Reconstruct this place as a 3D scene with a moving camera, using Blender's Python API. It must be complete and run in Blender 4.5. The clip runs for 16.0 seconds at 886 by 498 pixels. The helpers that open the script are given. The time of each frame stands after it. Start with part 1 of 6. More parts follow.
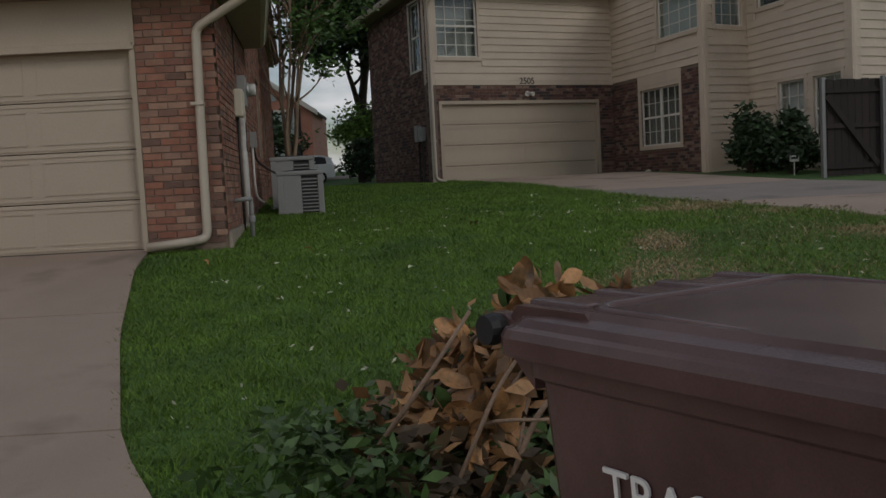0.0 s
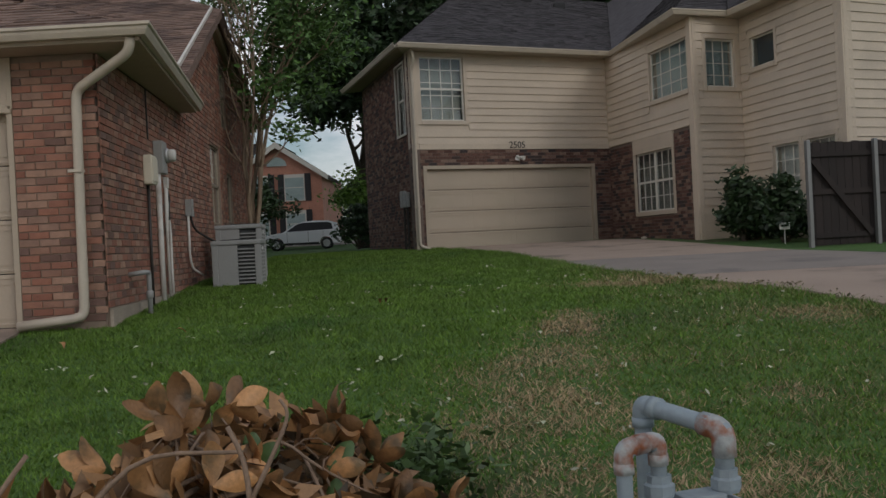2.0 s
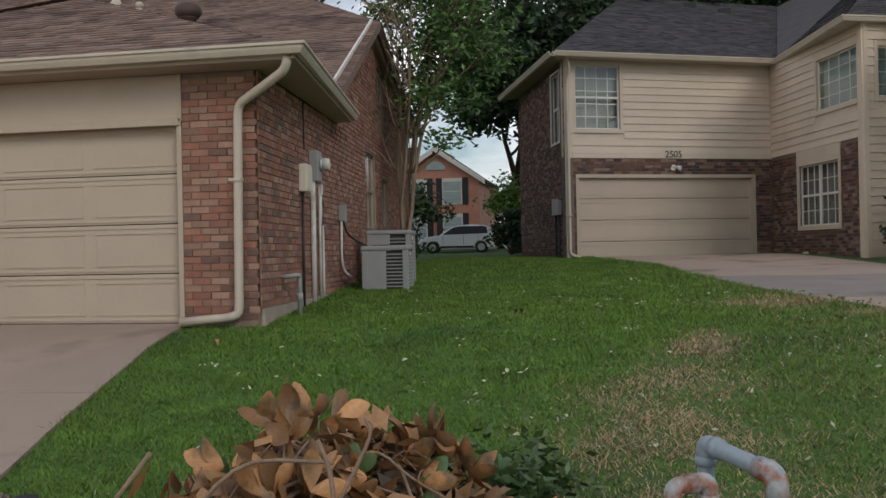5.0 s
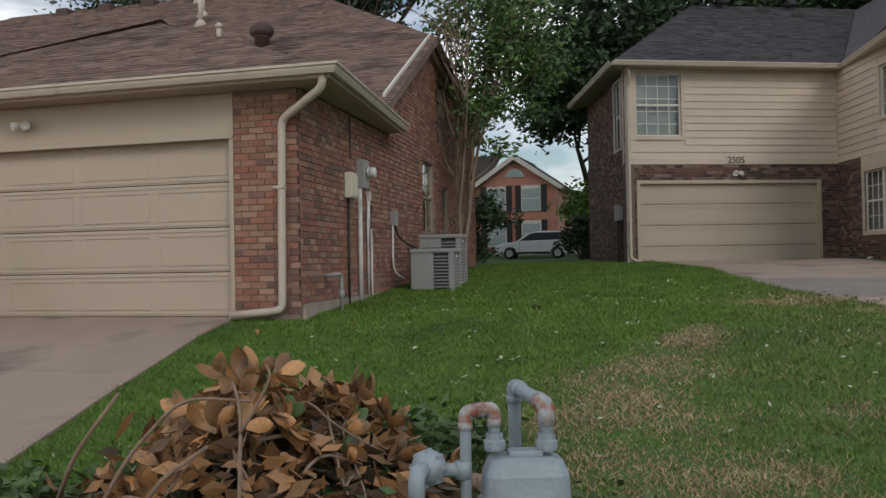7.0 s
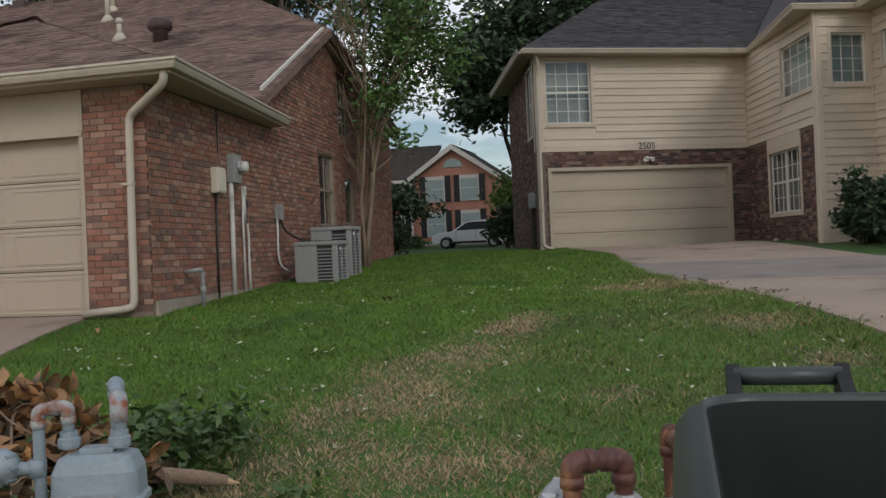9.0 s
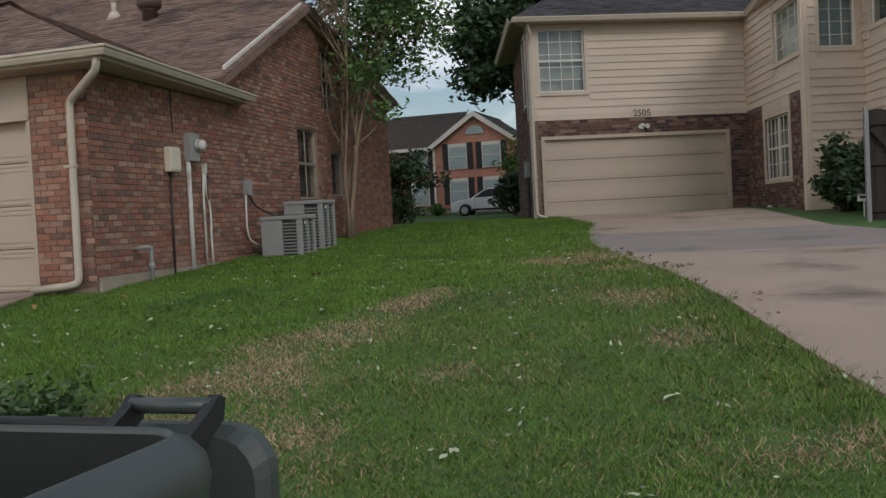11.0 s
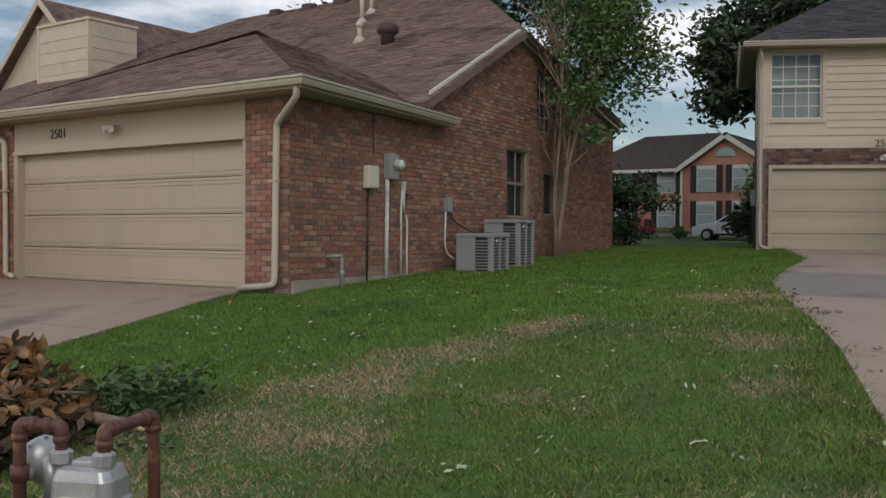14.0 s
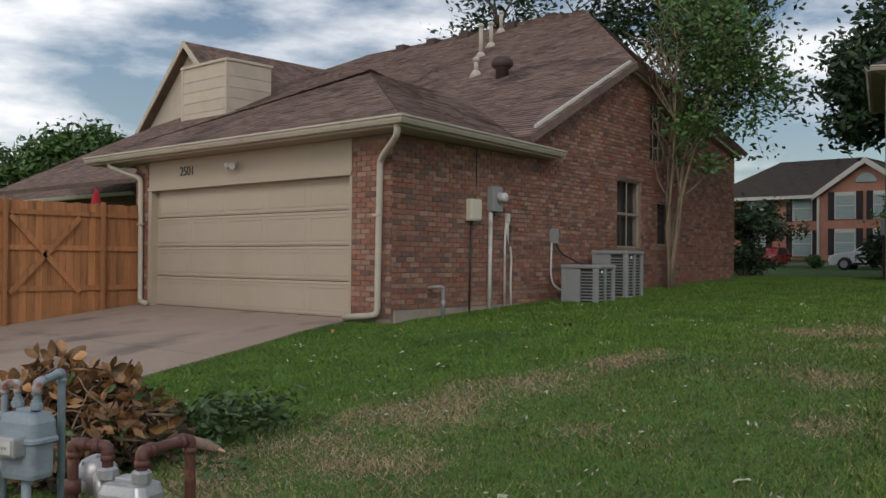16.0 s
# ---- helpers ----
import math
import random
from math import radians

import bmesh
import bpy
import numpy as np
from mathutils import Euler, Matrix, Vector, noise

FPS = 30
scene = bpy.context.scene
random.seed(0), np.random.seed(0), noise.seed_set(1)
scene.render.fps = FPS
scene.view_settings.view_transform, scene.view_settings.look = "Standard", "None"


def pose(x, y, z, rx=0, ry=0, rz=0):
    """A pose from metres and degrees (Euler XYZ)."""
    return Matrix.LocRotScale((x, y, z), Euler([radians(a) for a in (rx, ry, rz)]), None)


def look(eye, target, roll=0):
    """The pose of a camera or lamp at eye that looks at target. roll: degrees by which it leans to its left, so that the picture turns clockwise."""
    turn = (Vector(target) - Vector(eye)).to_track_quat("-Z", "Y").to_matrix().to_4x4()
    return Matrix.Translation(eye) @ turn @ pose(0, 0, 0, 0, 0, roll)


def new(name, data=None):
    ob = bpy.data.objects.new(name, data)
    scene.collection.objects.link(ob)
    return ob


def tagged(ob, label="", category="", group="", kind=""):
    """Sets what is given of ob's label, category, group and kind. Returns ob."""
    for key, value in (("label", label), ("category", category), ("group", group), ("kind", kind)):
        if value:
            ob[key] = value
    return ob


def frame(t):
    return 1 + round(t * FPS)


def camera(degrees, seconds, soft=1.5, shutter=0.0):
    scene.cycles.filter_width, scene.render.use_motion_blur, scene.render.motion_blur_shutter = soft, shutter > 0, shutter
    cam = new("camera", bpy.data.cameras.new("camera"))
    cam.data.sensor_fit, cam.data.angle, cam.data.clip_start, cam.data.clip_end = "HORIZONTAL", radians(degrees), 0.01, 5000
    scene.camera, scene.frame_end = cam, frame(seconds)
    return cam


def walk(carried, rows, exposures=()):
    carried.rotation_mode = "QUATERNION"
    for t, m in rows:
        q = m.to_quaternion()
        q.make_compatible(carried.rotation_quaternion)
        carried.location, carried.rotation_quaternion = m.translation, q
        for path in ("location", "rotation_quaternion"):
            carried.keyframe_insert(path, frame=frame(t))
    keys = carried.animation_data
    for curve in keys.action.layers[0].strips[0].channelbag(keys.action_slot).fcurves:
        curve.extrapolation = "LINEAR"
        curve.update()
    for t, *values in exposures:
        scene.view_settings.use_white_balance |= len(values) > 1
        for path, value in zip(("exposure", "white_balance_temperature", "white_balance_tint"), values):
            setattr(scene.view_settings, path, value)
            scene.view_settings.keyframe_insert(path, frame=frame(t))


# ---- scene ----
cam = camera(50.0, 16.0)
# seconds, eye x y z, yaw, pitch, lean
ROWS = [
    (0, 3.015, -10.646, 0.556, -1.36, -4.23, -3.03),
    (0.5, 3.482, -10.353, 0.618, -0.60, -2.64, -2.84),
    (1, 3.964, -10.077, 0.623, 1.58, -2.15, -2.99),
    (1.5, 4.306, -9.754, 0.570, 3.24, -2.39, -2.51),
    (2, 4.529, -9.657, 0.588, 1.13, -0.32, -2.95),
    (2.5, 4.668, -9.508, 0.609, -1.66, 2.37, -3.28),
    (3, 4.738, -9.418, 0.604, 2.89, 0.82, -3.16),
    (3.5, 4.786, -9.558, 0.635, 6.00, -0.10, -2.46),
    (4, 4.737, -9.710, 0.654, 7.85, -0.22, -1.96),
    (4.5, 4.714, -9.776, 0.667, 9.43, -0.05, -1.49),
    (5, 4.794, -9.835, 0.682, 10.74, 0.18, -1.19),
    (7.5, 6.200, -10.560, 0.568, 17.04, 0.79, -1.10),
    (8, 6.611, -10.492, 0.579, 16.37, 0.74, -1.59),
    (8.5, 6.931, -10.290, 0.586, 15.50, 0.56, -2.01),
    (9, 7.193, -10.143, 0.554, 14.85, 0.11, -2.45),
    (11.5, 9.202, -9.924, 0.661, 20.96, -2.19, -2.67),
    (12, 9.516, -9.859, 0.694, 24.96, -1.98, -1.43),
    (12.5, 9.712, -9.853, 0.758, 28.85, -2.08, -0.62),
    (13, 9.954, -9.819, 0.771, 31.79, -1.77, 0.16),
    (13.5, 10.176, -9.797, 0.768, 33.43, -1.21, 0.38),
    (14, 10.291, -9.856, 0.748, 34.50, -0.79, 0.38),
    (14.5, 10.463, -9.707, 0.764, 36.16, -0.31, 0.36),
    (15, 10.589, -9.674, 0.788, 38.69, 0.07, -0.13),
    (15.5, 10.759, -9.706, 0.810, 41.18, 0.42, 0.20),
    (16, 10.947, -9.755, 0.833, 42.81, 0.75, 0.50),
]
EXPO = [(0.0, -0.95), (1.0, -0.74), (2.0, -0.56), (3.0, -0.26), (5.0, -0.13), (9.0, -0.12), (12.0, -0.12), (16.0, -0.2)]
walk(cam, [(t, pose(x, y, z, 90 + p, 0, yaw) @ pose(0, 0, 0, 0, 0, lean)) for t, x, y, z, yaw, p, lean in ROWS], EXPO)

# ---- sky and sun ----
world = bpy.data.worlds.new("sky")
scene.world = world
world.use_nodes = True
wn, wl = world.node_tree.nodes, world.node_tree.links
sky = wn.new("ShaderNodeTexSky")
sky.sky_type, sky.sun_disc = "NISHITA", False
sky.sun_elevation, sky.sun_rotation = radians(30), radians(220)
wc = wn.new("ShaderNodeTexCoord")
wm = wn.new("ShaderNodeMapping")
wm.inputs["Scale"].default_value = (2.2, 2.2, 7.0)
wnz = wn.new("ShaderNodeTexNoise")
wnz.inputs["Scale"].default_value, wnz.inputs["Detail"].default_value, wnz.inputs["Roughness"].default_value = 1.6, 8, 0.55
wr = wn.new("ShaderNodeValToRGB")
wr.color_ramp.elements[0].position, wr.color_ramp.elements[1].position = 0.44, 0.62
wx = wn.new("ShaderNodeMix")
wx.data_type = "RGBA"
cloud = wn.new("ShaderNodeValToRGB")
cloud.color_ramp.elements[0].color = (6.0, 6.6, 7.9, 1)
cloud.color_ramp.elements[1].color = (13.5, 13.3, 13.0, 1)
bg = wn["Background"]
bg.inputs["Strength"].default_value = 0.11
wl.new(wc.outputs["Generated"], wm.inputs["Vector"])
wl.new(wm.outputs[0], wnz.inputs["Vector"])
wl.new(wnz.outputs["Fac"], wr.inputs["Fac"])
wl.new(wnz.outputs["Fac"], cloud.inputs["Fac"])
wl.new(wr.outputs["Color"], wx.inputs["Factor"])
wl.new(sky.outputs[0], wx.inputs["A"])
wl.new(cloud.outputs[0], wx.inputs["B"])
wl.new(wx.outputs["Result"], bg.inputs["Color"])
sun = new("sun", bpy.data.lights.new("sun", "SUN"))
sun.data.energy, sun.data.angle, sun.data.color = 1.0, radians(20), (1.0, 0.95, 0.88)
sun.matrix_world = look((0, 0, 0), (-0.46, 0.54, -0.42))


# ---- materials ----
def material(name, rgb, rough=0.8, metal=0.0, vary=0.25, scale=6.0, fine=60.0, bump=0.2, per_piece=0.0, tint=None, tint_scale=1.2, tint_at=0.55, island=False, stretch=(1, 1, 1), coat=0.0):
    """A surface with grain at two scales, stains of a second colour, and piece by piece variation."""
    m = bpy.data.materials.new(name)
    m.use_nodes = True
    n, l = m.node_tree.nodes, m.node_tree.links
    b = n["Principled BSDF"]
    b.inputs["Roughness"].default_value, b.inputs["Metallic"].default_value = rough, metal
    b.inputs["Coat Weight"].default_value = coat
    tc, mp = n.new("ShaderNodeTexCoord"), n.new("ShaderNodeMapping")
    mp.inputs["Scale"].default_value = stretch
    geo = n.new("ShaderNodeNewGeometry")
    l.new(geo.outputs["Position"], mp.inputs["Vector"])
    big, small = n.new("ShaderNodeTexNoise"), n.new("ShaderNodeTexNoise")
    for q, s in ((big, scale), (small, fine)):
        q.inputs["Scale"].default_value, q.inputs["Detail"].default_value = s, 4
        l.new(mp.outputs[0], q.inputs["Vector"])
    add = n.new("ShaderNodeMath")
    l.new(big.outputs["Fac"], add.inputs[0]), l.new(small.outputs["Fac"], add.inputs[1])
    rng = n.new("ShaderNodeMapRange")
    rng.inputs["From Min"].default_value, rng.inputs["From Max"].default_value = 0.6, 1.4
    rng.inputs["To Min"].default_value, rng.inputs["To Max"].default_value = 1 - vary, 1 + vary
    l.new(add.outputs[0], rng.inputs["Value"])
    value = rng.outputs[0]
    if per_piece:
        src = geo.outputs["Random Per Island"] if island else n.new("ShaderNodeObjectInfo").outputs["Random"]
        pr, mul = n.new("ShaderNodeMapRange"), n.new("ShaderNodeMath")
        pr.inputs["To Min"].default_value, pr.inputs["To Max"].default_value = 1 - per_piece, 1 + per_piece
        mul.operation = "MULTIPLY"
        l.new(src, pr.inputs["Value"]), l.new(pr.outputs[0], mul.inputs[0]), l.new(value, mul.inputs[1])
        value = mul.outputs[0]
    colour = n.new("ShaderNodeMix")
    colour.data_type = "RGBA"
    colour.inputs["A"].default_value, colour.inputs["B"].default_value = (*rgb, 1), (*(tint or rgb), 1)
    colour.inputs["Factor"].default_value = 0
    if tint:
        ts, tr = n.new("ShaderNodeTexNoise"), n.new("ShaderNodeMapRange")
        ts.inputs["Scale"].default_value, ts.inputs["Detail"].default_value = tint_scale, 6
        tr.inputs["From Min"].default_value, tr.inputs["From Max"].default_value = tint_at, tint_at + 0.15
        l.new(mp.outputs[0], ts.inputs["Vector"]), l.new(ts.outputs["Fac"], tr.inputs["Value"])
        l.new(tr.outputs[0], colour.inputs["Factor"])
    out = n.new("ShaderNodeMix")
    out.data_type, out.blend_type = "RGBA", "MULTIPLY"
    out.inputs["Factor"].default_value = 1
    l.new(colour.outputs["Result"], out.inputs["A"]), l.new(value, out.inputs["B"])
    l.new(out.outputs["Result"], b.inputs["Base Color"])
    if bump:
        bp = n.new("ShaderNodeBump")
        bp.inputs["Strength"].default_value, bp.inputs["Distance"].default_value = bump, 0.01
        l.new(small.outputs["Fac"], bp.inputs["Height"]), l.new(bp.outputs[0], b.inputs["Normal"])
    return m


def brick_material(name, colours, island):
    m = material(name, (0.2, 0.1, 0.07), rough=0.92, vary=0.3, scale=9, fine=110, bump=0.5)
    n, l = m.node_tree.nodes, m.node_tree.links
    ramp = n.new("ShaderNodeValToRGB")
    ramp.color_ramp.interpolation = "CONSTANT"
    while len(ramp.color_ramp.elements) < len(colours):
        ramp.color_ramp.elements.new(0.5)
    for i, (e, c) in enumerate(zip(ramp.color_ramp.elements, colours)):
        e.position, e.color = i / len(colours), (*c, 1)
    src = n.new("ShaderNodeNewGeometry").outputs["Random Per Island"] if island else n.new("ShaderNodeObjectInfo").outputs["Random"]
    l.new(src, ramp.inputs["Fac"])
    mix = [q for q in n if q.bl_idname == "ShaderNodeMix" and q.blend_type == "MULTIPLY"][0]
    l.new(ramp.outputs[0], mix.inputs["A"])
    return m


BRICKS = [(0.299, 0.132, 0.09), (0.273, 0.116, 0.08), (0.332, 0.16, 0.11), (0.24, 0.118, 0.086), (0.288, 0.153, 0.108), (0.302, 0.181, 0.134), (0.31, 0.135, 0.09), (0.181, 0.107, 0.086), (0.376, 0.224, 0.161), (0.266, 0.126, 0.088), (0.166, 0.095, 0.075), (0.31, 0.178, 0.126), (0.229, 0.128, 0.096), (0.339, 0.2, 0.144), (0.258, 0.11, 0.075)]
DARK_BRICKS = [(0.115, 0.058, 0.045), (0.150, 0.078, 0.060), (0.068, 0.046, 0.042), (0.180, 0.105, 0.080), (0.110, 0.056, 0.044), (0.240, 0.160, 0.125), (0.055, 0.042, 0.042), (0.135, 0.072, 0.056), (0.200, 0.125, 0.095)]
M_BRICK, M_BRICKS = brick_material("brick", BRICKS, False), brick_material("brick_rows", BRICKS, True)
M_BRICK2 = brick_material("dark_brick", DARK_BRICKS, True)
M_BRICK_FAR = brick_material("orange_brick", [(0.33, 0.13, 0.08), (0.38, 0.16, 0.10), (0.29, 0.11, 0.07)], True)
M_MORTAR = material("mortar", (0.235, 0.175, 0.135), vary=0.2, fine=90, bump=0.4, tint=(0.15, 0.115, 0.095))
M_MORTAR2 = material("dark_mortar", (0.165, 0.125, 0.105), vary=0.2, fine=90, bump=0.4)
M_FARWALL = material("far_brick_wall", (0.48, 0.225, 0.16), vary=0.2, scale=2, fine=16, bump=0.2)
M_FOUND = material("foundation_concrete", (0.36, 0.30, 0.24), vary=0.25, fine=50, bump=0.6, tint=(0.2, 0.17, 0.13), tint_scale=3)
M_BEIGE = material("beige_paint", (0.465, 0.385, 0.30), rough=0.6, vary=0.06, scale=1.5, fine=40, bump=0.05, tint=(0.44, 0.37, 0.28), tint_scale=0.8)
M_TRIM = material("tan_trim_paint", (0.44, 0.365, 0.28), rough=0.55, vary=0.06, fine=50, bump=0.05)
M_GUTTER = material("cream_gutter_paint", (0.52, 0.455, 0.37), rough=0.45, vary=0.08, fine=40, bump=0.05, tint=(0.42, 0.36, 0.3), tint_scale=2.5, tint_at=0.6)
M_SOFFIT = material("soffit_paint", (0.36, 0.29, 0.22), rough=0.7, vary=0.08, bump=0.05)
M_SIDING = material("cream_siding", (0.56, 0.47, 0.375), rough=0.65, vary=0.08, scale=2, fine=30, bump=0.08, per_piece=0.05, tint=(0.48, 0.405, 0.325), tint_scale=0.7)
M_ROOF = material("brown_shingles", (0.195, 0.128, 0.102), rough=0.95, vary=0.35, scale=5, fine=60, bump=0.7, per_piece=0.3, island=True, tint=(0.10, 0.065, 0.055), tint_scale=0.8)
M_ROOF2 = material("charcoal_shingles", (0.06, 0.055, 0.06), rough=0.95, vary=0.4, scale=4, fine=40, bump=0.7, per_piece=0.4, island=True)
M_ROOFB = material("roof_underlay", (0.10, 0.07, 0.058), vary=0.2)
M_CONC = material("concrete", (0.345, 0.265, 0.212), rough=0.9, vary=0.14, scale=1.2, fine=120, bump=0.25, tint=(0.185, 0.145, 0.12), tint_scale=0.9, tint_at=0.54)
M_CONC2 = material("grey_concrete", (0.245, 0.21, 0.186), rough=0.9, vary=0.16, scale=1.2, fine=120, bump=0.25, tint=(0.17, 0.15, 0.14), tint_scale=0.9)
M_SOIL = material("soil", (0.10, 0.075, 0.05), rough=1, vary=0.4, scale=5, fine=70, bump=0.8)
M_LAWN = material("lawn_ground", (0.058, 0.125, 0.024), rough=1, vary=0.4, scale=3, fine=80, bump=0.9, tint=(0.075, 0.08, 0.035), tint_scale=0.5)
M_GRASS = material("grass_blades", (0.104, 0.188, 0.020), rough=0.6, vary=0.42, scale=2.2, fine=11, bump=0, per_piece=0.25, island=True, tint=(0.058, 0.135, 0.018), tint_scale=0.5)
M_GRASS2 = material("pale_grass_blades", (0.150, 0.180, 0.055), rough=0.65, vary=0.25, scale=1, fine=8, bump=0, per_piece=0.3, island=True)
M_DRY = material("dry_grass", (0.36, 0.265, 0.155), rough=0.85, vary=0.3, scale=1, fine=8, bump=0, per_piece=0.4, island=True)
M_BARK = material("pale_bark", (0.26, 0.19, 0.13), rough=0.9, vary=0.3, scale=4, fine=25, bump=0.5, stretch=(1, 1, 0.3), tint=(0.15, 0.1, 0.07), tint_scale=3)
M_BARK2 = material("dark_bark", (0.09, 0.07, 0.055), rough=0.95, vary=0.3, scale=4, fine=25, bump=0.6)
M_LEAF = material("green_leaves", (0.070, 0.140, 0.032), rough=0.55, vary=0.3, scale=0.7, fine=5, bump=0, per_piece=0.5, island=True)
M_LEAF2 = material("dark_green_leaves", (0.03, 0.06, 0.022), rough=0.55, vary=0.35, scale=0.5, fine=4, bump=0, per_piece=0.5, island=True)
M_LEAF3 = material("bright_green_leaves", (0.16, 0.28, 0.05), rough=0.55, vary=0.3, scale=0.7, fine=4, bump=0, per_piece=0.5, island=True)
M_BROWNLEAF = material("dry_magnolia_leaf", (0.36, 0.185, 0.075), rough=0.5, vary=0.3, scale=10, fine=60, bump=0.3, per_piece=0.6, tint=(0.13, 0.085, 0.04), tint_scale=9, tint_at=0.5)
# leaf brown darkened to paint the shade deep in the heap
M_SHADELEAVES = material("shaded_magnolia_leaves", (0.085, 0.058, 0.032), rough=0.6, vary=0.3, scale=8, fine=40, bump=0.2, per_piece=0.5, island=True)
M_CRUST = material("loose_magnolia_leaves", (0.27, 0.145, 0.062), rough=0.55, vary=0.3, scale=8, fine=40, bump=0.2, per_piece=0.6, island=True)
M_GLOSSLEAF = material("glossy_green_leaf", (0.058, 0.105, 0.030), rough=0.5, vary=0.3, scale=6, fine=30, bump=0.1, per_piece=0.4, island=True)
M_LITTER = material("grey_leaf_litter", (0.24, 0.20, 0.14), rough=0.9, vary=0.3, bump=0, per_piece=0.6, island=True)
M_SCRAP = material("pale_leaf_scraps", (0.42, 0.42, 0.32), rough=0.8, vary=0.2, bump=0, per_piece=0.35, island=True)
M_TWIG = material("cut_branch_bark", (0.24, 0.165, 0.115), rough=0.85, vary=0.3, scale=9, fine=60, bump=0.4)
M_CUT = material("cut_wood", (0.55, 0.38, 0.22), rough=0.8, vary=0.2, fine=60)
M_BIN = material("brown_bin_plastic", (0.080, 0.042, 0.038), rough=0.27, vary=0.12, scale=3, fine=200, bump=0.06, tint=(0.115, 0.066, 0.06), tint_scale=2)
M_BING = material("dark_green_bin_plastic", (0.05, 0.062, 0.058), rough=0.4, vary=0.12, scale=3, fine=200, bump=0.06)
M_BLACK = material("black_rubber", (0.012, 0.012, 0.013), rough=0.6, vary=0.2, bump=0.1)
# bin plastic taken near black: the shade inside is put into the colour
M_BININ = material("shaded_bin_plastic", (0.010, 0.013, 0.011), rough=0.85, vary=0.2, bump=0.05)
M_WHITE = material("white_print", (0.78, 0.77, 0.75), rough=0.6, vary=0.08, bump=0)
M_GREYPAINT = material("grey_meter_paint", (0.27, 0.325, 0.36), rough=0.5, vary=0.12, scale=6, fine=60, bump=0.12, tint=(0.2, 0.22, 0.23), tint_scale=5)
M_ALU = material("dull_aluminium", (0.5, 0.5, 0.5), rough=0.45, metal=0.7, vary=0.15, fine=60, bump=0.1)
M_RUST = material("rusty_pipe", (0.115, 0.046, 0.034), rough=0.5, vary=0.35, scale=12, fine=70, bump=0.3, tint=(0.30, 0.15, 0.07), tint_scale=9)
M_RUSTSPOT = material("rust_stained_fitting", (0.36, 0.38, 0.38), rough=0.65, vary=0.25, scale=12, fine=70, bump=0.25, tint=(0.27, 0.09, 0.04), tint_scale=13, tint_at=0.47)
M_ACGREY = material("grey_enamel", (0.31, 0.31, 0.30), rough=0.5, vary=0.08, fine=50, bump=0.05)
M_ACDARK = material("dark_coil", (0.05, 0.052, 0.052), rough=0.7, vary=0.3, scale=30, fine=200, bump=0.3)
M_PVC = material("white_conduit", (0.66, 0.64, 0.60), rough=0.5, vary=0.08, bump=0.05, tint=(0.4, 0.37, 0.33), tint_scale=3)
M_BOX = material("cream_utility_box", (0.68, 0.62, 0.50), rough=0.5, vary=0.06, bump=0.05)
M_DARKMETAL = material("dark_metal", (0.05, 0.045, 0.042), rough=0.5, metal=0.3, vary=0.2)
M_CEDAR = material("cedar_boards", (0.42, 0.185, 0.075), rough=0.75, vary=0.25, scale=3, fine=30, bump=0.3, per_piece=0.2, stretch=(4, 4, 0.4), tint=(0.25, 0.11, 0.05), tint_scale=2)
M_DARKWOOD = material("dark_stained_boards", (0.018, 0.011, 0.010), rough=0.75, vary=0.3, scale=3, fine=30, bump=0.3, per_piece=0.25, stretch=(4, 4, 0.4))
M_GALV = material("galvanised_post", (0.22, 0.22, 0.22), rough=0.5, metal=0.5, vary=0.1)
M_CARWHITE = material("white_car_paint", (0.75, 0.76, 0.77), rough=0.25, vary=0.02, bump=0, coat=0.6)
M_CARRED = material("red_car_paint", (0.35, 0.02, 0.02), rough=0.25, vary=0.02, bump=0, coat=0.6)
M_TYRE = material("tyre", (0.02, 0.02, 0.02), rough=0.8, vary=0.2)
M_SHUTTER = material("black_shutter_paint", (0.02, 0.02, 0.022), rough=0.5, vary=0.1, bump=0.05)
M_FRAMEW = material("white_window_frame", (0.66, 0.63, 0.57), rough=0.5, vary=0.05, bump=0.03)
M_FRAMED = material("bronze_window_frame", (0.30, 0.25, 0.19), rough=0.5, vary=0.1)
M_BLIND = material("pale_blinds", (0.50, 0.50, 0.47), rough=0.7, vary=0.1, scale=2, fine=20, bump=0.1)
# darkened copy of the blinds, with the shade behind the glass painted in
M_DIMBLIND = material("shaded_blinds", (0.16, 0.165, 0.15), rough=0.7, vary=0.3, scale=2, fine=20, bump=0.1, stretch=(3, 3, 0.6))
# near black that paints the darkness of unlit interiors
M_ROOM = material("unlit_interior", (0.03, 0.03, 0.033), rough=0.9, vary=0.2)
M_CURTAIN = material("teal_grey_blind", (0.34, 0.42, 0.415), rough=0.8, vary=0.15, scale=2, fine=20, stretch=(1, 1, 3))
M_REDCLOTH = material("red_cloth", (0.4, 0.02, 0.03), rough=0.9, vary=0.2)
M_PIPEVENT = material("brown_roof_vent", (0.07, 0.04, 0.035), rough=0.6, vary=0.15)


def glass_material():
    m = bpy.data.materials.new("window_glass")
    m.use_nodes = True
    b = m.node_tree.nodes["Principled BSDF"]
    b.inputs["Base Color"].default_value = (0.85, 0.92, 0.93, 1)
    b.inputs["Roughness"].default_value = 0.02
    b.inputs["Transmission Weight"].default_value = 1.0
    b.inputs["IOR"].default_value = 1.5
    return m


M_GLASS = glass_material()


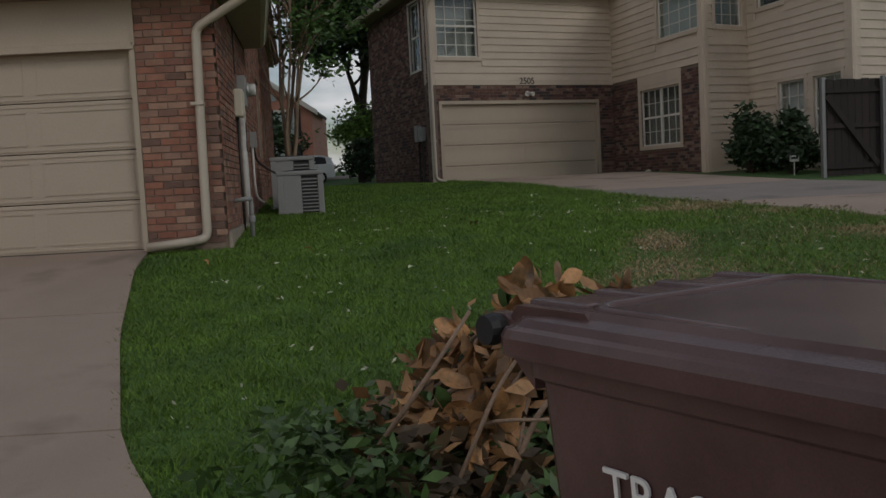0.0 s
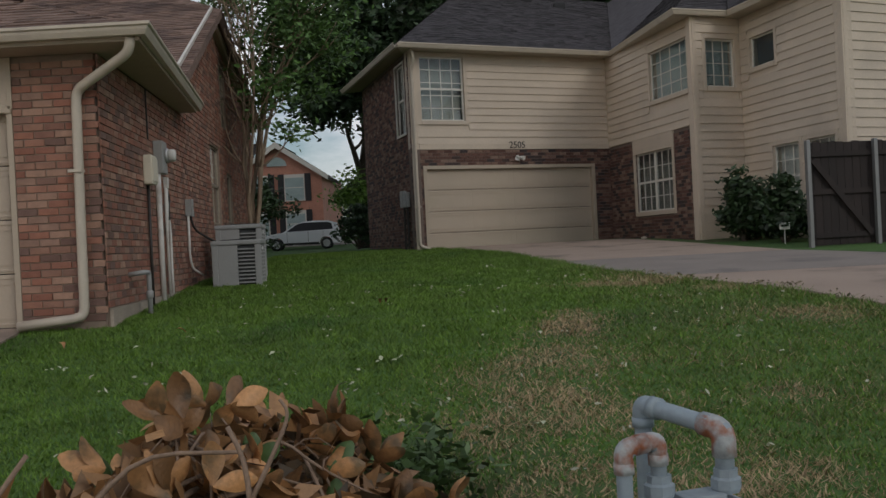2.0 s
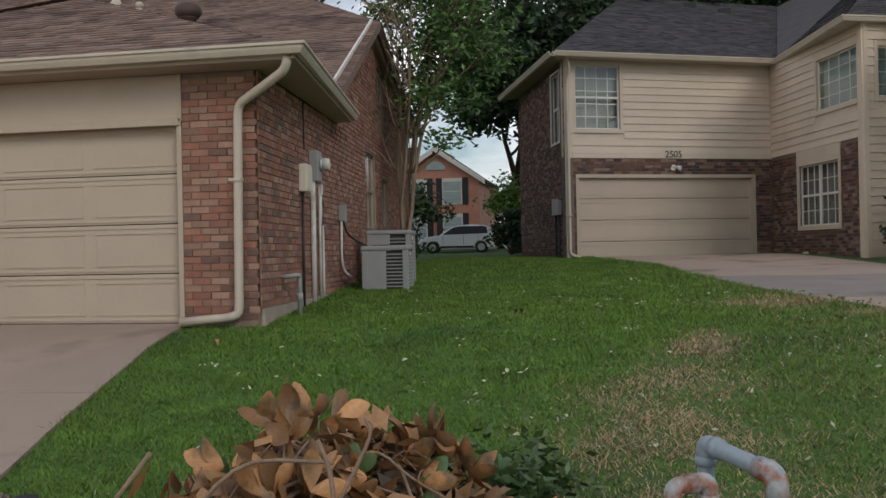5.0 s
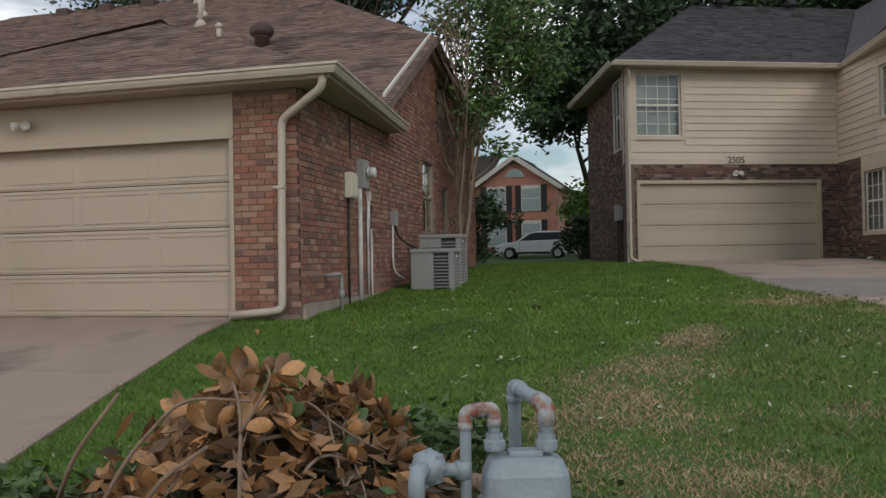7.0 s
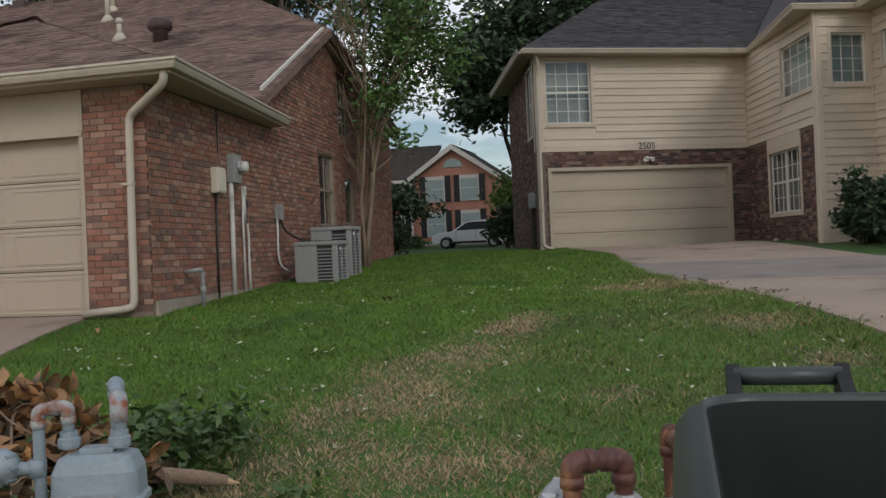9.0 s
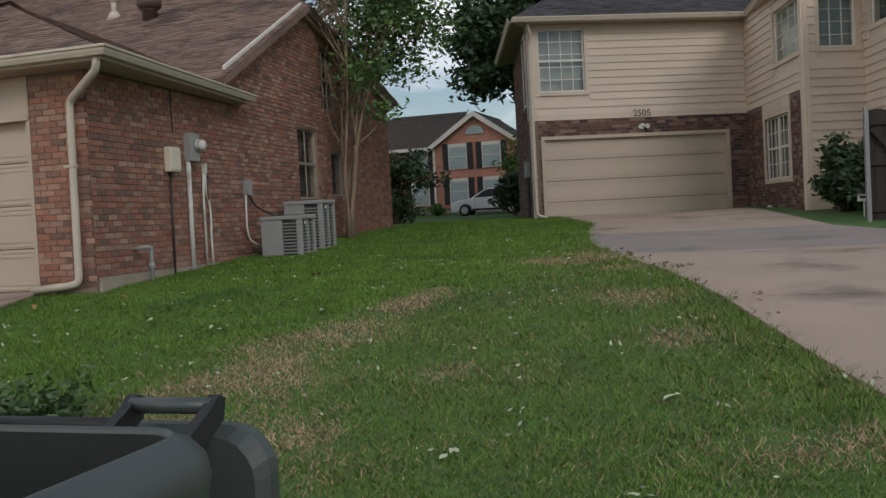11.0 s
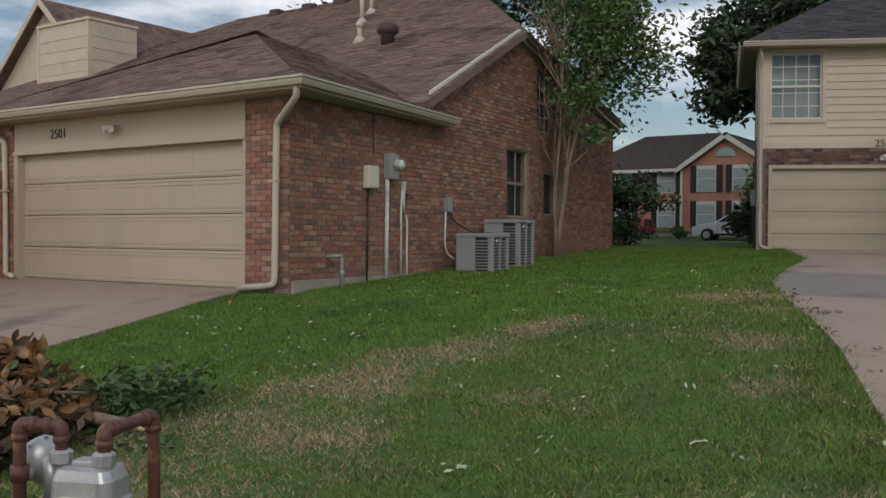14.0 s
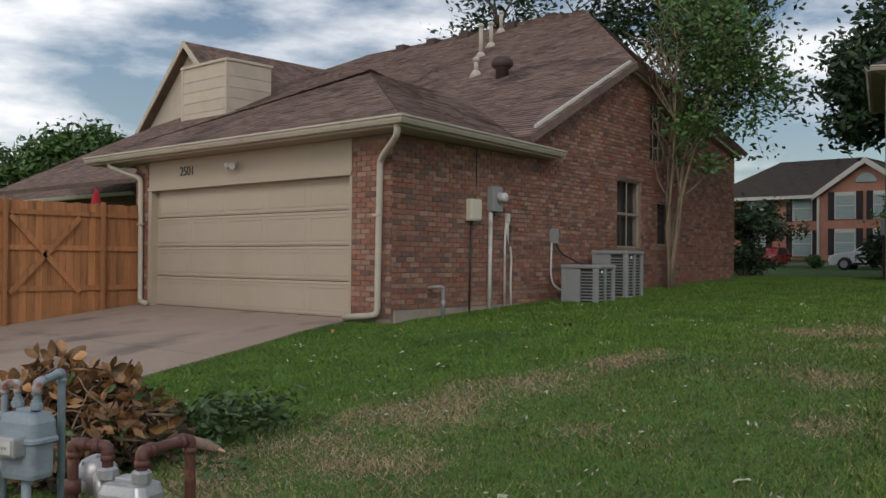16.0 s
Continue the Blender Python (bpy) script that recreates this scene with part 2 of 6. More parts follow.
# ---- building helpers ----
def ob_of(name, bm, mat, parent=None, label="", smooth=False):
    me = bpy.data.meshes.new(name)
    bm.normal_update()
    bm.to_mesh(me)
    bm.free()
    me.materials.append(mat)
    if smooth:
        me.polygons.foreach_set("use_smooth", [True] * len(me.polygons))
    o = new(name, me)
    if parent is not None:
        o.parent = parent
    if label:
        tagged(o, label)
    return o


def part(name, bm, mat, parent, label="", smooth=False):
    return ob_of(name, bm, mat, parent, label, smooth)


def thing(name, label, category, m=None, group="", kind=""):
    e = new(name)
    e.empty_display_size = 0.1
    if m is not None:
        e.matrix_world = m
    return tagged(e, label, category, group, kind)


def shared(name, me, parent, m):
    o = new(name, me)
    o.parent = parent
    o.matrix_basis = m
    return o


def box(bm, x0, x1, y0, y1, z0, z1, m=None, bevel=0.0):
    vs = [bm.verts.new((x, y, z)) for x in (x0, x1) for y in (y0, y1) for z in (z0, z1)]
    fs = [bm.faces.new([vs[i] for i in f]) for f in ((0, 1, 3, 2), (4, 6, 7, 5), (0, 4, 5, 1), (2, 3, 7, 6), (0, 2, 6, 4), (1, 5, 7, 3))]
    if bevel:
        es = list({e for f in fs for e in f.edges})
        r = bmesh.ops.bevel(bm, geom=es, offset=bevel, segments=2, profile=0.6, affect="EDGES")
        vs = list({v for f in r["faces"] for v in f.verts} | {v for v in vs if v.is_valid})
    if m is not None:
        for v in vs:
            v.co = m @ v.co
    return bm


def one_box(x0, x1, y0, y1, z0, z1, bevel=0.0, m=None):
    return box(bmesh.new(), x0, x1, y0, y1, z0, z1, m, bevel)


def prism(pts, y0, y1, m=None):
    """A polygon in the x-z plane, given thickness from y0 to y1."""
    bm = bmesh.new()
    a, b = [bm.verts.new((x, y0, z)) for x, z in pts], [bm.verts.new((x, y1, z)) for x, z in pts]
    bm.faces.new(a), bm.faces.new(b[::-1])
    k = len(pts)
    for i in range(k):
        bm.faces.new((a[i], b[i], b[(i + 1) % k], a[(i + 1) % k]))
    bmesh.ops.recalc_face_normals(bm, faces=bm.faces)
    if m is not None:
        bm.transform(m)
    return bm


def tube(bm, pts, radii, sides=10, caps=True):
    pts = [Vector(p) for p in pts]
    radii = radii if isinstance(radii, (list, tuple)) else [radii] * len(pts)
    rings, up = [], Vector((0.123, 0.31, 0.94))
    for i, p in enumerate(pts):
        d = (pts[min(i + 1, len(pts) - 1)] - pts[max(i - 1, 0)]).normalized()
        a = d.cross(up)
        if a.length < 0.05:
            a = d.cross(Vector((1, 0, 0)))
        a.normalize()
        b = d.cross(a)
        up = -b if (-b).dot(up) > 0 else b
        a = d.cross(up).normalized()
        b = d.cross(a)
        rings.append([bm.verts.new(p + (a * math.cos(q) + b * math.sin(q)) * radii[i]) for q in [2 * math.pi * j / sides for j in range(sides)]])
    for r, s in zip(rings, rings[1:]):
        for j in range(sides):
            bm.faces.new((r[j], r[(j + 1) % sides], s[(j + 1) % sides], s[j]))
    if caps:
        bm.faces.new(rings[0][::-1]), bm.faces.new(rings[-1])
    return bm


def bent(pts, r=0.08, n=5):
    """A path with its corners rounded."""
    pts = [Vector(p) for p in pts]
    out = [pts[0]]
    for a, b, c in zip(pts, pts[1:], pts[2:]):
        p, q = b + (a - b).normalized() * min(r, (a - b).length * 0.45), b + (c - b).normalized() * min(r, (c - b).length * 0.45)
        out += [p * (1 - t) ** 2 + b * 2 * t * (1 - t) + q * t * t for t in [i / n for i in range(n + 1)]]
    return out + [pts[-1]]


def lathe(bm, profile, sides=20, m=None):
    rings = [[bm.verts.new((r * math.cos(2 * math.pi * j / sides), r * math.sin(2 * math.pi * j / sides), z)) for j in range(sides)] for r, z in profile]
    for r, s in zip(rings, rings[1:]):
        for j in range(sides):
            bm.faces.new((r[j], r[(j + 1) % sides], s[(j + 1) % sides], s[j]))
    bm.faces.new(rings[0][::-1]), bm.faces.new(rings[-1])
    if m is not None:
        for v in [v for r in rings for v in r]:
            v.co = m @ v.co
    return bm


def wall_frame(p, q, z=0.0):
    """A frame at p with x along the wall to q, y into the wall, z up."""
    d = Vector((q[0] - p[0], q[1] - p[1], 0))
    return Matrix.Translation((p[0], p[1], z)) @ Matrix.Rotation(math.atan2(d.y, d.x), 4, "Z"), d.length


def wall_boxes(bm, length, z0, z1, thick, holes, m=None, x0=0.0):
    """A straight wall with rectangular holes (x0, x1, z0, z1) right through it."""
    xs = sorted({x0, length, *[h[0] for h in holes], *[h[1] for h in holes]})
    for a, b in zip(xs, xs[1:]):
        cuts = sorted((h[2], h[3]) for h in holes if h[0] <= a and h[1] >= b)
        z = z0
        for c, d in cuts + [(z1, z1)]:
            if c > z:
                box(bm, a, b, 0, thick, z, c, m)
            z = d
    return bm


def numbers_mesh(rows_co, faces, name, mat):
    me = bpy.data.meshes.new(name)
    me.from_pydata(rows_co, [], faces)
    me.materials.append(mat)
    return me


def letters(text, size, depth, mat, name, parent, m, label=""):
    cu = bpy.data.curves.new(name, "FONT")
    cu.body, cu.size, cu.extrude, cu.align_x = text, size, depth, "CENTER"
    tmp = new("tmp_text", cu)
    dg = bpy.context.evaluated_depsgraph_get()
    me = bpy.data.meshes.new_from_object(tmp.evaluated_get(dg))
    bpy.data.objects.remove(tmp)
    me.name = name
    me.materials.clear()
    me.materials.append(mat)
    o = new(name, me)
    if parent is not None:
        o.parent = parent
    o.matrix_basis = m
    if label:
        tagged(o, label)
    return o


# ---- the lie of the land ----
GY = [-60, -9.0, -6.4, -3.0, 0.0, 2.0, 4.5, 8.0, 14.0, 17.0, 20.0, 29.5, 32.0, 34.0, 60.0, 400.0]
GZ = [-0.86, -0.86, -0.80, -0.46, -0.08, 0.0, 0.12, 0.24, 0.46, 0.50, 0.55, 0.64, 0.92, 1.15, 1.2, 1.2]


def land(x, y):
    """Height of the ground: it climbs from the alley to the houses."""
    s = 0.0
    for dy in (-0.8, -0.4, 0.0, 0.4, 0.8):
        s += float(np.interp(y + dy, GY, GZ))
    return s / 5


# edges of the two driveways, from the alley to the garages
DRIVE1 = [(-8.6, 2.9), (-7.0, 2.0), (-5.8, 1.42), (-3.5, 0.72), (-1.0, 0.12), (0.14, -0.02)]
DRIVE2 = [(-9.4, 12.2), (-7.0, 10.6), (-3.8, 9.4), (-1.2, 8.5), (1.2, 7.5), (2.5, 7.02), (3.9, 6.5), (6.5, 6.0), (10.0, 5.5), (13.9, 4.0)]


def drive1_edge(y):
    return float(np.interp(y, [a for a, _ in DRIVE1], [b for _, b in DRIVE1]))


def drive2_edge(y):
    return float(np.interp(y, [a for a, _ in DRIVE2], [b for _, b in DRIVE2]))


def on_lawn(x, y):
    return y > -8.4 and (y > 0.1 or x > drive1_edge(y) + 0.02) and (y > 13.8 or x < drive2_edge(y) - 0.02)


# ---- ground, drives and alley ----
def sheet(name, xs, ys, mat, lift, label, category, thick=0.0, keep=None):
    co = [(x, y, land(x, y) + lift) for y in ys for x in xs]
    w = len(xs)
    faces = [(j * w + i, j * w + i + 1, (j + 1) * w + i + 1, (j + 1) * w + i) for j in range(len(ys) - 1) for i in range(w - 1)]
    me = numbers_mesh(co, faces, name, mat)
    me.polygons.foreach_set("use_smooth", [True] * len(me.polygons))
    return tagged(new(name, me), label, category, kind="structure")


def steps(a, b, s):
    return [a + i * s for i in range(int(round((b - a) / s)) + 1)]


gxs = [-400, -150, -60, -30] + steps(-20, 24, 0.5) + [32, 60, 150, 400]
gys = [-400, -120, -50, -25] + steps(-14, 40, 0.5) + [48, 60, 120, 400]
ground = sheet("ground", gxs, gys, M_LAWN, 0.0, "green lawn ground rising from the alley", "ground")


def strip(name, ys, left, right, mat, lift, label, category, n=8):
    """A concrete slab that follows the land, between two edges given as functions of y, with a real thickness."""
    bm = bmesh.new()
    top = [[bm.verts.new((left(y) + (right(y) - left(y)) * i / n, y, land(0, y) + lift)) for i in range(n + 1)] for y in ys]
    low = [[bm.verts.new((v.co.x, v.co.y, v.co.z - 0.12)) for v in r] for r in top]
    for r, s in zip(top, top[1:]):
        for i in range(n):
            bm.faces.new((r[i], r[i + 1], s[i + 1], s[i]))
    for j in range(len(ys) - 1):
        bm.faces.new((top[j][0], top[j + 1][0], low[j + 1][0], low[j][0]))
        bm.faces.new((top[j][n], low[j][n], low[j + 1][n], top[j + 1][n]))
    for a, b in ((top[0], low[0]), (top[-1], low[-1])):
        for i in range(n):
            bm.faces.new((a[i], a[i + 1], b[i + 1], b[i]))
    bmesh.ops.recalc_face_normals(bm, faces=bm.faces)
    return tagged(ob_of(name, bm, mat), label, category, kind="structure")


JOINT = 0.012
cuts1 = [-8.4, -5.6, -2.8, 0.14]
for a, b in zip(cuts1, cuts1[1:]):
    strip("driveway_slab", steps(a + JOINT, b - JOINT, (b - a - 2 * JOINT) / 6), lambda y: -6.3 if y > -2 else -6.3 - (-2 - y) * 0.8, drive1_edge, M_CONC, 0.03, "tan concrete driveway slab before the garage", "driveway")
cuts2 = [-8.4, -4.6, -1.2, 2.3, 6.0, 9.8, 14.0]
for k, (a, b) in enumerate(zip(cuts2, cuts2[1:])):
    strip("driveway_slab", steps(a + JOINT, b - JOINT, (b - a - 2 * JOINT) / 6), drive2_edge, lambda y: float(np.interp(y, [-8.4, -4, 1, 6, 9.5, 12, 14.0], [17.5, 15.0, 12.0, 9.9, 9.4, 9.0, 8.6])), M_CONC2 if k == 3 else M_CONC, 0.03, "worn grey concrete driveway slab" if k == 3 else "tan concrete driveway slab with stains", "driveway")
alley_cuts = steps(-36, 60, 6.0)
for a, b in zip(alley_cuts, alley_cuts[1:]):
    bm = bmesh.new()
    box(bm, a + JOINT, b - JOINT, -14.0, -8.4 - JOINT, -0.98, -0.828)
    tagged(ob_of("alley_slab", bm, M_CONC), "tan concrete alley slab", "pavement", kind="structure")


# ---- brickwork ----
def brick_rows(bm, m, x0, x1, z0, z1, holes=(), top=None, depth=0.012, seed=1, bl=0.205, bh=0.068, j=0.011):
    """Rows of bricks standing proud of the mortar, in wall coordinates. top(x): the upper limit along a slope."""
    rnd = random.Random(seed)
    z, row = z0, 0
    while z + bh <= z1 + 1e-6:
        x = x0 - (bl + j) * (0.5 if row % 2 else 0.0)
        while x < x1:
            a, b = max(x, x0), min(x + bl, x1)
            if b - a > 0.03 and (top is None or min(top(a), top(b)) > z + bh):
                free = [(a, b)]
                for h in holes:
                    if h[2] < z + bh and h[3] > z:
                        free = [s for f in free for s in ((f[0], min(f[1], h[0])), (max(f[0], h[1]), f[1])) if s[1] - s[0] > 0.03]
                for f in free:
                    d = depth + rnd.uniform(-0.003, 0.004)
                    yield f[0], f[1], -d, 0.0, z, z + bh
            x += bl + j
        z, row = z + bh + j, row + 1


def joined_bricks(name, parent, m, mat, rows, label):
    co, faces = [], []
    for a, b, c, d, e, f in rows:
        k = len(co)
        s = 0.003
        co += [m @ Vector(v) for v in ((a, d, e), (b, d, e), (b, d, f), (a, d, f), (a + s, c, e + s), (b - s, c, e + s), (b - s, c, f - s), (a + s, c, f - s))]
        faces += [(k + 4, k + 5, k + 6, k + 7), (k, k + 1, k + 5, k + 4), (k + 1, k + 2, k + 6, k + 5), (k + 2, k + 3, k + 7, k + 6), (k + 3, k, k + 4, k + 7)]
    o = new(name, numbers_mesh([tuple(v) for v in co], faces, name, mat))
    o.parent = parent
    return tagged(o, label, kind="stuff")


BRICK_JOBS = []


# ---- windows ----
def window(name, m, w, h, cols, rows, frame_mat, inner_mat, label, parent=None, rail=True, trim=0.09, trim_mat=None, mullion=False, deep=0.09):
    """A window in a wall frame m (origin at its lower left corner, y into the wall): casing, sash, bars, panes and
    blind, the blind being a near-black sheet where it stands for an unlit room.
    """
    t = thing(name, label, "window", m, kind="structure")
    tm = trim_mat or frame_mat
    if trim:
        for nm, a in (("casing", (-trim, 0, -0.03, 0.02, -trim, h + trim)), ("casing", (w, w + trim, -0.03, 0.02, -trim, h + trim)), ("casing", (0, w, -0.03, 0.02, h, h + trim)), ("window_sill", (0, w, -0.045, 0.02, -trim, 0))):
            part(nm, one_box(*a, bevel=0.004), tm, t)
    fr = 0.035
    bm = bmesh.new()
    for a in ((0, fr, 0, h), (w - fr, w, 0, h), (fr, w - fr, 0, fr), (fr, w - fr, h - fr, h)):
        box(bm, a[0], a[1], deep - 0.05, deep, a[2], a[3])
    if rail:
        box(bm, fr, w - fr, deep - 0.055, deep - 0.002, h * 0.5 - 0.025, h * 0.5 + 0.025)
    if mullion:
        box(bm, w / 2 - 0.04, w / 2 + 0.04, deep - 0.06, deep - 0.003, fr, h - fr)
    part("window_frame", bm, frame_mat, t)
    bars = bmesh.new()
    for i in range(1, cols):
        x = w * i / cols
        box(bars, x - 0.009, x + 0.009, deep - 0.04, deep - 0.018, fr, h - fr)
    for i in range(1, rows):
        if rail and i * 2 == rows:
            continue
        z = h * i / rows
        box(bars, fr, w - fr, deep - 0.038, deep - 0.02, z - 0.009, z + 0.009)
    if cols > 1 or rows > 1:
        part("glazing_bar", bars, frame_mat, t)
    else:
        bars.free()
    for a, b in ((fr, h / 2 - 0.025), (h / 2 + 0.025, h - fr)) if rail else ((fr, h - fr),):
        g = part("pane", one_box(fr, w - fr, deep - 0.03, deep - 0.024, a, b), M_GLASS, t)
        g.visible_shadow = False
    # with M_ROOM this is no blind but a dark sheet painting an unlit room
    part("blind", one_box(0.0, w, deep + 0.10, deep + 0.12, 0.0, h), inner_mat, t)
    # reveal painted near black in place of its shade
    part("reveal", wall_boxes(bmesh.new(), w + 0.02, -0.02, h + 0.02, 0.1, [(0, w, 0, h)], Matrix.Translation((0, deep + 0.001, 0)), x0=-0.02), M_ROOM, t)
    return t


# ---- the brick house with garage: 2501 ----
D1 = Vector((-0.107, 0.994, 0)).normalized()
C1 = Vector((0.89, 0.0, 0))
S_M, _ = wall_frame((0.89, 0.0), (0.89 + D1.x, D1.y))     # along the side wall, y to the inside
S_M = Matrix.Translation(C1) @ Matrix(((D1.x, -D1.y, 0, 0), (D1.y, D1.x, 0, 0), (0, 0, 1, 0), (0, 0, 0, 1)))
F_M = Matrix.Identity(4)                                     # along the garage front, y to the inside
EAVE1, PITCH1 = 2.72, 0.48
SIDE_LEN, GAR_LEN, TOP1 = 14.3, 3.45, 5.0
PEAK1, BACK1 = GAR_LEN + (TOP1 - 3.0) / PITCH1, 0.187

house = thing("brick_house", "red-brown brick house with brown shingle roof and attached garage", "house", kind="structure")


def gable_top(s):
    """Upper edge of the side wall along its length."""
    return EAVE1 if s < GAR_LEN else min(3.0 + (s - GAR_LEN) * PITCH1, TOP1 - (s - PEAK1) * BACK1)


W1 = [(7.33, 8.48, 1.16, 2.60), (9.35, 10.17, 1.24, 2.22), (8.95, 9.8, 3.12, 4.45)]
bm = bmesh.new()
wall_boxes(bm, GAR_LEN, -0.4, EAVE1, 0.25, [], S_M, x0=0.05)
wall_boxes(bm, SIDE_LEN, -0.4, 3.0, 0.25, [h for h in W1 if h[3] < 3.0], S_M, x0=GAR_LEN)
k = GAR_LEN + (TOP1 - 3.0) / PITCH1
wall_boxes(bm, 9.9, 3.0, 4.5, 0.25, [W1[2]], S_M, x0=k)
wall_side = part("wall_side", bm, M_MORTAR, house)
part("gable_wall", prism([(GAR_LEN, 3.0), (k, 3.0), (k, TOP1)], 0, 0.25, S_M), M_MORTAR, house)
part("gable_wall", prism([(k, 4.5), (9.9, 4.5), (9.9, gable_top(9.9)), (k, TOP1)], 0, 0.25, S_M), M_MORTAR, house)
part("gable_wall", prism([(9.9, 3.0), (SIDE_LEN, 3.0), (SIDE_LEN, gable_top(SIDE_LEN)), (9.9, gable_top(9.9))], 0, 0.25, S_M), M_MORTAR, house)
part("foundation", one_box(0.04, SIDE_LEN, -0.035, 0.0, -0.4, 0.10, m=S_M), M_FOUND, house)
BRICK_JOBS.append(("side", wall_side, S_M, M_BRICK, M_BRICKS, -0.008, SIDE_LEN, 0.11, TOP1, W1, gable_top))
# end wall and back, plain
E1 = S_M @ Vector((SIDE_LEN, 0, 0))
part("wall_end", one_box(-16, -0.25, SIDE_LEN - 0.25, SIDE_LEN, -0.4, 3.7, m=S_M @ Matrix(((0, 1, 0, 0), (-1, 0, 0, 0), (0, 0, 1, 0), (0, 0, 0, 1)))), M_MORTAR, house)
# garage front: brick piers, header board, door
part("pier", one_box(0.0, 0.86, 0, 0.2, -0.4, EAVE1), M_MORTAR, house)
pier_l = part("pier", one_box(-6.45, -5.98, 0, 0.25, -0.4, EAVE1), M_MORTAR, house)
BRICK_JOBS.append(("pier", pier_l, F_M, M_BRICK, M_BRICKS, -6.45, -5.98, 0.0, EAVE1, [], None))
BRICK_JOBS.append(("pier", house, F_M, M_BRICK, M_BRICKS, 0.005, 0.885, -0.02, EAVE1, [], None))
part("header_board", one_box(-5.98, -0.002, 0.0, 0.2, 2.19, EAVE1, bevel=0.004), M_BEIGE, house, "beige painted header board")
part("header_trim", one_box(-5.98, -0.002, -0.03, 0.0, 2.15, 2.23, bevel=0.006), M_TRIM, house)
part("jamb", one_box(-5.98, -5.86, -0.01, 0.14, -0.3, 2.19, bevel=0.004), M_TRIM, house)
part("jamb", one_box(-0.06, -0.002, -0.01, 0.14, -0.3, 2.19, bevel=0.004), M_TRIM, house)
part("jamb", one_box(-0.035, 0.012, -0.03, -0.012, 2.19, EAVE1, bevel=0.004), M_TRIM, house)


def garage_door(name, m, w, h, rows, cols, label, groove=True):
    t = thing(name, label, "garage door", m, kind="structure")
    sh = h / rows
    for r in range(rows):
        bm = bmesh.new()
        z = r * sh
        box(bm, 0, w, 0.0, 0.04, z + 0.005, z + sh - 0.005, bevel=0.008)
        if groove:
            for dz in (0.040, sh - 0.040):
                box(bm, 0.01, w - 0.01, -0.010, 0.001, z + dz - 0.012, z + dz + 0.012, bevel=0.004)
        pw = w / cols
        for c in range(cols):
            a, b = c * pw + 0.07, (c + 1) * pw - 0.07
            zz = (z + 0.09, z + sh - 0.09)
            for q in ((a, b, zz[0], zz[0] + 0.02, 0.011), (a, b, zz[1] - 0.02, zz[1], 0.011), (a, a + 0.016, zz[0] + 0.02, zz[1] - 0.02, 0.0025), (b - 0.016, b, zz[0] + 0.02, zz[1] - 0.02, 0.0025)):
                box(bm, q[0], q[1], -q[4], 0.001, q[2], q[3])
        part("door_section", bm, M_BEIGE, t)
    # near-black sheet for the unlit garage behind the section joints
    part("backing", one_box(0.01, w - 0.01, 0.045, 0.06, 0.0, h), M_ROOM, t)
    part("bottom_seal", one_box(0, w, -0.004, 0.03, -0.02, 0.006), M_BLACK, t)
    return t


garage_door("door_1", Matrix.Translation((-5.86, 0.13, -0.06)), 5.8, 2.25, 4, 5, "beige sectional double garage door, closed")
part("garage_wall_end", one_box(-6.45, -6.2, 0.25, 6.0, -0.4, EAVE1), M_MORTAR, house)


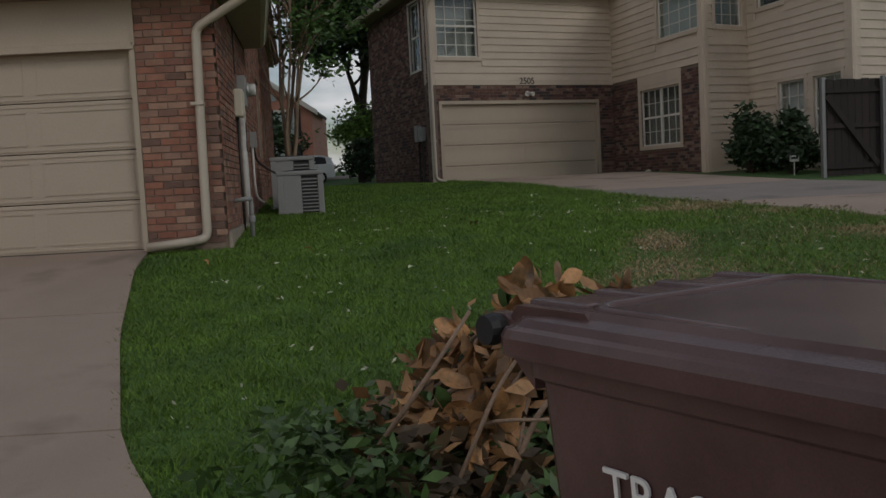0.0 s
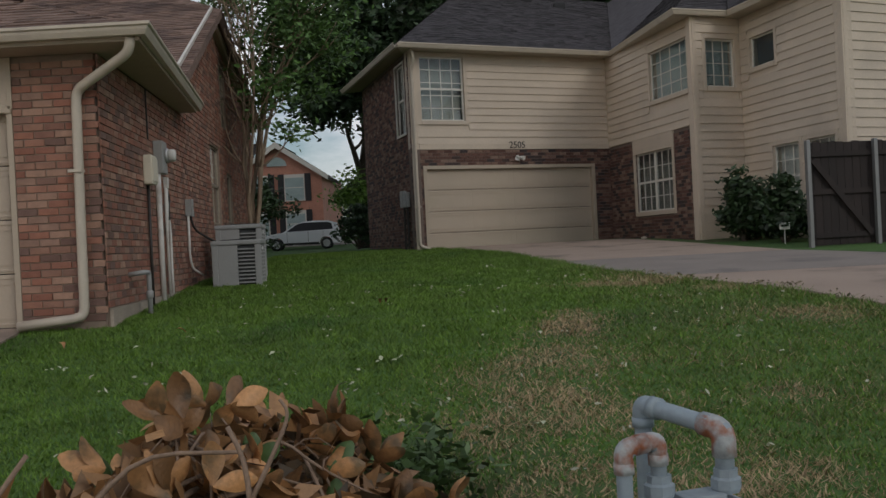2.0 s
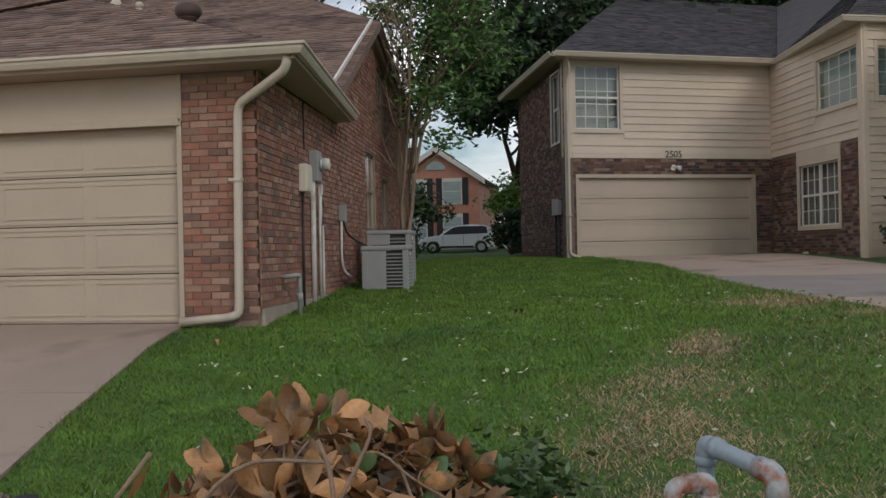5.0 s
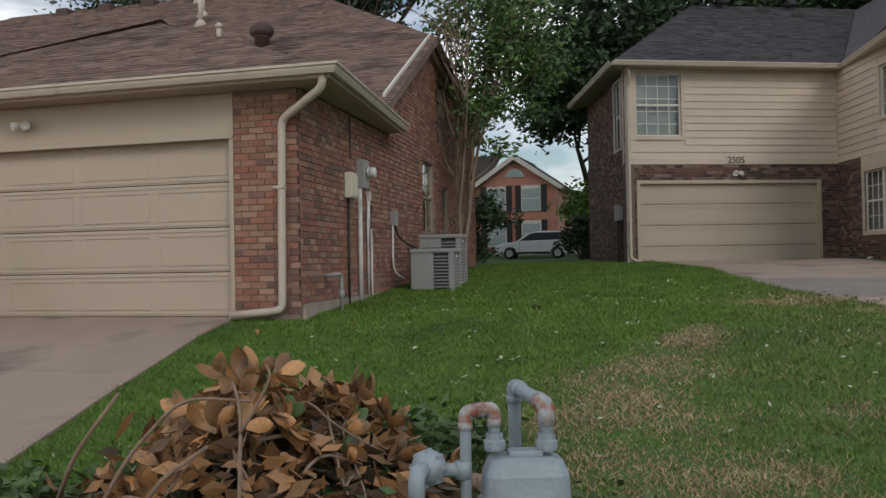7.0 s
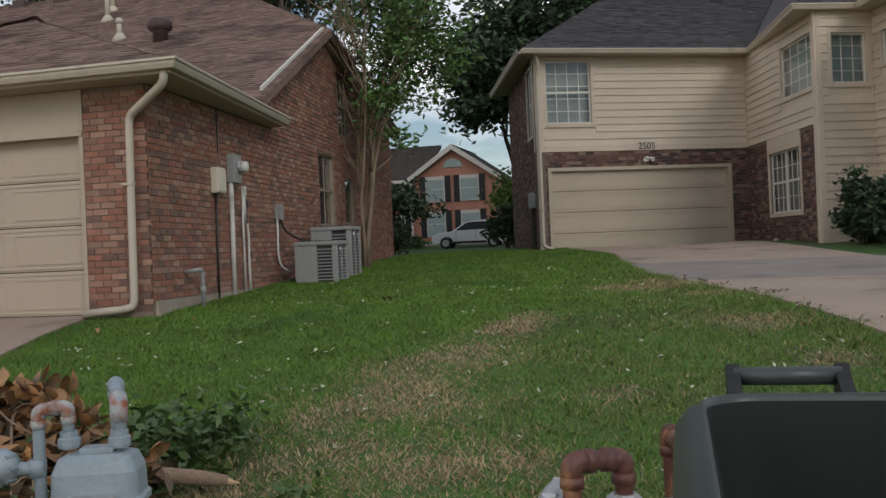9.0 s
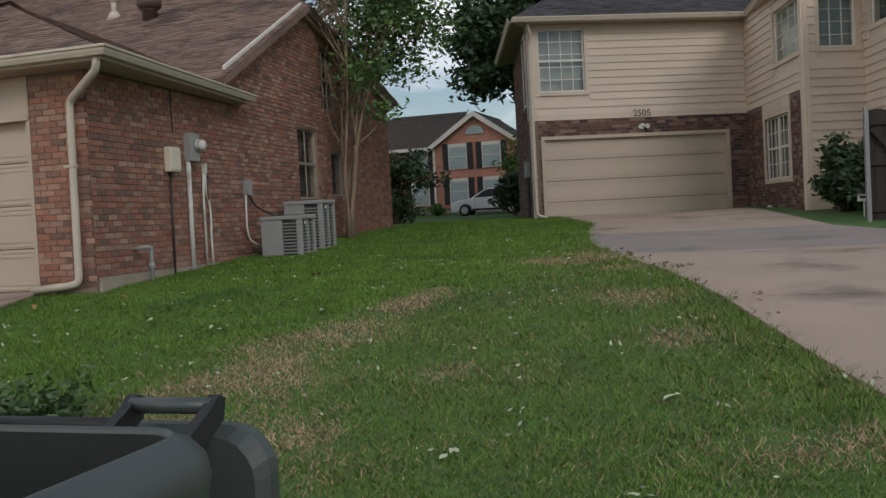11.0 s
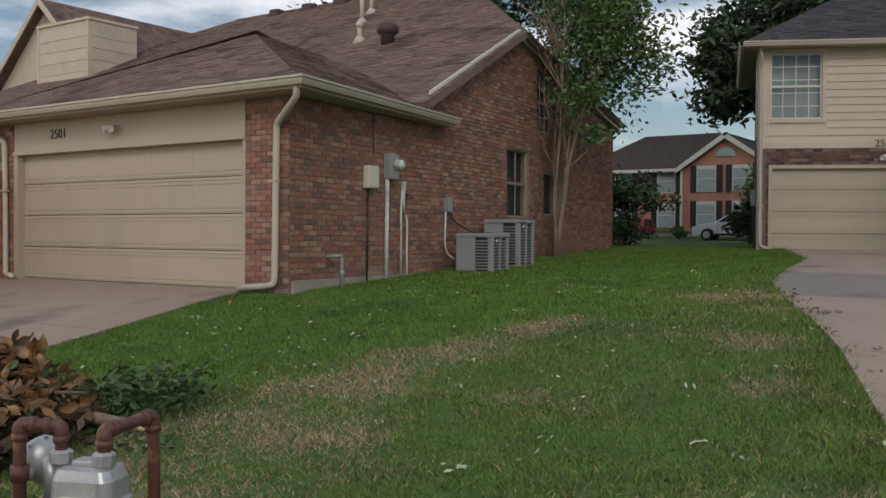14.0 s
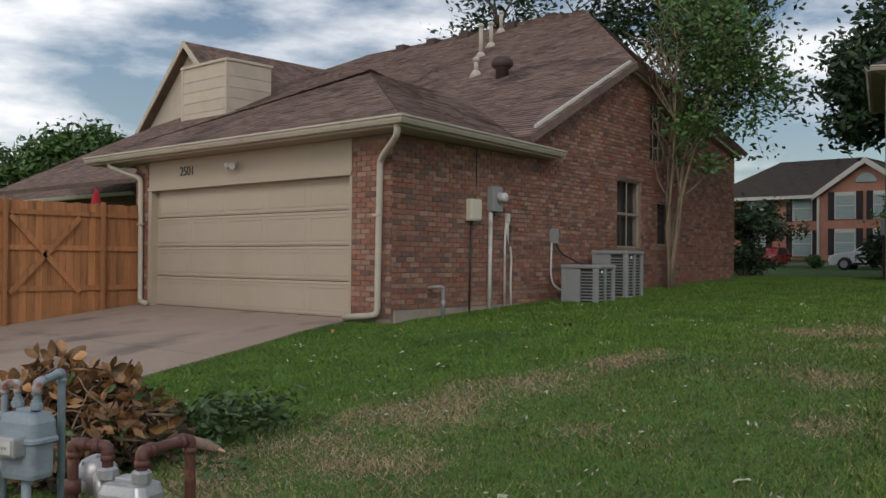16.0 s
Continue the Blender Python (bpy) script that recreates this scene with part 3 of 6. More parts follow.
def roof_plane(name, parent, corners, mat, label="", rows=None, under=None):
    """A sloping roof face (corners in order, first edge the eave) laid with overlapping shingle courses cut to the face."""
    cs = [Vector(c) for c in corners]
    ex = (cs[1] - cs[0]).normalized()
    nrm = sum(((cs[i] - cs[0]).cross(cs[i + 1] - cs[0]) for i in range(1, len(cs) - 1)), Vector()).normalized()
    if nrm.z < 0:
        nrm = -nrm
    ey = nrm.cross(ex)
    if ey.z < 0:
        ey = -ey
    flat = [((c - cs[0]).dot(ex), (c - cs[0]).dot(ey)) for c in cs]
    bm = bmesh.new()
    a = [bm.verts.new(c) for c in cs]
    b = [bm.verts.new(c - nrm * 0.12) for c in cs]
    bm.faces.new(a), bm.faces.new(b[::-1])
    for i in range(len(cs)):
        bm.faces.new((a[i], b[i], b[(i + 1) % len(cs)], a[(i + 1) % len(cs)]))
    bmesh.ops.recalc_face_normals(bm, faces=bm.faces)
    base = part(name, bm, under or mat, parent, label)
    # courses
    def span(v):
        xs = []
        for (x0, y0), (x1, y1) in zip(flat, flat[1:] + flat[:1]):
            if (y0 - v) * (y1 - v) < 0:
                xs.append(x0 + (x1 - x0) * (v - y0) / (y1 - y0))
        return (min(xs), max(xs)) if len(xs) > 1 else None
    rnd = random.Random(len(name) + len(corners))
    co, faces, v, top = [], [], 0.0, max(f[1] for f in flat)
    while v < top - 0.05:
        s = span(v + 0.02)
        s2 = span(min(v + 0.15, top - 0.01))
        if s and s2:
            x = s[0] - rnd.uniform(0, 0.25)
            while x < s[1]:
                w = rnd.uniform(0.12, 0.4)
                a0, a1 = max(x, s[0]), min(x + w, s[1])
                b0, b1 = min(max(a0, s2[0]), s2[1]), min(max(a1, s2[0]), s2[1])
                if a1 - a0 > 0.02:
                    lift = rnd.choice((0.010, 0.014, 0.019))
                    k = len(co)
                    o = cs[0] + nrm * 0.004
                    co += [o + ex * a0 + ey * v + nrm * lift, o + ex * a1 + ey * v + nrm * lift, o + ex * b1 + ey * (v + 0.15) + nrm * 0.002, o + ex * b0 + ey * (v + 0.15) + nrm * 0.002, o + ex * a0 + ey * v, o + ex * a1 + ey * v]
                    faces += [(k, k + 1, k + 2, k + 3), (k + 4, k + 5, k + 1, k)]
                x += w
        v += 0.14
    o = new("shingles", numbers_mesh([tuple(c) for c in co], faces, "shingles", mat))
    o.parent = parent
    tagged(o, kind="stuff")
    return base


GC, GL = Vector((1.5, -0.45, 2.86)), Vector((-7.6, -0.45, 2.86))     # gutter corners
GE = Vector((0.66, 4.55, 2.86))
APEX, RIDGE_END = Vector((-3.05, 3.15, 4.59)), Vector((-3.6, 6.75, 4.59))
R_TOP = Vector((-6.6, 15.9, 9.03))
roof_plane("garage_roof", house, [GL, GC, APEX], M_ROOF)
roof_plane("garage_roof_side", house, [GC, GE, RIDGE_END, APEX], M_ROOF)
roof_plane("garage_roof_left", house, [Vector((-7.6, 6.4, 2.86)), GL, APEX, RIDGE_END], M_ROOF)
RK, RT = Vector((0.82, 3.4, 3.02)), Vector((0.36, 7.65, 5.06))
ML = Vector((-22.0, 3.4, 3.02))
R_L = Vector((-17.0, 15.9, 9.03))
roof_plane("main_roof", house, [ML, RK, RT, R_TOP, R_L, Vector((-22.0, 9.4, 5.90))], M_ROOF)
roof_plane("hip_roof", house, [RT, Vector((-0.42, 14.6, 3.80)), R_TOP], M_ROOF)
roof_plane("back_roof", house, [Vector((-0.42, 14.6, 3.80)), Vector((-22.0, 18.6, 3.80)), R_L, R_TOP], M_ROOF)


def gutter(parent, pts, mat, label=""):
    """An open K-profile gutter along a level path."""
    prof = [(0, 0), (0.0, -0.105), (0.055, -0.105), (0.078, -0.06), (0.085, -0.03), (0.104, -0.02), (0.104, 0.0), (0.118, 0.0), (0.118, -0.028), (0.096, -0.04), (0.090, -0.068), (0.064, -0.115), (-0.01, -0.115), (-0.01, 0.0)]
    bm, rings = bmesh.new(), []
    pts = [Vector(p) for p in pts]
    for i, p in enumerate(pts):
        d0 = (p - pts[i - 1]).normalized() if i else None
        d1 = (pts[i + 1] - p).normalized() if i + 1 < len(pts) else None
        ns = [Vector((d.y, -d.x, 0)) for d in (d0, d1) if d]
        n = sum(ns, Vector()).normalized()
        n = n / max(0.3, n.dot(ns[0]))
        rings.append([bm.verts.new(p + n * a + Vector((0, 0, b))) for a, b in prof])
    for r, s in zip(rings, rings[1:]):
        for j in range(len(prof)):
            bm.faces.new((r[j], r[(j + 1) % len(prof)], s[(j + 1) % len(prof)], s[j]))
    bm.faces.new(rings[0]), bm.faces.new(rings[-1][::-1])
    bmesh.ops.recalc_face_normals(bm, faces=bm.faces)
    return part("gutter", bm, mat, parent, label)


gutter(house, [GL + Vector((0, 0, 0.02)), GC + Vector((0, 0, 0.02)), GE + Vector((0, 0, 0.02))], M_GUTTER, "cream painted metal gutter")
# soffits and fascia under the eaves
def slab_poly(name, pts, z0, z1, mat, parent, label=""):
    bm = bmesh.new()
    a, b = [bm.verts.new((p[0], p[1], z0)) for p in pts], [bm.verts.new((p[0], p[1], z1)) for p in pts]
    bm.faces.new(a), bm.faces.new(b[::-1])
    for i in range(len(pts)):
        bm.faces.new((a[i], b[i], b[(i + 1) % len(pts)], a[(i + 1) % len(pts)]))
    bmesh.ops.recalc_face_normals(bm, faces=bm.faces)
    return part(name, bm, mat, parent, label)


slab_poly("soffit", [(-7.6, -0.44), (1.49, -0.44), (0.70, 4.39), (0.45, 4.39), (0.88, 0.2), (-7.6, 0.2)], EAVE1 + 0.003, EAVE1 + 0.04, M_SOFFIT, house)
part("fascia", one_box(-7.6, 1.49, -0.44, -0.41, EAVE1 + 0.04, 2.84), M_TRIM, house)
rk = bmesh.new()
d = (RT - RK)
part("rake_board", prism([(3.82, 3.14), (3.82, 3.30), (k + 0.05, TOP1 + 0.13), (k + 0.05, TOP1 - 0.02)], -0.14, -0.10, S_M), M_FRAMEW, house, "off-white rake board")
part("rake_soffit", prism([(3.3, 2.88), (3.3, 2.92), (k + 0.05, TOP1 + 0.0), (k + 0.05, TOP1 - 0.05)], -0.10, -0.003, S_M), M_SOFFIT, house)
END1 = gable_top(SIDE_LEN + 0.2)
part("rake_board", prism([(k + 0.05, TOP1 - 0.06), (k + 0.05, TOP1 + 0.13), (SIDE_LEN + 0.2, END1 + 0.13), (SIDE_LEN + 0.2, END1 - 0.06)], -0.14, -0.10, S_M), M_GUTTER, house, "cream rake board")
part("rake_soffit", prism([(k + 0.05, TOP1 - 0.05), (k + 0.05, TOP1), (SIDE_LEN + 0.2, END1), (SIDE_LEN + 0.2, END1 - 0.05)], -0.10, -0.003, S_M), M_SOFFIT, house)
window("window_1", S_M @ Matrix.Translation((7.33, 0, 1.16)), 1.15, 1.44, 2, 1, M_FRAMED, M_ROOM, "bronze framed sash window in a brick wall", rail=True, trim=0)
window("window_2", S_M @ Matrix.Translation((9.35, 0, 1.24)), 0.82, 0.98, 1, 1, M_FRAMED, M_ROOM, "dark screened window in a brick wall", rail=False, trim=0)
window("window_3", S_M @ Matrix.Translation((8.95, 0, 3.12)), 0.85, 1.33, 3, 4, M_FRAMED, M_ROOM, "upper dark window in a brick wall", rail=True, trim=0)

# ---- the cream siding house with garage: 2505 ----
U2 = Vector((0.899, 0.438, 0)).normalized()
V2 = Vector((0.25, -0.968, 0)).normalized()
O2 = Vector((3.43, 13.67, 0))
I2 = Vector((8.66, 16.2, 0))
A2 = Vector((9.86, 11.6, 0))
B2 = Vector((11.1, 12.18, 0))
K2 = Vector((12.0, 8.65, 0))
E2 = K2 + U2 * 7.0
EAVE2 = 5.36
BT2 = 2.95        # top of the brick storey
house2 = thing("siding_house", "two-storey cream siding house with dark brick base and charcoal roof", "house", kind="structure")


def frame_of(p, q):
    return wall_frame((p.x, p.y), (q.x, q.y))


GROUND2 = 0.40


def siding(parent, m, x0, x1, z0, z1, holes=(), lap=0.185):
    """Lap boards, each a board of its own, cut round the openings."""
    z = z0
    while z < z1 - 0.03:
        zt = min(z + lap, z1)
        spans = [(x0, x1)]
        for h in holes:
            if h[2] < zt - 0.02 and h[3] > z + 0.02:
                spans = [s for f in spans for s in ((f[0], min(f[1], h[0])), (max(f[0], h[1]), f[1])) if s[1] - s[0] > 0.03]
        for a, b in spans:
            part("siding_board", prism([(-0.034, z - 0.014), (-0.008, zt), (0.0, zt), (0.0, z - 0.014)], a, b, m @ Matrix(((0, 1, 0, 0), (1, 0, 0, 0), (0, 0, 1, 0), (0, 0, 0, 1)))), M_SIDING, parent)
        z = zt


def house2_wall(name, p, q, z0, z1, holes, mat, cut=0.0):
    m, length = frame_of(p, q)
    return part(name, wall_boxes(bmesh.new(), length - cut, z0, z1, 0.2, holes, m), mat, house2), m, length


# front with the garage
front_holes_low = [(0.30, 5.28, -0.5, 2.47)]
win2 = (0.30, 1.50, 3.65, 5.24)
fl, m2, len2 = house2_wall("wall_front_low", O2, I2, -0.3, BT2, front_holes_low, M_MORTAR2)
fu, _, _ = house2_wall("wall_front_high", O2, I2, BT2, EAVE2, [win2], M_SIDING)
BRICK_JOBS.append(("front2", fl, m2, None, M_BRICK2, 0.12, len2, GROUND2, BT2 - 0.02, front_holes_low, None))
siding(fu, m2, 0.198, len2, BT2 + 0.12, EAVE2, [(win2[0] - 0.1, win2[1] + 0.1, win2[2] - 0.1, win2[3] + 0.1)])
part("corner_board", one_box(0.0, 0.12, -0.042, 0.0, GROUND2, BT2 + 0.12, m=m2), M_GUTTER, house2)
part("corner_board", one_box(0.0, 0.198, -0.042, 0.0, BT2 + 0.12, EAVE2, m=m2), M_SIDING, house2)
part("band_board", one_box(0.12, len2, -0.03, 0.0, BT2 - 0.02, BT2 + 0.12, m=m2, bevel=0.004), M_SIDING, house2)
garage_door("door_2", m2 @ Matrix.Translation((0.36, 0.09, GROUND2 - 0.08)), 4.85, 2.14, 4, 4, "cream sectional double garage door, closed")
for a in ((0.27, 0.36, GROUND2 - 0.08, 2.53), (5.21, 5.30, GROUND2 - 0.08, 2.53), (0.36, 5.21, 2.44, 2.53)):
    part("door_casing", one_box(a[0], a[1], -0.03, 0.12, a[2], a[3], m=m2, bevel=0.004), M_TRIM, house2)
window("window_4", m2 @ Matrix.Translation((win2[0], 0, win2[2])), win2[1] - win2[0], win2[3] - win2[2], 4, 5, M_FRAMEW, M_DIMBLIND, "white-barred window with blinds darkened as if in shade in cream siding", trim=0.1, trim_mat=M_SIDING)
# left side, brick
L2 = Vector((1.75, 19.2, 0))
lm, llen = frame_of(L2, O2)
side2 = part("wall_left", wall_boxes(bmesh.new(), llen, -0.3, EAVE2, 0.2, [(llen - 1.35, llen - 0.45, 3.4, 5.15)], lm), M_MORTAR2, house2)
BRICK_JOBS.append(("left2", side2, lm, None, M_BRICK2, 0.0, llen, GROUND2, EAVE2, [(llen - 1.35, llen - 0.45, 3.4, 5.15)], None))
window("window_5", lm @ Matrix.Translation((llen - 1.35, 0, 3.4)), 0.9, 1.75, 2, 2, M_FRAMEW, M_ROOM, "narrow sash window in dark brick", trim=0.05)
# wing: brick face with the double window, siding above
wing_holes = [(1.62, 3.62, 1.12, 2.58)]
up_hole = (2.63, 4.58, 3.78, 4.96)
wl_, m3, len3 = house2_wall("wall_wing_low", I2, A2, -0.3, BT2, wing_holes, M_MORTAR2, 0.16)
wu_, _, _ = house2_wall("wall_wing_high", I2, A2, BT2, EAVE2, [up_hole], M_SIDING, 0.16)
BRICK_JOBS.append(("wing2", wl_, m3, None, M_BRICK2, 0.0, len3 - 0.1, GROUND2 - 0.2, BT2, [(1.52, 3.72, 1.02, 3.0)], None))
siding(wu_, m3, 0.0, len3 - 0.1, BT2 + 0.02, EAVE2, [(up_hole[0] - 0.1, up_hole[1] + 0.1, up_hole[2] - 0.1, up_hole[3] + 0.1)])
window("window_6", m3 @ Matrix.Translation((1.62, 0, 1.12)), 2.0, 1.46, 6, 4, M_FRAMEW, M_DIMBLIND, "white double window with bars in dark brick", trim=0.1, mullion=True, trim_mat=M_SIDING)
window("window_7", m3 @ Matrix.Translation((up_hole[0], 0, up_hole[2])), up_hole[1] - up_hole[0], up_hole[3] - up_hole[2], 4, 4, M_FRAMEW, M_CURTAIN, "white-barred window with drawn blind in cream siding", trim=0.1, rail=False, trim_mat=M_SIDING)
part("window_head", one_box(1.52, 3.72, -0.03, 0.0, 2.683, BT2, m=m3), M_SIDING, house2)
part("corner_board", one_box(len3 - 0.1, len3 + 0.025, -0.045, 0.0, GROUND2 - 0.2, EAVE2, m=m3), M_SIDING, house2)
# short face turned to the drive
h4 = (0.36, 1.18, 3.80, 4.88)
sf, m4, len4 = house2_wall("wall_step", A2, B2, -0.3, EAVE2, [h4], M_SIDING)
siding(sf, m4, 0.1, len4, GROUND2, EAVE2, [(h4[0] - 0.1, h4[1] + 0.1, h4[2] - 0.1, h4[3] + 0.1)])
part("corner_board", one_box(0.0, 0.1, -0.042, 0.0, GROUND2 - 0.2, EAVE2, m=m4), M_SIDING, house2)
window("window_8", m4 @ Matrix.Translation((h4[0], 0, h4[2])), h4[1] - h4[0], h4[3] - h4[2], 3, 4, M_FRAMEW, M_CURTAIN, "white-barred window with drawn blind in cream siding", trim=0.1, rail=False, trim_mat=M_SIDING)
# second face beside the bushes
holes5 = [(0.42, 1.38, 4.14, 4.82), (1.15, 2.1, 0.95, 2.33), (2.4, 3.3, 0.95, 2.33)]
rf, m5, len5 = house2_wall("wall_side_high", B2, K2, -0.3, EAVE2, holes5, M_SIDING)
siding(rf, m5, 0.0, len5 - 0.1, GROUND2, EAVE2, [(h[0] - 0.1, h[1] + 0.1, h[2] - 0.1, h[3] + 0.1) for h in holes5])
for i, h in enumerate(holes5):
    window("window_%d" % (9 + i), m5 @ Matrix.Translation((h[0], 0, h[2])), h[1] - h[0], h[3] - h[2], 1 if i == 0 else 3, 1 if i == 0 else 4, M_FRAMEW, M_ROOM if i == 0 else M_BLIND, "small window in cream siding" if i == 0 else "white-barred window in cream siding", trim=0.1, rail=i > 0, trim_mat=M_SIDING)
part("corner_board", one_box(len5 - 0.1, len5 + 0.025, -0.03, 0.0, GROUND2, EAVE2, m=m5), M_SIDING, house2)
# gable front with the half-round window
m6, len6 = frame_of(K2, E2)
gf = part("wall_gable", prism([(0, -0.3), (len6, -0.3), (len6, 5.1), (len6 / 2, 8.7), (0, 5.1)], 0, 0.2, m6), M_SIDING, house2)
z = GROUND2
while z < 8.3:
    inset = max(0.0, (z + 0.1 - 5.1) / 3.6 * len6 / 2)
    part("siding_board", prism([(-0.034, z - 0.014), (-0.008, z + 0.185), (0.0, z + 0.185), (0.0, z - 0.014)], 0.1 + inset, len6 - 0.1 - inset, m6 @ Matrix(((0, 1, 0, 0), (1, 0, 0, 0), (0, 0, 1, 0), (0, 0, 0, 1)))), M_SIDING, gf)
    z += 0.185
part("corner_board", one_box(0.0, 0.1, -0.03, 0.0, GROUND2, 5.1, m=m6), M_SIDING, house2)
fan = thing("window_12", "half-round fan window with white bars in the gable", "window", m6 @ Matrix.Translation((2.0, -0.02, 5.0)), kind="structure")
def half(r0, r1, y0, y1, n=18):
    return prism([(r1 * math.cos(math.pi * i / n), r1 * math.sin(math.pi * i / n)) for i in range(n + 1)] + [(r0 * math.cos(math.pi * i / n), r0 * math.sin(math.pi * i / n)) for i in range(n, -1, -1)], y0, y1)
part("window_frame", half(0.8, 0.9, -0.03, 0.0), M_SIDING, fan)
part("pane", half(0.01, 0.8, -0.006, 0.0), M_BLIND, fan)
bm = bmesh.new()
for q in (36, 72, 108, 144):
    tube(bm, [(0.2 * math.cos(radians(q)), -0.012, 0.2 * math.sin(radians(q))), (0.62 * math.cos(radians(q)), -0.012, 0.62 * math.sin(radians(q)))], 0.012, 6)
part("glazing_bar", bm, M_FRAMEW, fan)
part("glazing_bar", half(0.6, 0.63, -0.02, -0.006), M_FRAMEW, fan)
part("glazing_bar", half(0.2, 0.23, -0.02, -0.006), M_FRAMEW, fan)
# roofs
OV = 0.42
F2 = Vector((-0.438, 0.899, 0)).normalized()
def at2(p, a, b, z):
    """A point from p, a metres along the garage front, b metres out from it."""
    v = p + U2 * a - F2 * b
    return Vector((v.x, v.y, z))
RE = EAVE2 + 0.10
PK = [at2(O2, -OV, OV, RE), at2(I2, -OV + 0.35, OV, RE)]
R2A, R2B = at2(O2, 5.2, -7.5, 9.09), at2(O2, 11.3, -7.5, 9.09)
roof_plane("roof_front", house2, [PK[0], PK[1], R2B, R2A], M_ROOF2)
roof_plane("roof_left", house2, [Vector((1.15, 19.6, RE)), PK[0], R2A], M_ROOF2)
WA = A2 - V2 * 0.0
P_A, P_B, P_K = A2 + Vector((-0.40, -0.30, RE)), B2 + Vector((-0.34, -0.36, RE)), K2 + Vector((-0.15, -0.66, RE))
TOPW = at2(I2, 6.2, -2.0, 9.75)
roof_plane("roof_wing", house2, [PK[1], P_A, TOPW], M_ROOF2)
roof_plane("roof_valley", house2, [PK[1], TOPW, R2B], M_ROOF2)
roof_plane("roof_step", house2, [P_A, P_B, TOPW], M_ROOF2)
GT = m6 @ Vector((len6 / 2, -0.35, 8.75))
GTB = GT + F2 * 7.0
roof_plane("roof_gable", house2, [P_B, P_K, GT, GTB], M_ROOF2)
roof_plane("roof_gable_back", house2, [P_B, GTB, TOPW], M_ROOF2)
gutter(house2, [PK[0], PK[1], P_A, P_B, P_K], M_GUTTER, "cream painted gutter")
slab_poly("soffit", [tuple(PK[0][:2]), tuple(PK[1][:2]), tuple(P_A[:2]), tuple(P_B[:2]), tuple(P_K[:2]), tuple((K2 + U2 * 0.3)[:2]), tuple((B2 + U2 * 0.3)[:2]), tuple((A2 + U2 * 0.3 + F2 * 0.3)[:2]), tuple((I2 + U2 * 0.3 + F2 * 0.3)[:2]), tuple((O2 + F2 * 0.3)[:2])], EAVE2 + 0.0, EAVE2 + 0.04, M_GUTTER, house2)
part("rake_board", prism([(-0.4, 4.86), (-0.4, 5.1), (len6 / 2, 8.8), (len6 / 2, 8.56)], -0.36, -0.31, m6), M_GUTTER, house2)
gutter(house2, [Vector((1.15, 19.6, RE)), PK[0]], M_GUTTER)
slab_poly("side_soffit", [(1.15, 19.6), tuple(PK[0][:2]), tuple((O2 + F2 * 0.25 + U2 * 0.2)[:2]), (1.95, 19.3)], EAVE2 + 0.001, EAVE2 + 0.035, M_SOFFIT, house2)


# ---- fittings of the brick house ----
def downspout(name, pts, label, w=0.055):
    t = thing(name, label, "downspout")
    part("pipe", tube(bmesh.new(), bent(pts, 0.10, 4), w * 0.92, 8), M_GUTTER, t, smooth=True)
    for p in (pts[-3],):
        part("strap", one_box(p[0] - 0.07, p[0] + 0.07, p[1] - 0.065, p[1] + 0.03, 1.5, 1.53), M_GUTTER, t)
    return t


downspout("downspout", [(1.40, -0.42, 2.76), (1.36, -0.38, 2.62), (0.70, -0.08, 2.33), (0.68, -0.08, 1.0), (0.67, -0.08, 0.06), (0.60, -0.12, 0.02), (0.02, -0.16, -0.03)], "cream metal downspout on the brick garage pier")
downspout("downspout", [(-6.9, -0.38, 2.78), (-6.85, -0.36, 2.66), (-6.15, -0.08, 2.42), (-6.13, -0.08, 1.0), (-6.12, -0.08, 0.04), (-6.08, -0.10, 0.0), (-5.75, -0.16, -0.03)], "cream metal downspout beside the garage door and fence")
letters("2501", 0.24, 0.006, M_DARKMETAL, "house_number", None, Matrix.Translation((-4.62, -0.008, 2.40)) @ Matrix.Rotation(math.pi / 2, 4, "X"), "dark metal house number 2501 on the beige header")["category"] = "house number"


def floodlight(m, label):
    t = thing("floodlight", label, "lamp", m)
    part("base", lathe(bmesh.new(), [(0.055, 0), (0.055, 0.02), (0.03, 0.035)], 14, Matrix.Rotation(math.pi / 2, 4, "X")), M_PVC, t, smooth=True)
    for s in (-1, 1):
        m2_ = Matrix.Translation((0.06 * s, -0.09, -0.02)) @ Matrix.Rotation(radians(30 * s), 4, "Z") @ Matrix.Rotation(radians(105), 4, "X")
        part("lamp_head", lathe(bmesh.new(), [(0.02, -0.05), (0.035, -0.03), (0.055, 0.05), (0.06, 0.09), (0.05, 0.092), (0.035, 0.07)], 14, m2_), M_PVC, t, smooth=True)
    part("sensor", one_box(-0.02, 0.02, -0.08, -0.03, -0.10, -0.05, bevel=0.008), M_FRAMEW, t)
    return t


floodlight(Matrix.Translation((-3.05, 0.0, 2.5)), "white twin floodlight on the garage header")
M2F = wall_frame((O2.x, O2.y), (I2.x, I2.y))[0]
floodlight(M2F @ Matrix.Translation((2.95, -0.01, 2.72)), "white twin floodlight on dark brick over the garage")
letters("2505", 0.24, 0.006, M_DARKMETAL, "house_number", None, M2F @ Matrix.Translation((2.95, -0.036, 2.96)) @ Matrix.Rotation(math.pi / 2, 4, "X"), "dark metal house number 2505 above the garage")["category"] = "house number"
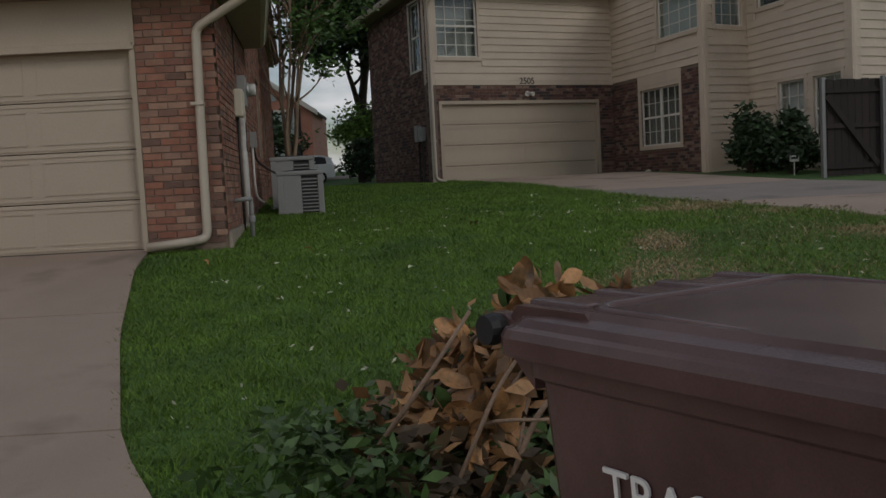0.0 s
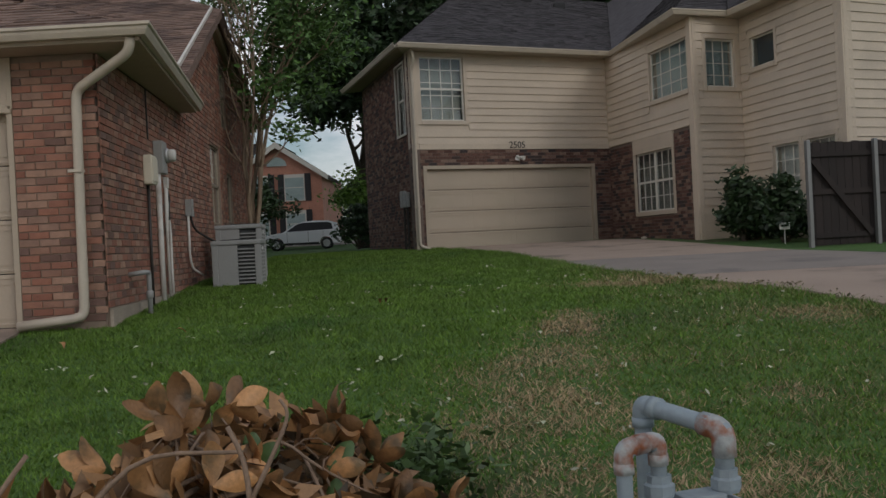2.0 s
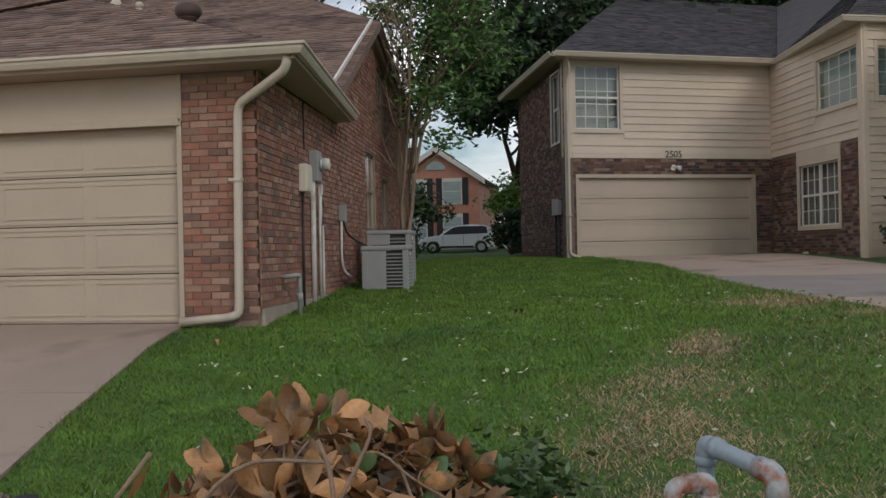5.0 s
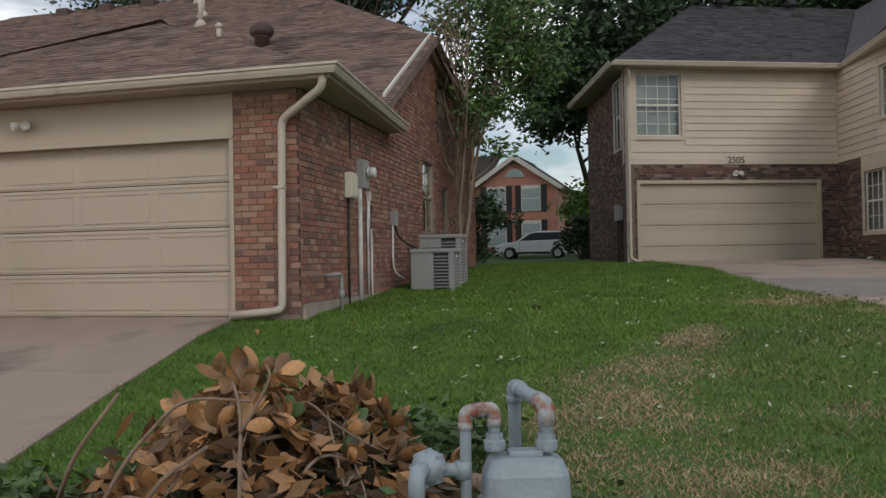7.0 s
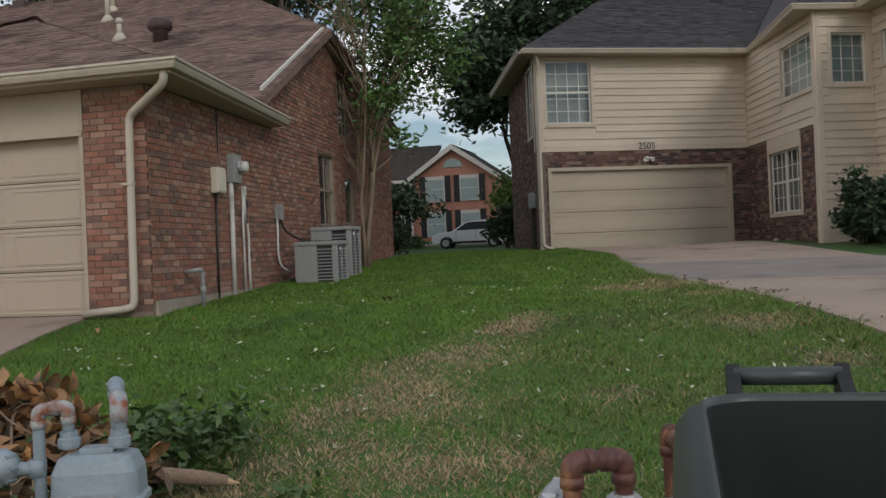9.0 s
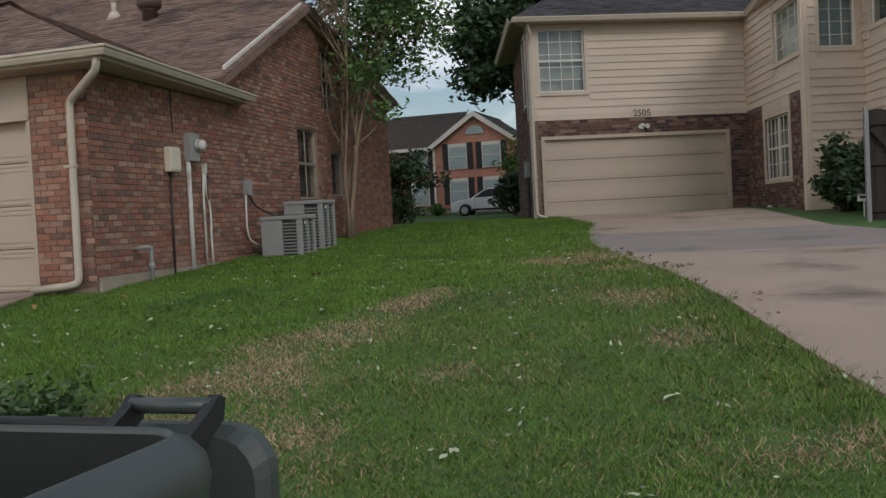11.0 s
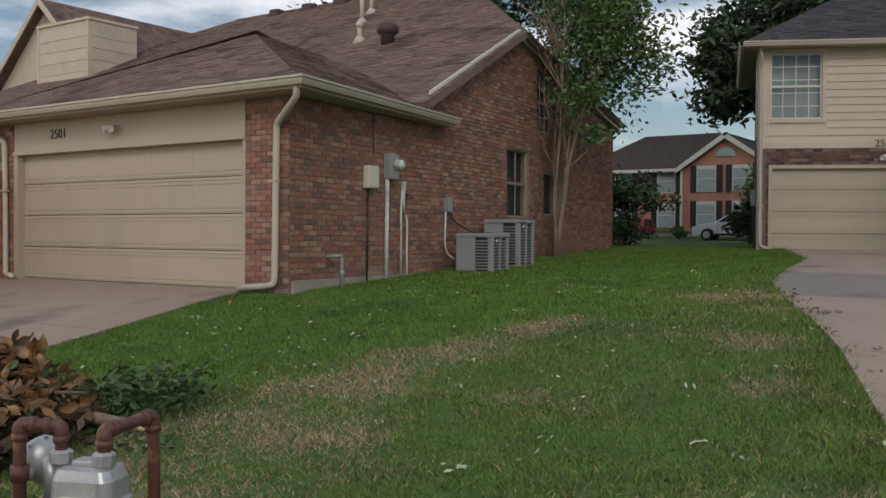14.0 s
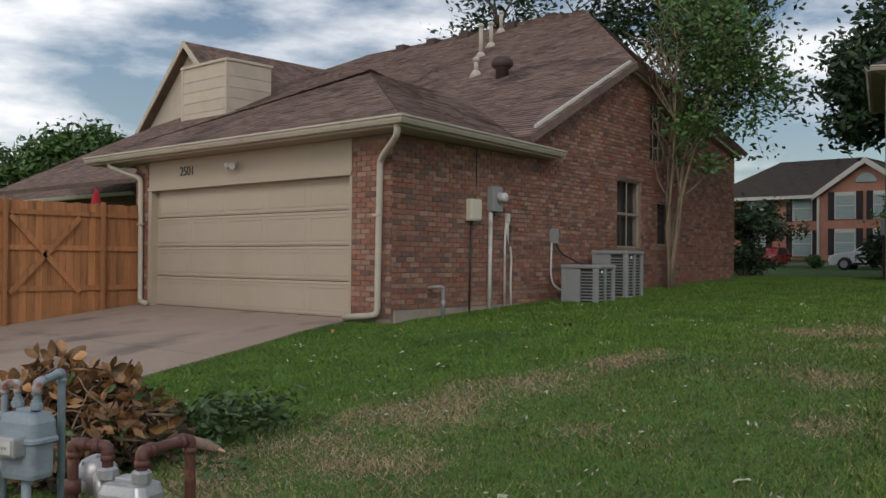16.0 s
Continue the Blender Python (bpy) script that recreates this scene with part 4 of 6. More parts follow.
downspout("downspout", [tuple(PK[0] + Vector((0.3, 0.3, -0.1))), tuple(M2F @ Vector((0.06, -0.25, 5.1))), tuple(M2F @ Vector((0.06, -0.08, 4.9))), tuple(M2F @ Vector((0.06, -0.08, 2.0))), tuple(M2F @ Vector((0.06, -0.08, 0.55))), tuple(M2F @ Vector((0.3, -0.16, 0.47)))], "cream downspout at the corner of the siding house", 0.045)


def on_side(s, out, z):
    return S_M @ Vector((s, -out, z))


def box_on(m, name, mat, w, d, h, parent, label="", bevel=0.012):
    return part(name, one_box(-w / 2, w / 2, -d, 0, 0, h, bevel=bevel, m=m), mat, parent, label)


t = thing("utility_box", "cream plastic utility box on the brick wall with a dark cable", "utility box")
box_on(S_M @ Matrix.Translation((2.0, -0.012, 1.5)), "body", M_BOX, 0.30, 0.11, 0.36, t, bevel=0.02)
box_on(S_M @ Matrix.Translation((2.0, -0.122, 1.53)), "cover", M_BOX, 0.27, 0.01, 0.30, t, bevel=0.004)
part("conduit", tube(bmesh.new(), [on_side(1.97, 0.04, 1.5), on_side(1.95, 0.04, 0.7), on_side(1.93, 0.04, 0.02)], 0.018, 8), M_DARKMETAL, t, smooth=True)
part("cable", tube(bmesh.new(), [on_side(2.13, 0.03, 2.08), on_side(2.12, 0.03, 2.4), on_side(2.12, 0.03, 2.7)], 0.010, 6), M_DARKMETAL, t)
t = thing("electric_meter", "grey electric meter box with round glass meter and white conduit", "electric meter")
box_on(S_M @ Matrix.Translation((2.62, -0.012, 1.68)), "body", M_ACGREY, 0.30, 0.12, 0.42, t)
mm = S_M @ Matrix.Translation((2.68, -0.13, 1.92)) @ Matrix.Rotation(math.pi / 2, 4, "X")
part("meter_ring", lathe(bmesh.new(), [(0.10, 0), (0.10, 0.03), (0.085, 0.035)], 22, mm), M_ALU, t, smooth=True)
part("meter_glass", lathe(bmesh.new(), [(0.082, 0.03), (0.082, 0.10), (0.07, 0.125), (0.02, 0.13)], 22, mm), M_PVC, t, smooth=True)
part("conduit", tube(bmesh.new(), [on_side(2.52, 0.05, 1.69), on_side(2.51, 0.05, 0.9), on_side(2.50, 0.05, 0.02)], 0.036, 12), M_PVC, t, smooth=True)
t = thing("cable_box", "small white cable box with two white conduits on brick", "utility box")
box_on(S_M @ Matrix.Translation((3.06, -0.012, 1.52)), "body", M_PVC, 0.08, 0.06, 0.15, t, bevel=0.006)
part("conduit", tube(bmesh.new(), bent([on_side(3.02, 0.04, 1.52), on_side(2.98, 0.04, 1.2), on_side(2.98, 0.04, 0.06)], 0.2), 0.02, 8), M_PVC, t, smooth=True)
part("conduit", tube(bmesh.new(), bent([on_side(3.09, 0.04, 1.52), on_side(3.05, 0.04, 1.35), on_side(3.20, 0.04, 0.95), on_side(3.17, 0.04, 0.5), on_side(3.19, 0.04, 0.06)], 0.15), 0.02, 8), M_PVC, t, smooth=True)
part("cable", tube(bmesh.new(), bent([on_side(3.10, 0.05, 1.5), on_side(3.16, 0.06, 1.38), on_side(3.08, 0.06, 1.28), on_side(3.13, 0.05, 1.1)], 0.05), 0.012, 6), M_DARKMETAL, t)
t = thing("disconnect_switch", "grey air conditioner disconnect box with conduits on brick", "utility box")
box_on(S_M @ Matrix.Translation((4.62, -0.012, 1.2)), "body", M_ACGREY, 0.17, 0.09, 0.25, t)
box_on(S_M @ Matrix.Translation((4.62, -0.102, 1.19)), "lid", M_ACGREY, 0.18, 0.012, 0.27, t, bevel=0.004)
part("conduit", tube(bmesh.new(), bent([on_side(4.56, 0.05, 1.2), on_side(4.53, 0.05, 0.6), on_side(4.60, 0.07, 0.4), on_side(4.75, 0.2, 0.30)], 0.12), 0.018, 8), M_PVC, t, smooth=True)
part("conduit", tube(bmesh.new(), bent([on_side(4.70, 0.06, 1.2), on_side(4.85, 0.08, 1.0), on_side(5.15, 0.25, 0.85), on_side(5.3, 0.5, 0.72)], 0.15), 0.018, 8), M_DARKMETAL, t, smooth=True)
t = thing("gas_stub_pipe", "grey elbow pipe rising beside the brick wall", "pipe")
pp = [on_side(0.86, 0.0, 0.42), on_side(0.86, 0.16, 0.44), on_side(0.98, 0.20, 0.44), on_side(1.0, 0.2, 0.40), on_side(1.0, 0.2, -0.1)]
part("pipe", tube(bmesh.new(), bent(pp, 0.05), 0.028, 10), M_ACGREY, t, smooth=True)
part("valve", lathe(bmesh.new(), [(0.03, 0), (0.042, 0.01), (0.042, 0.08), (0.03, 0.09)], 12, Matrix.Translation(on_side(1.0, 0.2, 0.14))), M_ACGREY, t, smooth=True)


def ac_unit(m, w, h, label):
    """A condenser: slatted sides between corner posts, a top grille, a base pan."""
    t = thing("air_conditioner", label, "air conditioner", m, group="condensers beside the house")
    part("base_pan", one_box(-0.02, w + 0.02, -0.02, w + 0.02, 0, 0.05, bevel=0.01), M_ACGREY, t)
    part("coil", one_box(0.05, w - 0.05, 0.05, w - 0.05, 0.05, h - 0.08), M_ACDARK, t)
    for x in (0, w - 0.09):
        for y in (0, w - 0.09):
            part("corner_post", one_box(x, x + 0.09, y, y + 0.09, 0.05, h - 0.07, bevel=0.012), M_ACGREY, t)
    part("side_panel", one_box(0.09, w * 0.52, 0.008, 0.05, 0.05, h - 0.07, bevel=0.006), M_ACGREY, t)
    z = 0.10
    while z < h - 0.13:
        for a, b, c, d in ((w * 0.53, w - 0.09, 0.012, 0.045), (w - 0.045, w - 0.012, 0.09, w - 0.09), (0.012, 0.045, 0.09, w - 0.09), (0.09, w - 0.09, w - 0.045, w - 0.012)):
            part("slat", one_box(a, b, c, d, z, z + 0.020), M_ACGREY, t)
        z += 0.055
    part("post_mid", one_box(w - 0.05, w - 0.004, w / 2 - 0.02, w / 2 + 0.02, 0.05, h - 0.07), M_ACGREY, t)
    part("top_panel", one_box(-0.012, w + 0.012, -0.012, w + 0.012, h - 0.07, h, bevel=0.02), M_ACGREY, t)
    bm = bmesh.new()
    for i in range(1, 7):
        r = 0.05 * i * w / 0.8
        tube(bm, [(w / 2 + r * math.cos(a), w / 2 + r * math.sin(a), h + 0.012) for a in [2 * math.pi * j / 20 for j in range(21)]], 0.004, 4)
    part("fan_grille", bm, M_ACDARK, t)
    part("badge", lathe(bmesh.new(), [(0.03, 0), (0.03, 0.006)], 14, Matrix.Translation((w + 0.012, 0.16, h - 0.13)) @ Matrix.Rotation(math.pi / 2, 4, "Y")), M_WHITE, t)
    return t


ACM = Matrix(((D1.y, D1.x, 0, 0), (-D1.x, D1.y, 0, 0), (0, 0, 1, 0), (0, 0, 0, 1)))
ac_unit(Matrix.Translation((0.83, 4.32, land(1, 4.3) - 0.05)) @ ACM, 0.72, 0.74, "grey square air conditioner condenser with dark slatted sides")
ac_unit(Matrix.Translation((0.53, 5.75, land(1, 6) - 0.02)) @ ACM, 0.74, 0.92, "taller grey air conditioner condenser against the wall")


# vents and stacks on the brown roof
def on_main(x, y):
    return Vector((x, y, 3.02 + (y - 3.4) * 0.481))


t = thing("turbine_vent", "brown round roof turbine vent", "roof vent", Matrix.Translation(on_main(-3.85, 8.3)))
part("neck", lathe(bmesh.new(), [(0.16, -0.15), (0.16, 0.18), (0.2, 0.2)], 18), M_PIPEVENT, t, smooth=True)
part("turbine_head", lathe(bmesh.new(), [(0.2, 0.2), (0.27, 0.28), (0.27, 0.40), (0.2, 0.48), (0.06, 0.52)], 18), M_PIPEVENT, t, smooth=True)
for x, y, h in ((-5.3, 9.0, 0.45), (-7.2, 11.4, 0.95), (-7.9, 12.7, 0.75), (-9.4, 15.0, 0.7)):
    t = thing("vent_stack", "pale vent pipe with flashing on the brown roof", "roof vent", Matrix.Translation(on_main(x, y)), group="vent stacks")
    part("flashing", lathe(bmesh.new(), [(0.22, -0.10), (0.12, 0.06), (0.08, 0.12)], 14), M_GUTTER, t, smooth=True)
    part("pipe", lathe(bmesh.new(), [(0.06, 0.0), (0.06, h), (0.05, h)], 12), M_GUTTER, t, smooth=True)
    part("cap", lathe(bmesh.new(), [(0.085, h - 0.1), (0.09, h - 0.02), (0.05, h + 0.02)], 12), M_GUTTER, t, smooth=True)
for x in (-7.6, -9.3, -11.4, -13.0, -14.6):
    t = thing("ridge_vent", "brown low roof vent near the ridge", "roof vent", Matrix.Translation(on_main(x, 15.5)), group="ridge vents")
    part("hood", one_box(-0.22, 0.22, -0.2, 0.2, -0.1, 0.16, bevel=0.05), M_PIPEVENT, t)
    part("base", one_box(-0.28, 0.28, -0.26, 0.26, -0.16, -0.02, bevel=0.01), M_PIPEVENT, t)
for u, b, turbine in ((6.2, 7.1, True), (7.4, 6.7, False), (8.6, 7.0, True), (8.2, 5.9, False)):
    q = at2(O2, u, -b, RE + (b + OV) * (9.09 - RE) / (7.5 + OV))
    t = thing("roof_vent", "black round turbine vent on charcoal shingles" if turbine else "black low box vent on charcoal shingles", "roof vent", Matrix.Translation(q), group="vents on the charcoal roof")
    if turbine:
        part("neck", lathe(bmesh.new(), [(0.15, -0.3), (0.15, 0.1)], 16), M_BLACK, t, smooth=True)
        part("turbine_head", lathe(bmesh.new(), [(0.16, 0.1), (0.21, 0.18), (0.21, 0.3), (0.12, 0.38)], 16), M_BLACK, t, smooth=True)
    else:
        part("hood", one_box(-0.2, 0.2, -0.2, 0.2, -0.15, 0.12, bevel=0.05), M_BLACK, t)
# left wing: gable and sided chimney
wing = thing("house_wing", "cream gabled wing of the brick house behind the garage", "house", kind="structure")
part("wall_gable", prism([(-25.2, 2.5), (-18.6, 2.5), (-18.6, 6.3), (-21.9, 9.25), (-25.2, 6.3)], 11.0, 11.2), M_SIDING, wing)
roof_plane("roof_slope", wing, [(-25.6, 10.6, 5.95), (-25.6, 20, 5.95), (-21.9, 20, 9.4), (-21.9, 10.6, 9.4)], M_ROOF)
roof_plane("roof_slope", wing, [(-18.2, 10.6, 5.95), (-18.2, 20, 5.95), (-21.9, 20, 9.4), (-21.9, 10.6, 9.4)], M_ROOF)
part("rake_board", prism([(-25.6, 5.75), (-25.6, 5.98), (-21.9, 9.43), (-21.9, 9.16)], 10.55, 10.6), M_SIDING, wing)
part("rake_board", prism([(-18.2, 5.75), (-18.2, 5.98), (-21.9, 9.43), (-21.9, 9.16)], 10.55, 10.6), M_SIDING, wing)
t = thing("chimney", "cream lap-sided chimney box above the brown roof", "chimney")
cb = part("chimney_box", one_box(-20.2, -17.3, 9.5, 11.4, 4.0, 7.85), M_SIDING, t)
z = 4.6
while z < 7.6:
    part("siding_board", prism([(-20.15, z), (-17.35, z), (-17.35, z + 0.37), (-20.15, z + 0.37)], 9.475, 9.5), M_SIDING, t)
    part("siding_board", prism([(9.55, z), (11.35, z), (11.35, z + 0.37), (9.55, z + 0.37)], -0.025, 0.0, Matrix.Translation((-17.3, 0, 0)) @ Matrix(((0, -1, 0, 0), (1, 0, 0, 0), (0, 0, 1, 0), (0, 0, 0, 1)))), M_SIDING, t)
    z += 0.39
for x in (-20.2, -17.42):
    part("corner_board", one_box(x, x + 0.12, 9.46, 9.5, 4.0, 7.87), M_SIDING, t)
part("cap", one_box(-20.25, -17.25, 9.44, 11.45, 7.85, 7.95, bevel=0.01), M_SIDING, t)
part("flue_hood", one_box(-19.3, -18.3, 10.0, 11.0, 7.95, 8.15, bevel=0.04), M_PIPEVENT, t)
neigh = thing("low_house", "low brick neighbour house with brown roof behind the fence", "house", kind="structure")
part("wall", one_box(-34, -18.6, 7.0, 12, -0.4, 3.0), M_BRICK2, neigh)
roof_plane("roof_slope", neigh, [(-34, 6.4, 3.05), (-18.0, 6.4, 3.05), (-21, 10, 4.7), (-32, 10, 4.7)], M_ROOF)
roof_plane("roof_slope", neigh, [(-18.0, 6.4, 3.05), (-18.0, 13.0, 3.05), (-21, 10, 4.7)], M_ROOF)
gutter(neigh, [(-34, 6.4, 3.08), (-18.0, 6.4, 3.08)], M_GUTTER)
t = thing("patio_umbrella", "closed red patio umbrella behind the fence", "umbrella", Matrix.Translation((-13.2, 2.6, 0)))
part("pole", lathe(bmesh.new(), [(0.025, land(0, 2.6)), (0.025, 2.75)], 8), M_DARKMETAL, t)
part("canopy", lathe(bmesh.new(), [(0.18, 1.5), (0.21, 1.7), (0.16, 2.2), (0.09, 2.55), (0.02, 2.72)], 12), M_REDCLOTH, t, smooth=True)


# ---- fences ----
def fence(name, label, p, q, top, mat, post_mat, board=0.14, gap=0.006, posts=2.0, face=-1, rails=(0.25, 1.0, 1.65), brace=None):
    """Upright boards on rails between posts, standing on the land."""
    p, q = Vector((*p, 0)), Vector((*q, 0))
    L = (q - p).length
    m, _ = wall_frame(p, q)
    t = thing(name, label, "fence", kind="structure")
    n = int(L / (board + gap)) + 1
    for i in range(n):
        x = i * (board + gap)
        w = m @ Vector((x, 0, 0))
        z0 = land(w.x, w.y) + 0.02
        part("board", one_box(x, min(x + board, L), 0, 0.018, z0, top + 0.01 * math.sin(i * 2.3), m=m), mat, t)
    for r in rails:
        part("rail", one_box(0, L, face * 0.045 if face < 0 else 0.018, 0.0 if face < 0 else 0.063, top - 1.9 + r, top - 1.9 + r + 0.09, m=m), mat, t)
    for i in range(int(L / posts) + 1):
        w = m @ Vector((i * posts, 0, 0))
        a = face * 0.13 if face < 0 else 0.064
        part("post", one_box(i * posts - 0.035, i * posts + 0.035, a, a + 0.085, land(w.x, w.y) - 0.1, top + 0.03, bevel=0.008, m=m), post_mat, t)
    for (x0, z0, x1, z1) in brace or ():
        d = Vector((x1 - x0, z1 - z0))
        mb = m @ Matrix.Translation((x0, 0, z0)) @ Matrix.Rotation(-math.atan2(d.y, d.x), 4, "Y")
        part("brace", one_box(0, d.length, -0.075, -0.046, -0.05, 0.05, m=mb), mat, t)
    return t


fence("cedar_fence", "orange cedar board fence and gate beside the driveway", (-6.35, -8.2), (-6.35, -0.02), 1.88, M_CEDAR, M_CEDAR, face=-1, posts=1.85, brace=((5.65, 0.2, 6.95, 1.6), (5.65, 1.6, 6.95, 0.2)))
bpy.data.objects["cedar_fence"].matrix_world = Matrix.Identity(4)
fence("dark_fence", "dark brown stained board fence with steel posts", (10.5, 6.8), (18.7, 8.2), 2.0, M_DARKWOOD, M_GALV, face=-1, posts=1.25, brace=((0.1, 1.7, 1.15, 0.4),))


# ---- far brick house, cars ----
far = thing("far_brick_house", "orange brick two-storey house with grey roof and black shutters", "house", kind="structure")
FB = 1.15
part("wall_front", prism([(-5.6, FB - 0.3), (-1.6, FB - 0.3), (-1.6, 4.05), (-3.6, 5.35), (-5.6, 4.05)], 33.0, 33.25), M_FARWALL, far)
part("wall_wing", one_box(-11.5, -5.6, 33.6, 33.85, FB - 0.3, 4.0), M_FARWALL, far)
part("wall_side", one_box(-5.6, -5.4, 33.25, 38, FB - 0.3, 4.05), M_FARWALL, far)
part("wall_side", one_box(-1.8, -1.6, 33.25, 40, FB - 0.3, 4.05), M_FARWALL, far)
M_ROOF3 = material("grey_brown_shingles", (0.075, 0.062, 0.052), rough=0.95, vary=0.3, scale=4, fine=40, bump=0.6)
roof_plane("roof_slope", far, [(-11.8, 33.3, 3.95), (-5.3, 33.3, 3.95), (-5.3, 37.5, 6.0), (-9.4, 37.5, 6.0)], M_ROOF3)
roof_plane("roof_slope", far, [(-5.85, 32.8, 3.9), (-5.85, 38, 3.9), (-3.6, 38, 5.45), (-3.6, 32.8, 5.45)], M_ROOF3)
roof_plane("roof_slope", far, [(-1.35, 32.8, 3.9), (-1.35, 38, 3.9), (-3.6, 38, 5.45), (-3.6, 32.8, 5.45)], M_ROOF3)
for a, b in ((-5.9, -3.6), (-1.3, -3.6)):
    part("rake_board", prism([(a, 3.72), (a, 3.95), (b, 5.52), (b, 5.26)], 32.72, 32.8), M_FRAMEW, far)
part("gutter", one_box(-11.8, -5.9, 33.18, 33.3, 3.85, 4.0), M_FRAMEW, far)
part("downspout", one_box(-5.72, -5.62, 32.9, 33.0, FB, 3.9), M_FRAMEW, far)


def far_window(x, y, z, w, h):
    t = part("window", one_box(x, x + w, y - 0.06, y - 0.001, z, z + h), M_FRAMEW, far)
    for a, b in ((z + 0.04, z + h / 2 - 0.02), (z + h / 2 + 0.02, z + h - 0.16)):
        part("pane", one_box(x + 0.05, x + w - 0.05, y - 0.07, y - 0.062, a, b), M_CURTAIN, t)
    for sx in (x - 0.28, x + w + 0.02):
        part("shutter", one_box(sx, sx + 0.26, y - 0.07, y - 0.001, z - 0.02, z + h + 0.02), M_SHUTTER, t)


for zz in (2.85, 1.22):
    for xx in (-4.95, -3.3):
        far_window(xx, 33.0, zz, 0.92, 1.2)
    for xx in (-7.1, -9.3):
        far_window(xx, 33.6, zz, 0.92, 1.15)
lun = prism([(-3.6 + 0.45 * math.cos(math.pi * i / 10), 4.45 + 0.4 * math.sin(math.pi * i / 10)) for i in range(11)], 32.94, 32.999)
part("fan_window", lun, M_CURTAIN, far)
sheet("street", steps(-60, 60, 10), [30.6, 31.2, 31.9], M_CONC2, 0.02, "grey street before the far house", "road")


def car(name, m, paint, label, s=1.0):
    """A small estate car built from a lofted body, glass house, wheels and lamps."""
    t = thing(name, label, "car", m @ Matrix.Scale(s, 4))
    arch = lambda cx: [(cx + 0.40 * math.cos(a), 0.34 + 0.40 * math.sin(a)) for a in [math.pi * i / 8 for i in range(8, -1, -1)]]
    side = [(0.05, 0.30), (0.0, 0.45), (0.02, 0.66), (0.12, 0.80), (0.45, 0.93), (1.20, 1.02), (1.35, 1.06), (2.8, 1.08), (4.25, 1.12), (4.46, 1.05), (4.50, 0.85), (4.48, 0.42), (4.40, 0.32)]
    low = list(reversed([(0.30, 0.28)] + arch(0.85)[0:] + [(1.9, 0.26)] + arch(3.65)))
    bm = bmesh.new()
    outline = [p for p in side] + [(x, max(z, 0.27)) for x, z in low if z > 0.2]
    loops = []
    for y, k in ((0.03, 0.965), (0.10, 1.0), (1.70, 1.0), (1.77, 0.965)):
        loops.append([bm.verts.new((2.25 + (x - 2.25) * (k if z > 0.28 else 1), y, 0.3 + (z - 0.3) * (k if z > 0.6 else 1))) for x, z in outline])
    for r, q in zip(loops, loops[1:]):
        for i in range(len(outline)):
            bm.faces.new((r[i], r[(i + 1) % len(outline)], q[(i + 1) % len(outline)], q[i]))
    bm.faces.new(loops[0][::-1]), bm.faces.new(loops[-1])
    bmesh.ops.recalc_face_normals(bm, faces=bm.faces)
    part("body", bm, paint, t)

    def greenhouse(pts, in0, in1, grow_=0.0):
        """A body that leans in towards its top."""
        b = bmesh.new()
        inset = lambda z: in0 + (in1 - in0) * (z - 1.04) / 0.55 - grow_
        f, g = [b.verts.new((x, inset(z), z)) for x, z in pts], [b.verts.new((x, 1.8 - inset(z), z)) for x, z in pts]
        b.faces.new(f), b.faces.new(g[::-1])
        for i in range(len(pts)):
            b.faces.new((f[i], g[i], g[(i + 1) % len(pts)], f[(i + 1) % len(pts)]))
        bmesh.ops.recalc_face_normals(b, faces=b.faces)
        return b

    # opaque near-black windows stand for glass over an unlit cabin
    part("window_glass", greenhouse([(1.2, 1.0), (1.95, 1.45), (2.35, 1.56), (3.7, 1.54), (4.25, 1.36), (4.42, 1.08)], 0.10, 0.30), M_ROOM, t)
    part("roof_panel", greenhouse([(1.88, 1.44), (2.35, 1.60), (3.0, 1.635), (3.8, 1.60), (4.36, 1.42), (4.22, 1.38), (3.7, 1.53), (2.4, 1.535)], 0.10, 0.30, 0.02), paint, t)
    part("front_pillar", greenhouse([(1.22, 1.02), (1.93, 1.47), (2.03, 1.47), (1.36, 1.02)], 0.10, 0.30, 0.012), paint, t)
    part("rear_pillar", greenhouse([(4.02, 1.06), (3.95, 1.46), (4.27, 1.37), (4.43, 1.06)], 0.10, 0.30, 0.012), paint, t)
    for x in (2.62, 3.42):
        part("pillar", greenhouse([(x, 1.06), (x, 1.53), (x + 0.06, 1.53), (x + 0.06, 1.06)], 0.10, 0.30, 0.008), M_BLACK, t)
    for y in (0.022, 1.765):
        for x in (1.45, 2.62, 3.45):
            part("door_seam", one_box(x, x + 0.018, y, y + 0.013, 0.45, 1.04), M_DARKMETAL, t)
        part("sill_trim", one_box(1.3, 3.2, y, y + 0.013, 0.30, 0.42), M_BLACK, t)
    for x in (0.85, 3.65):
        for y in (0.0, 1.62):
            w = part("wheel", lathe(bmesh.new(), [(0.2, -0.01), (0.31, 0.0), (0.34, 0.03), (0.34, 0.15), (0.31, 0.18)], 20, Matrix.Translation((x, y + 0.18 if y < 1 else y + 0.19, 0.34)) @ Matrix.Rotation(math.pi / 2, 4, "X")), M_TYRE, t, smooth=True)
            part("rim", lathe(bmesh.new(), [(0.03, 0), (0.19, 0.01), (0.21, 0.02)], 14, Matrix.Translation((x, -0.002 if y < 1 else 1.812, 0.34)) @ Matrix.Rotation(math.pi / 2 if y < 1 else -math.pi / 2, 4, "X")), M_ALU, w)
    for y in (0.12, 1.35):
        part("headlight", one_box(-0.02, 0.2, y, y + 0.34, 0.70, 0.82, bevel=0.03), M_ALU, t)
        part("tail_light", one_box(4.42, 4.53, y, y + 0.28, 0.85, 1.02, bevel=0.02), M_CARRED, t)
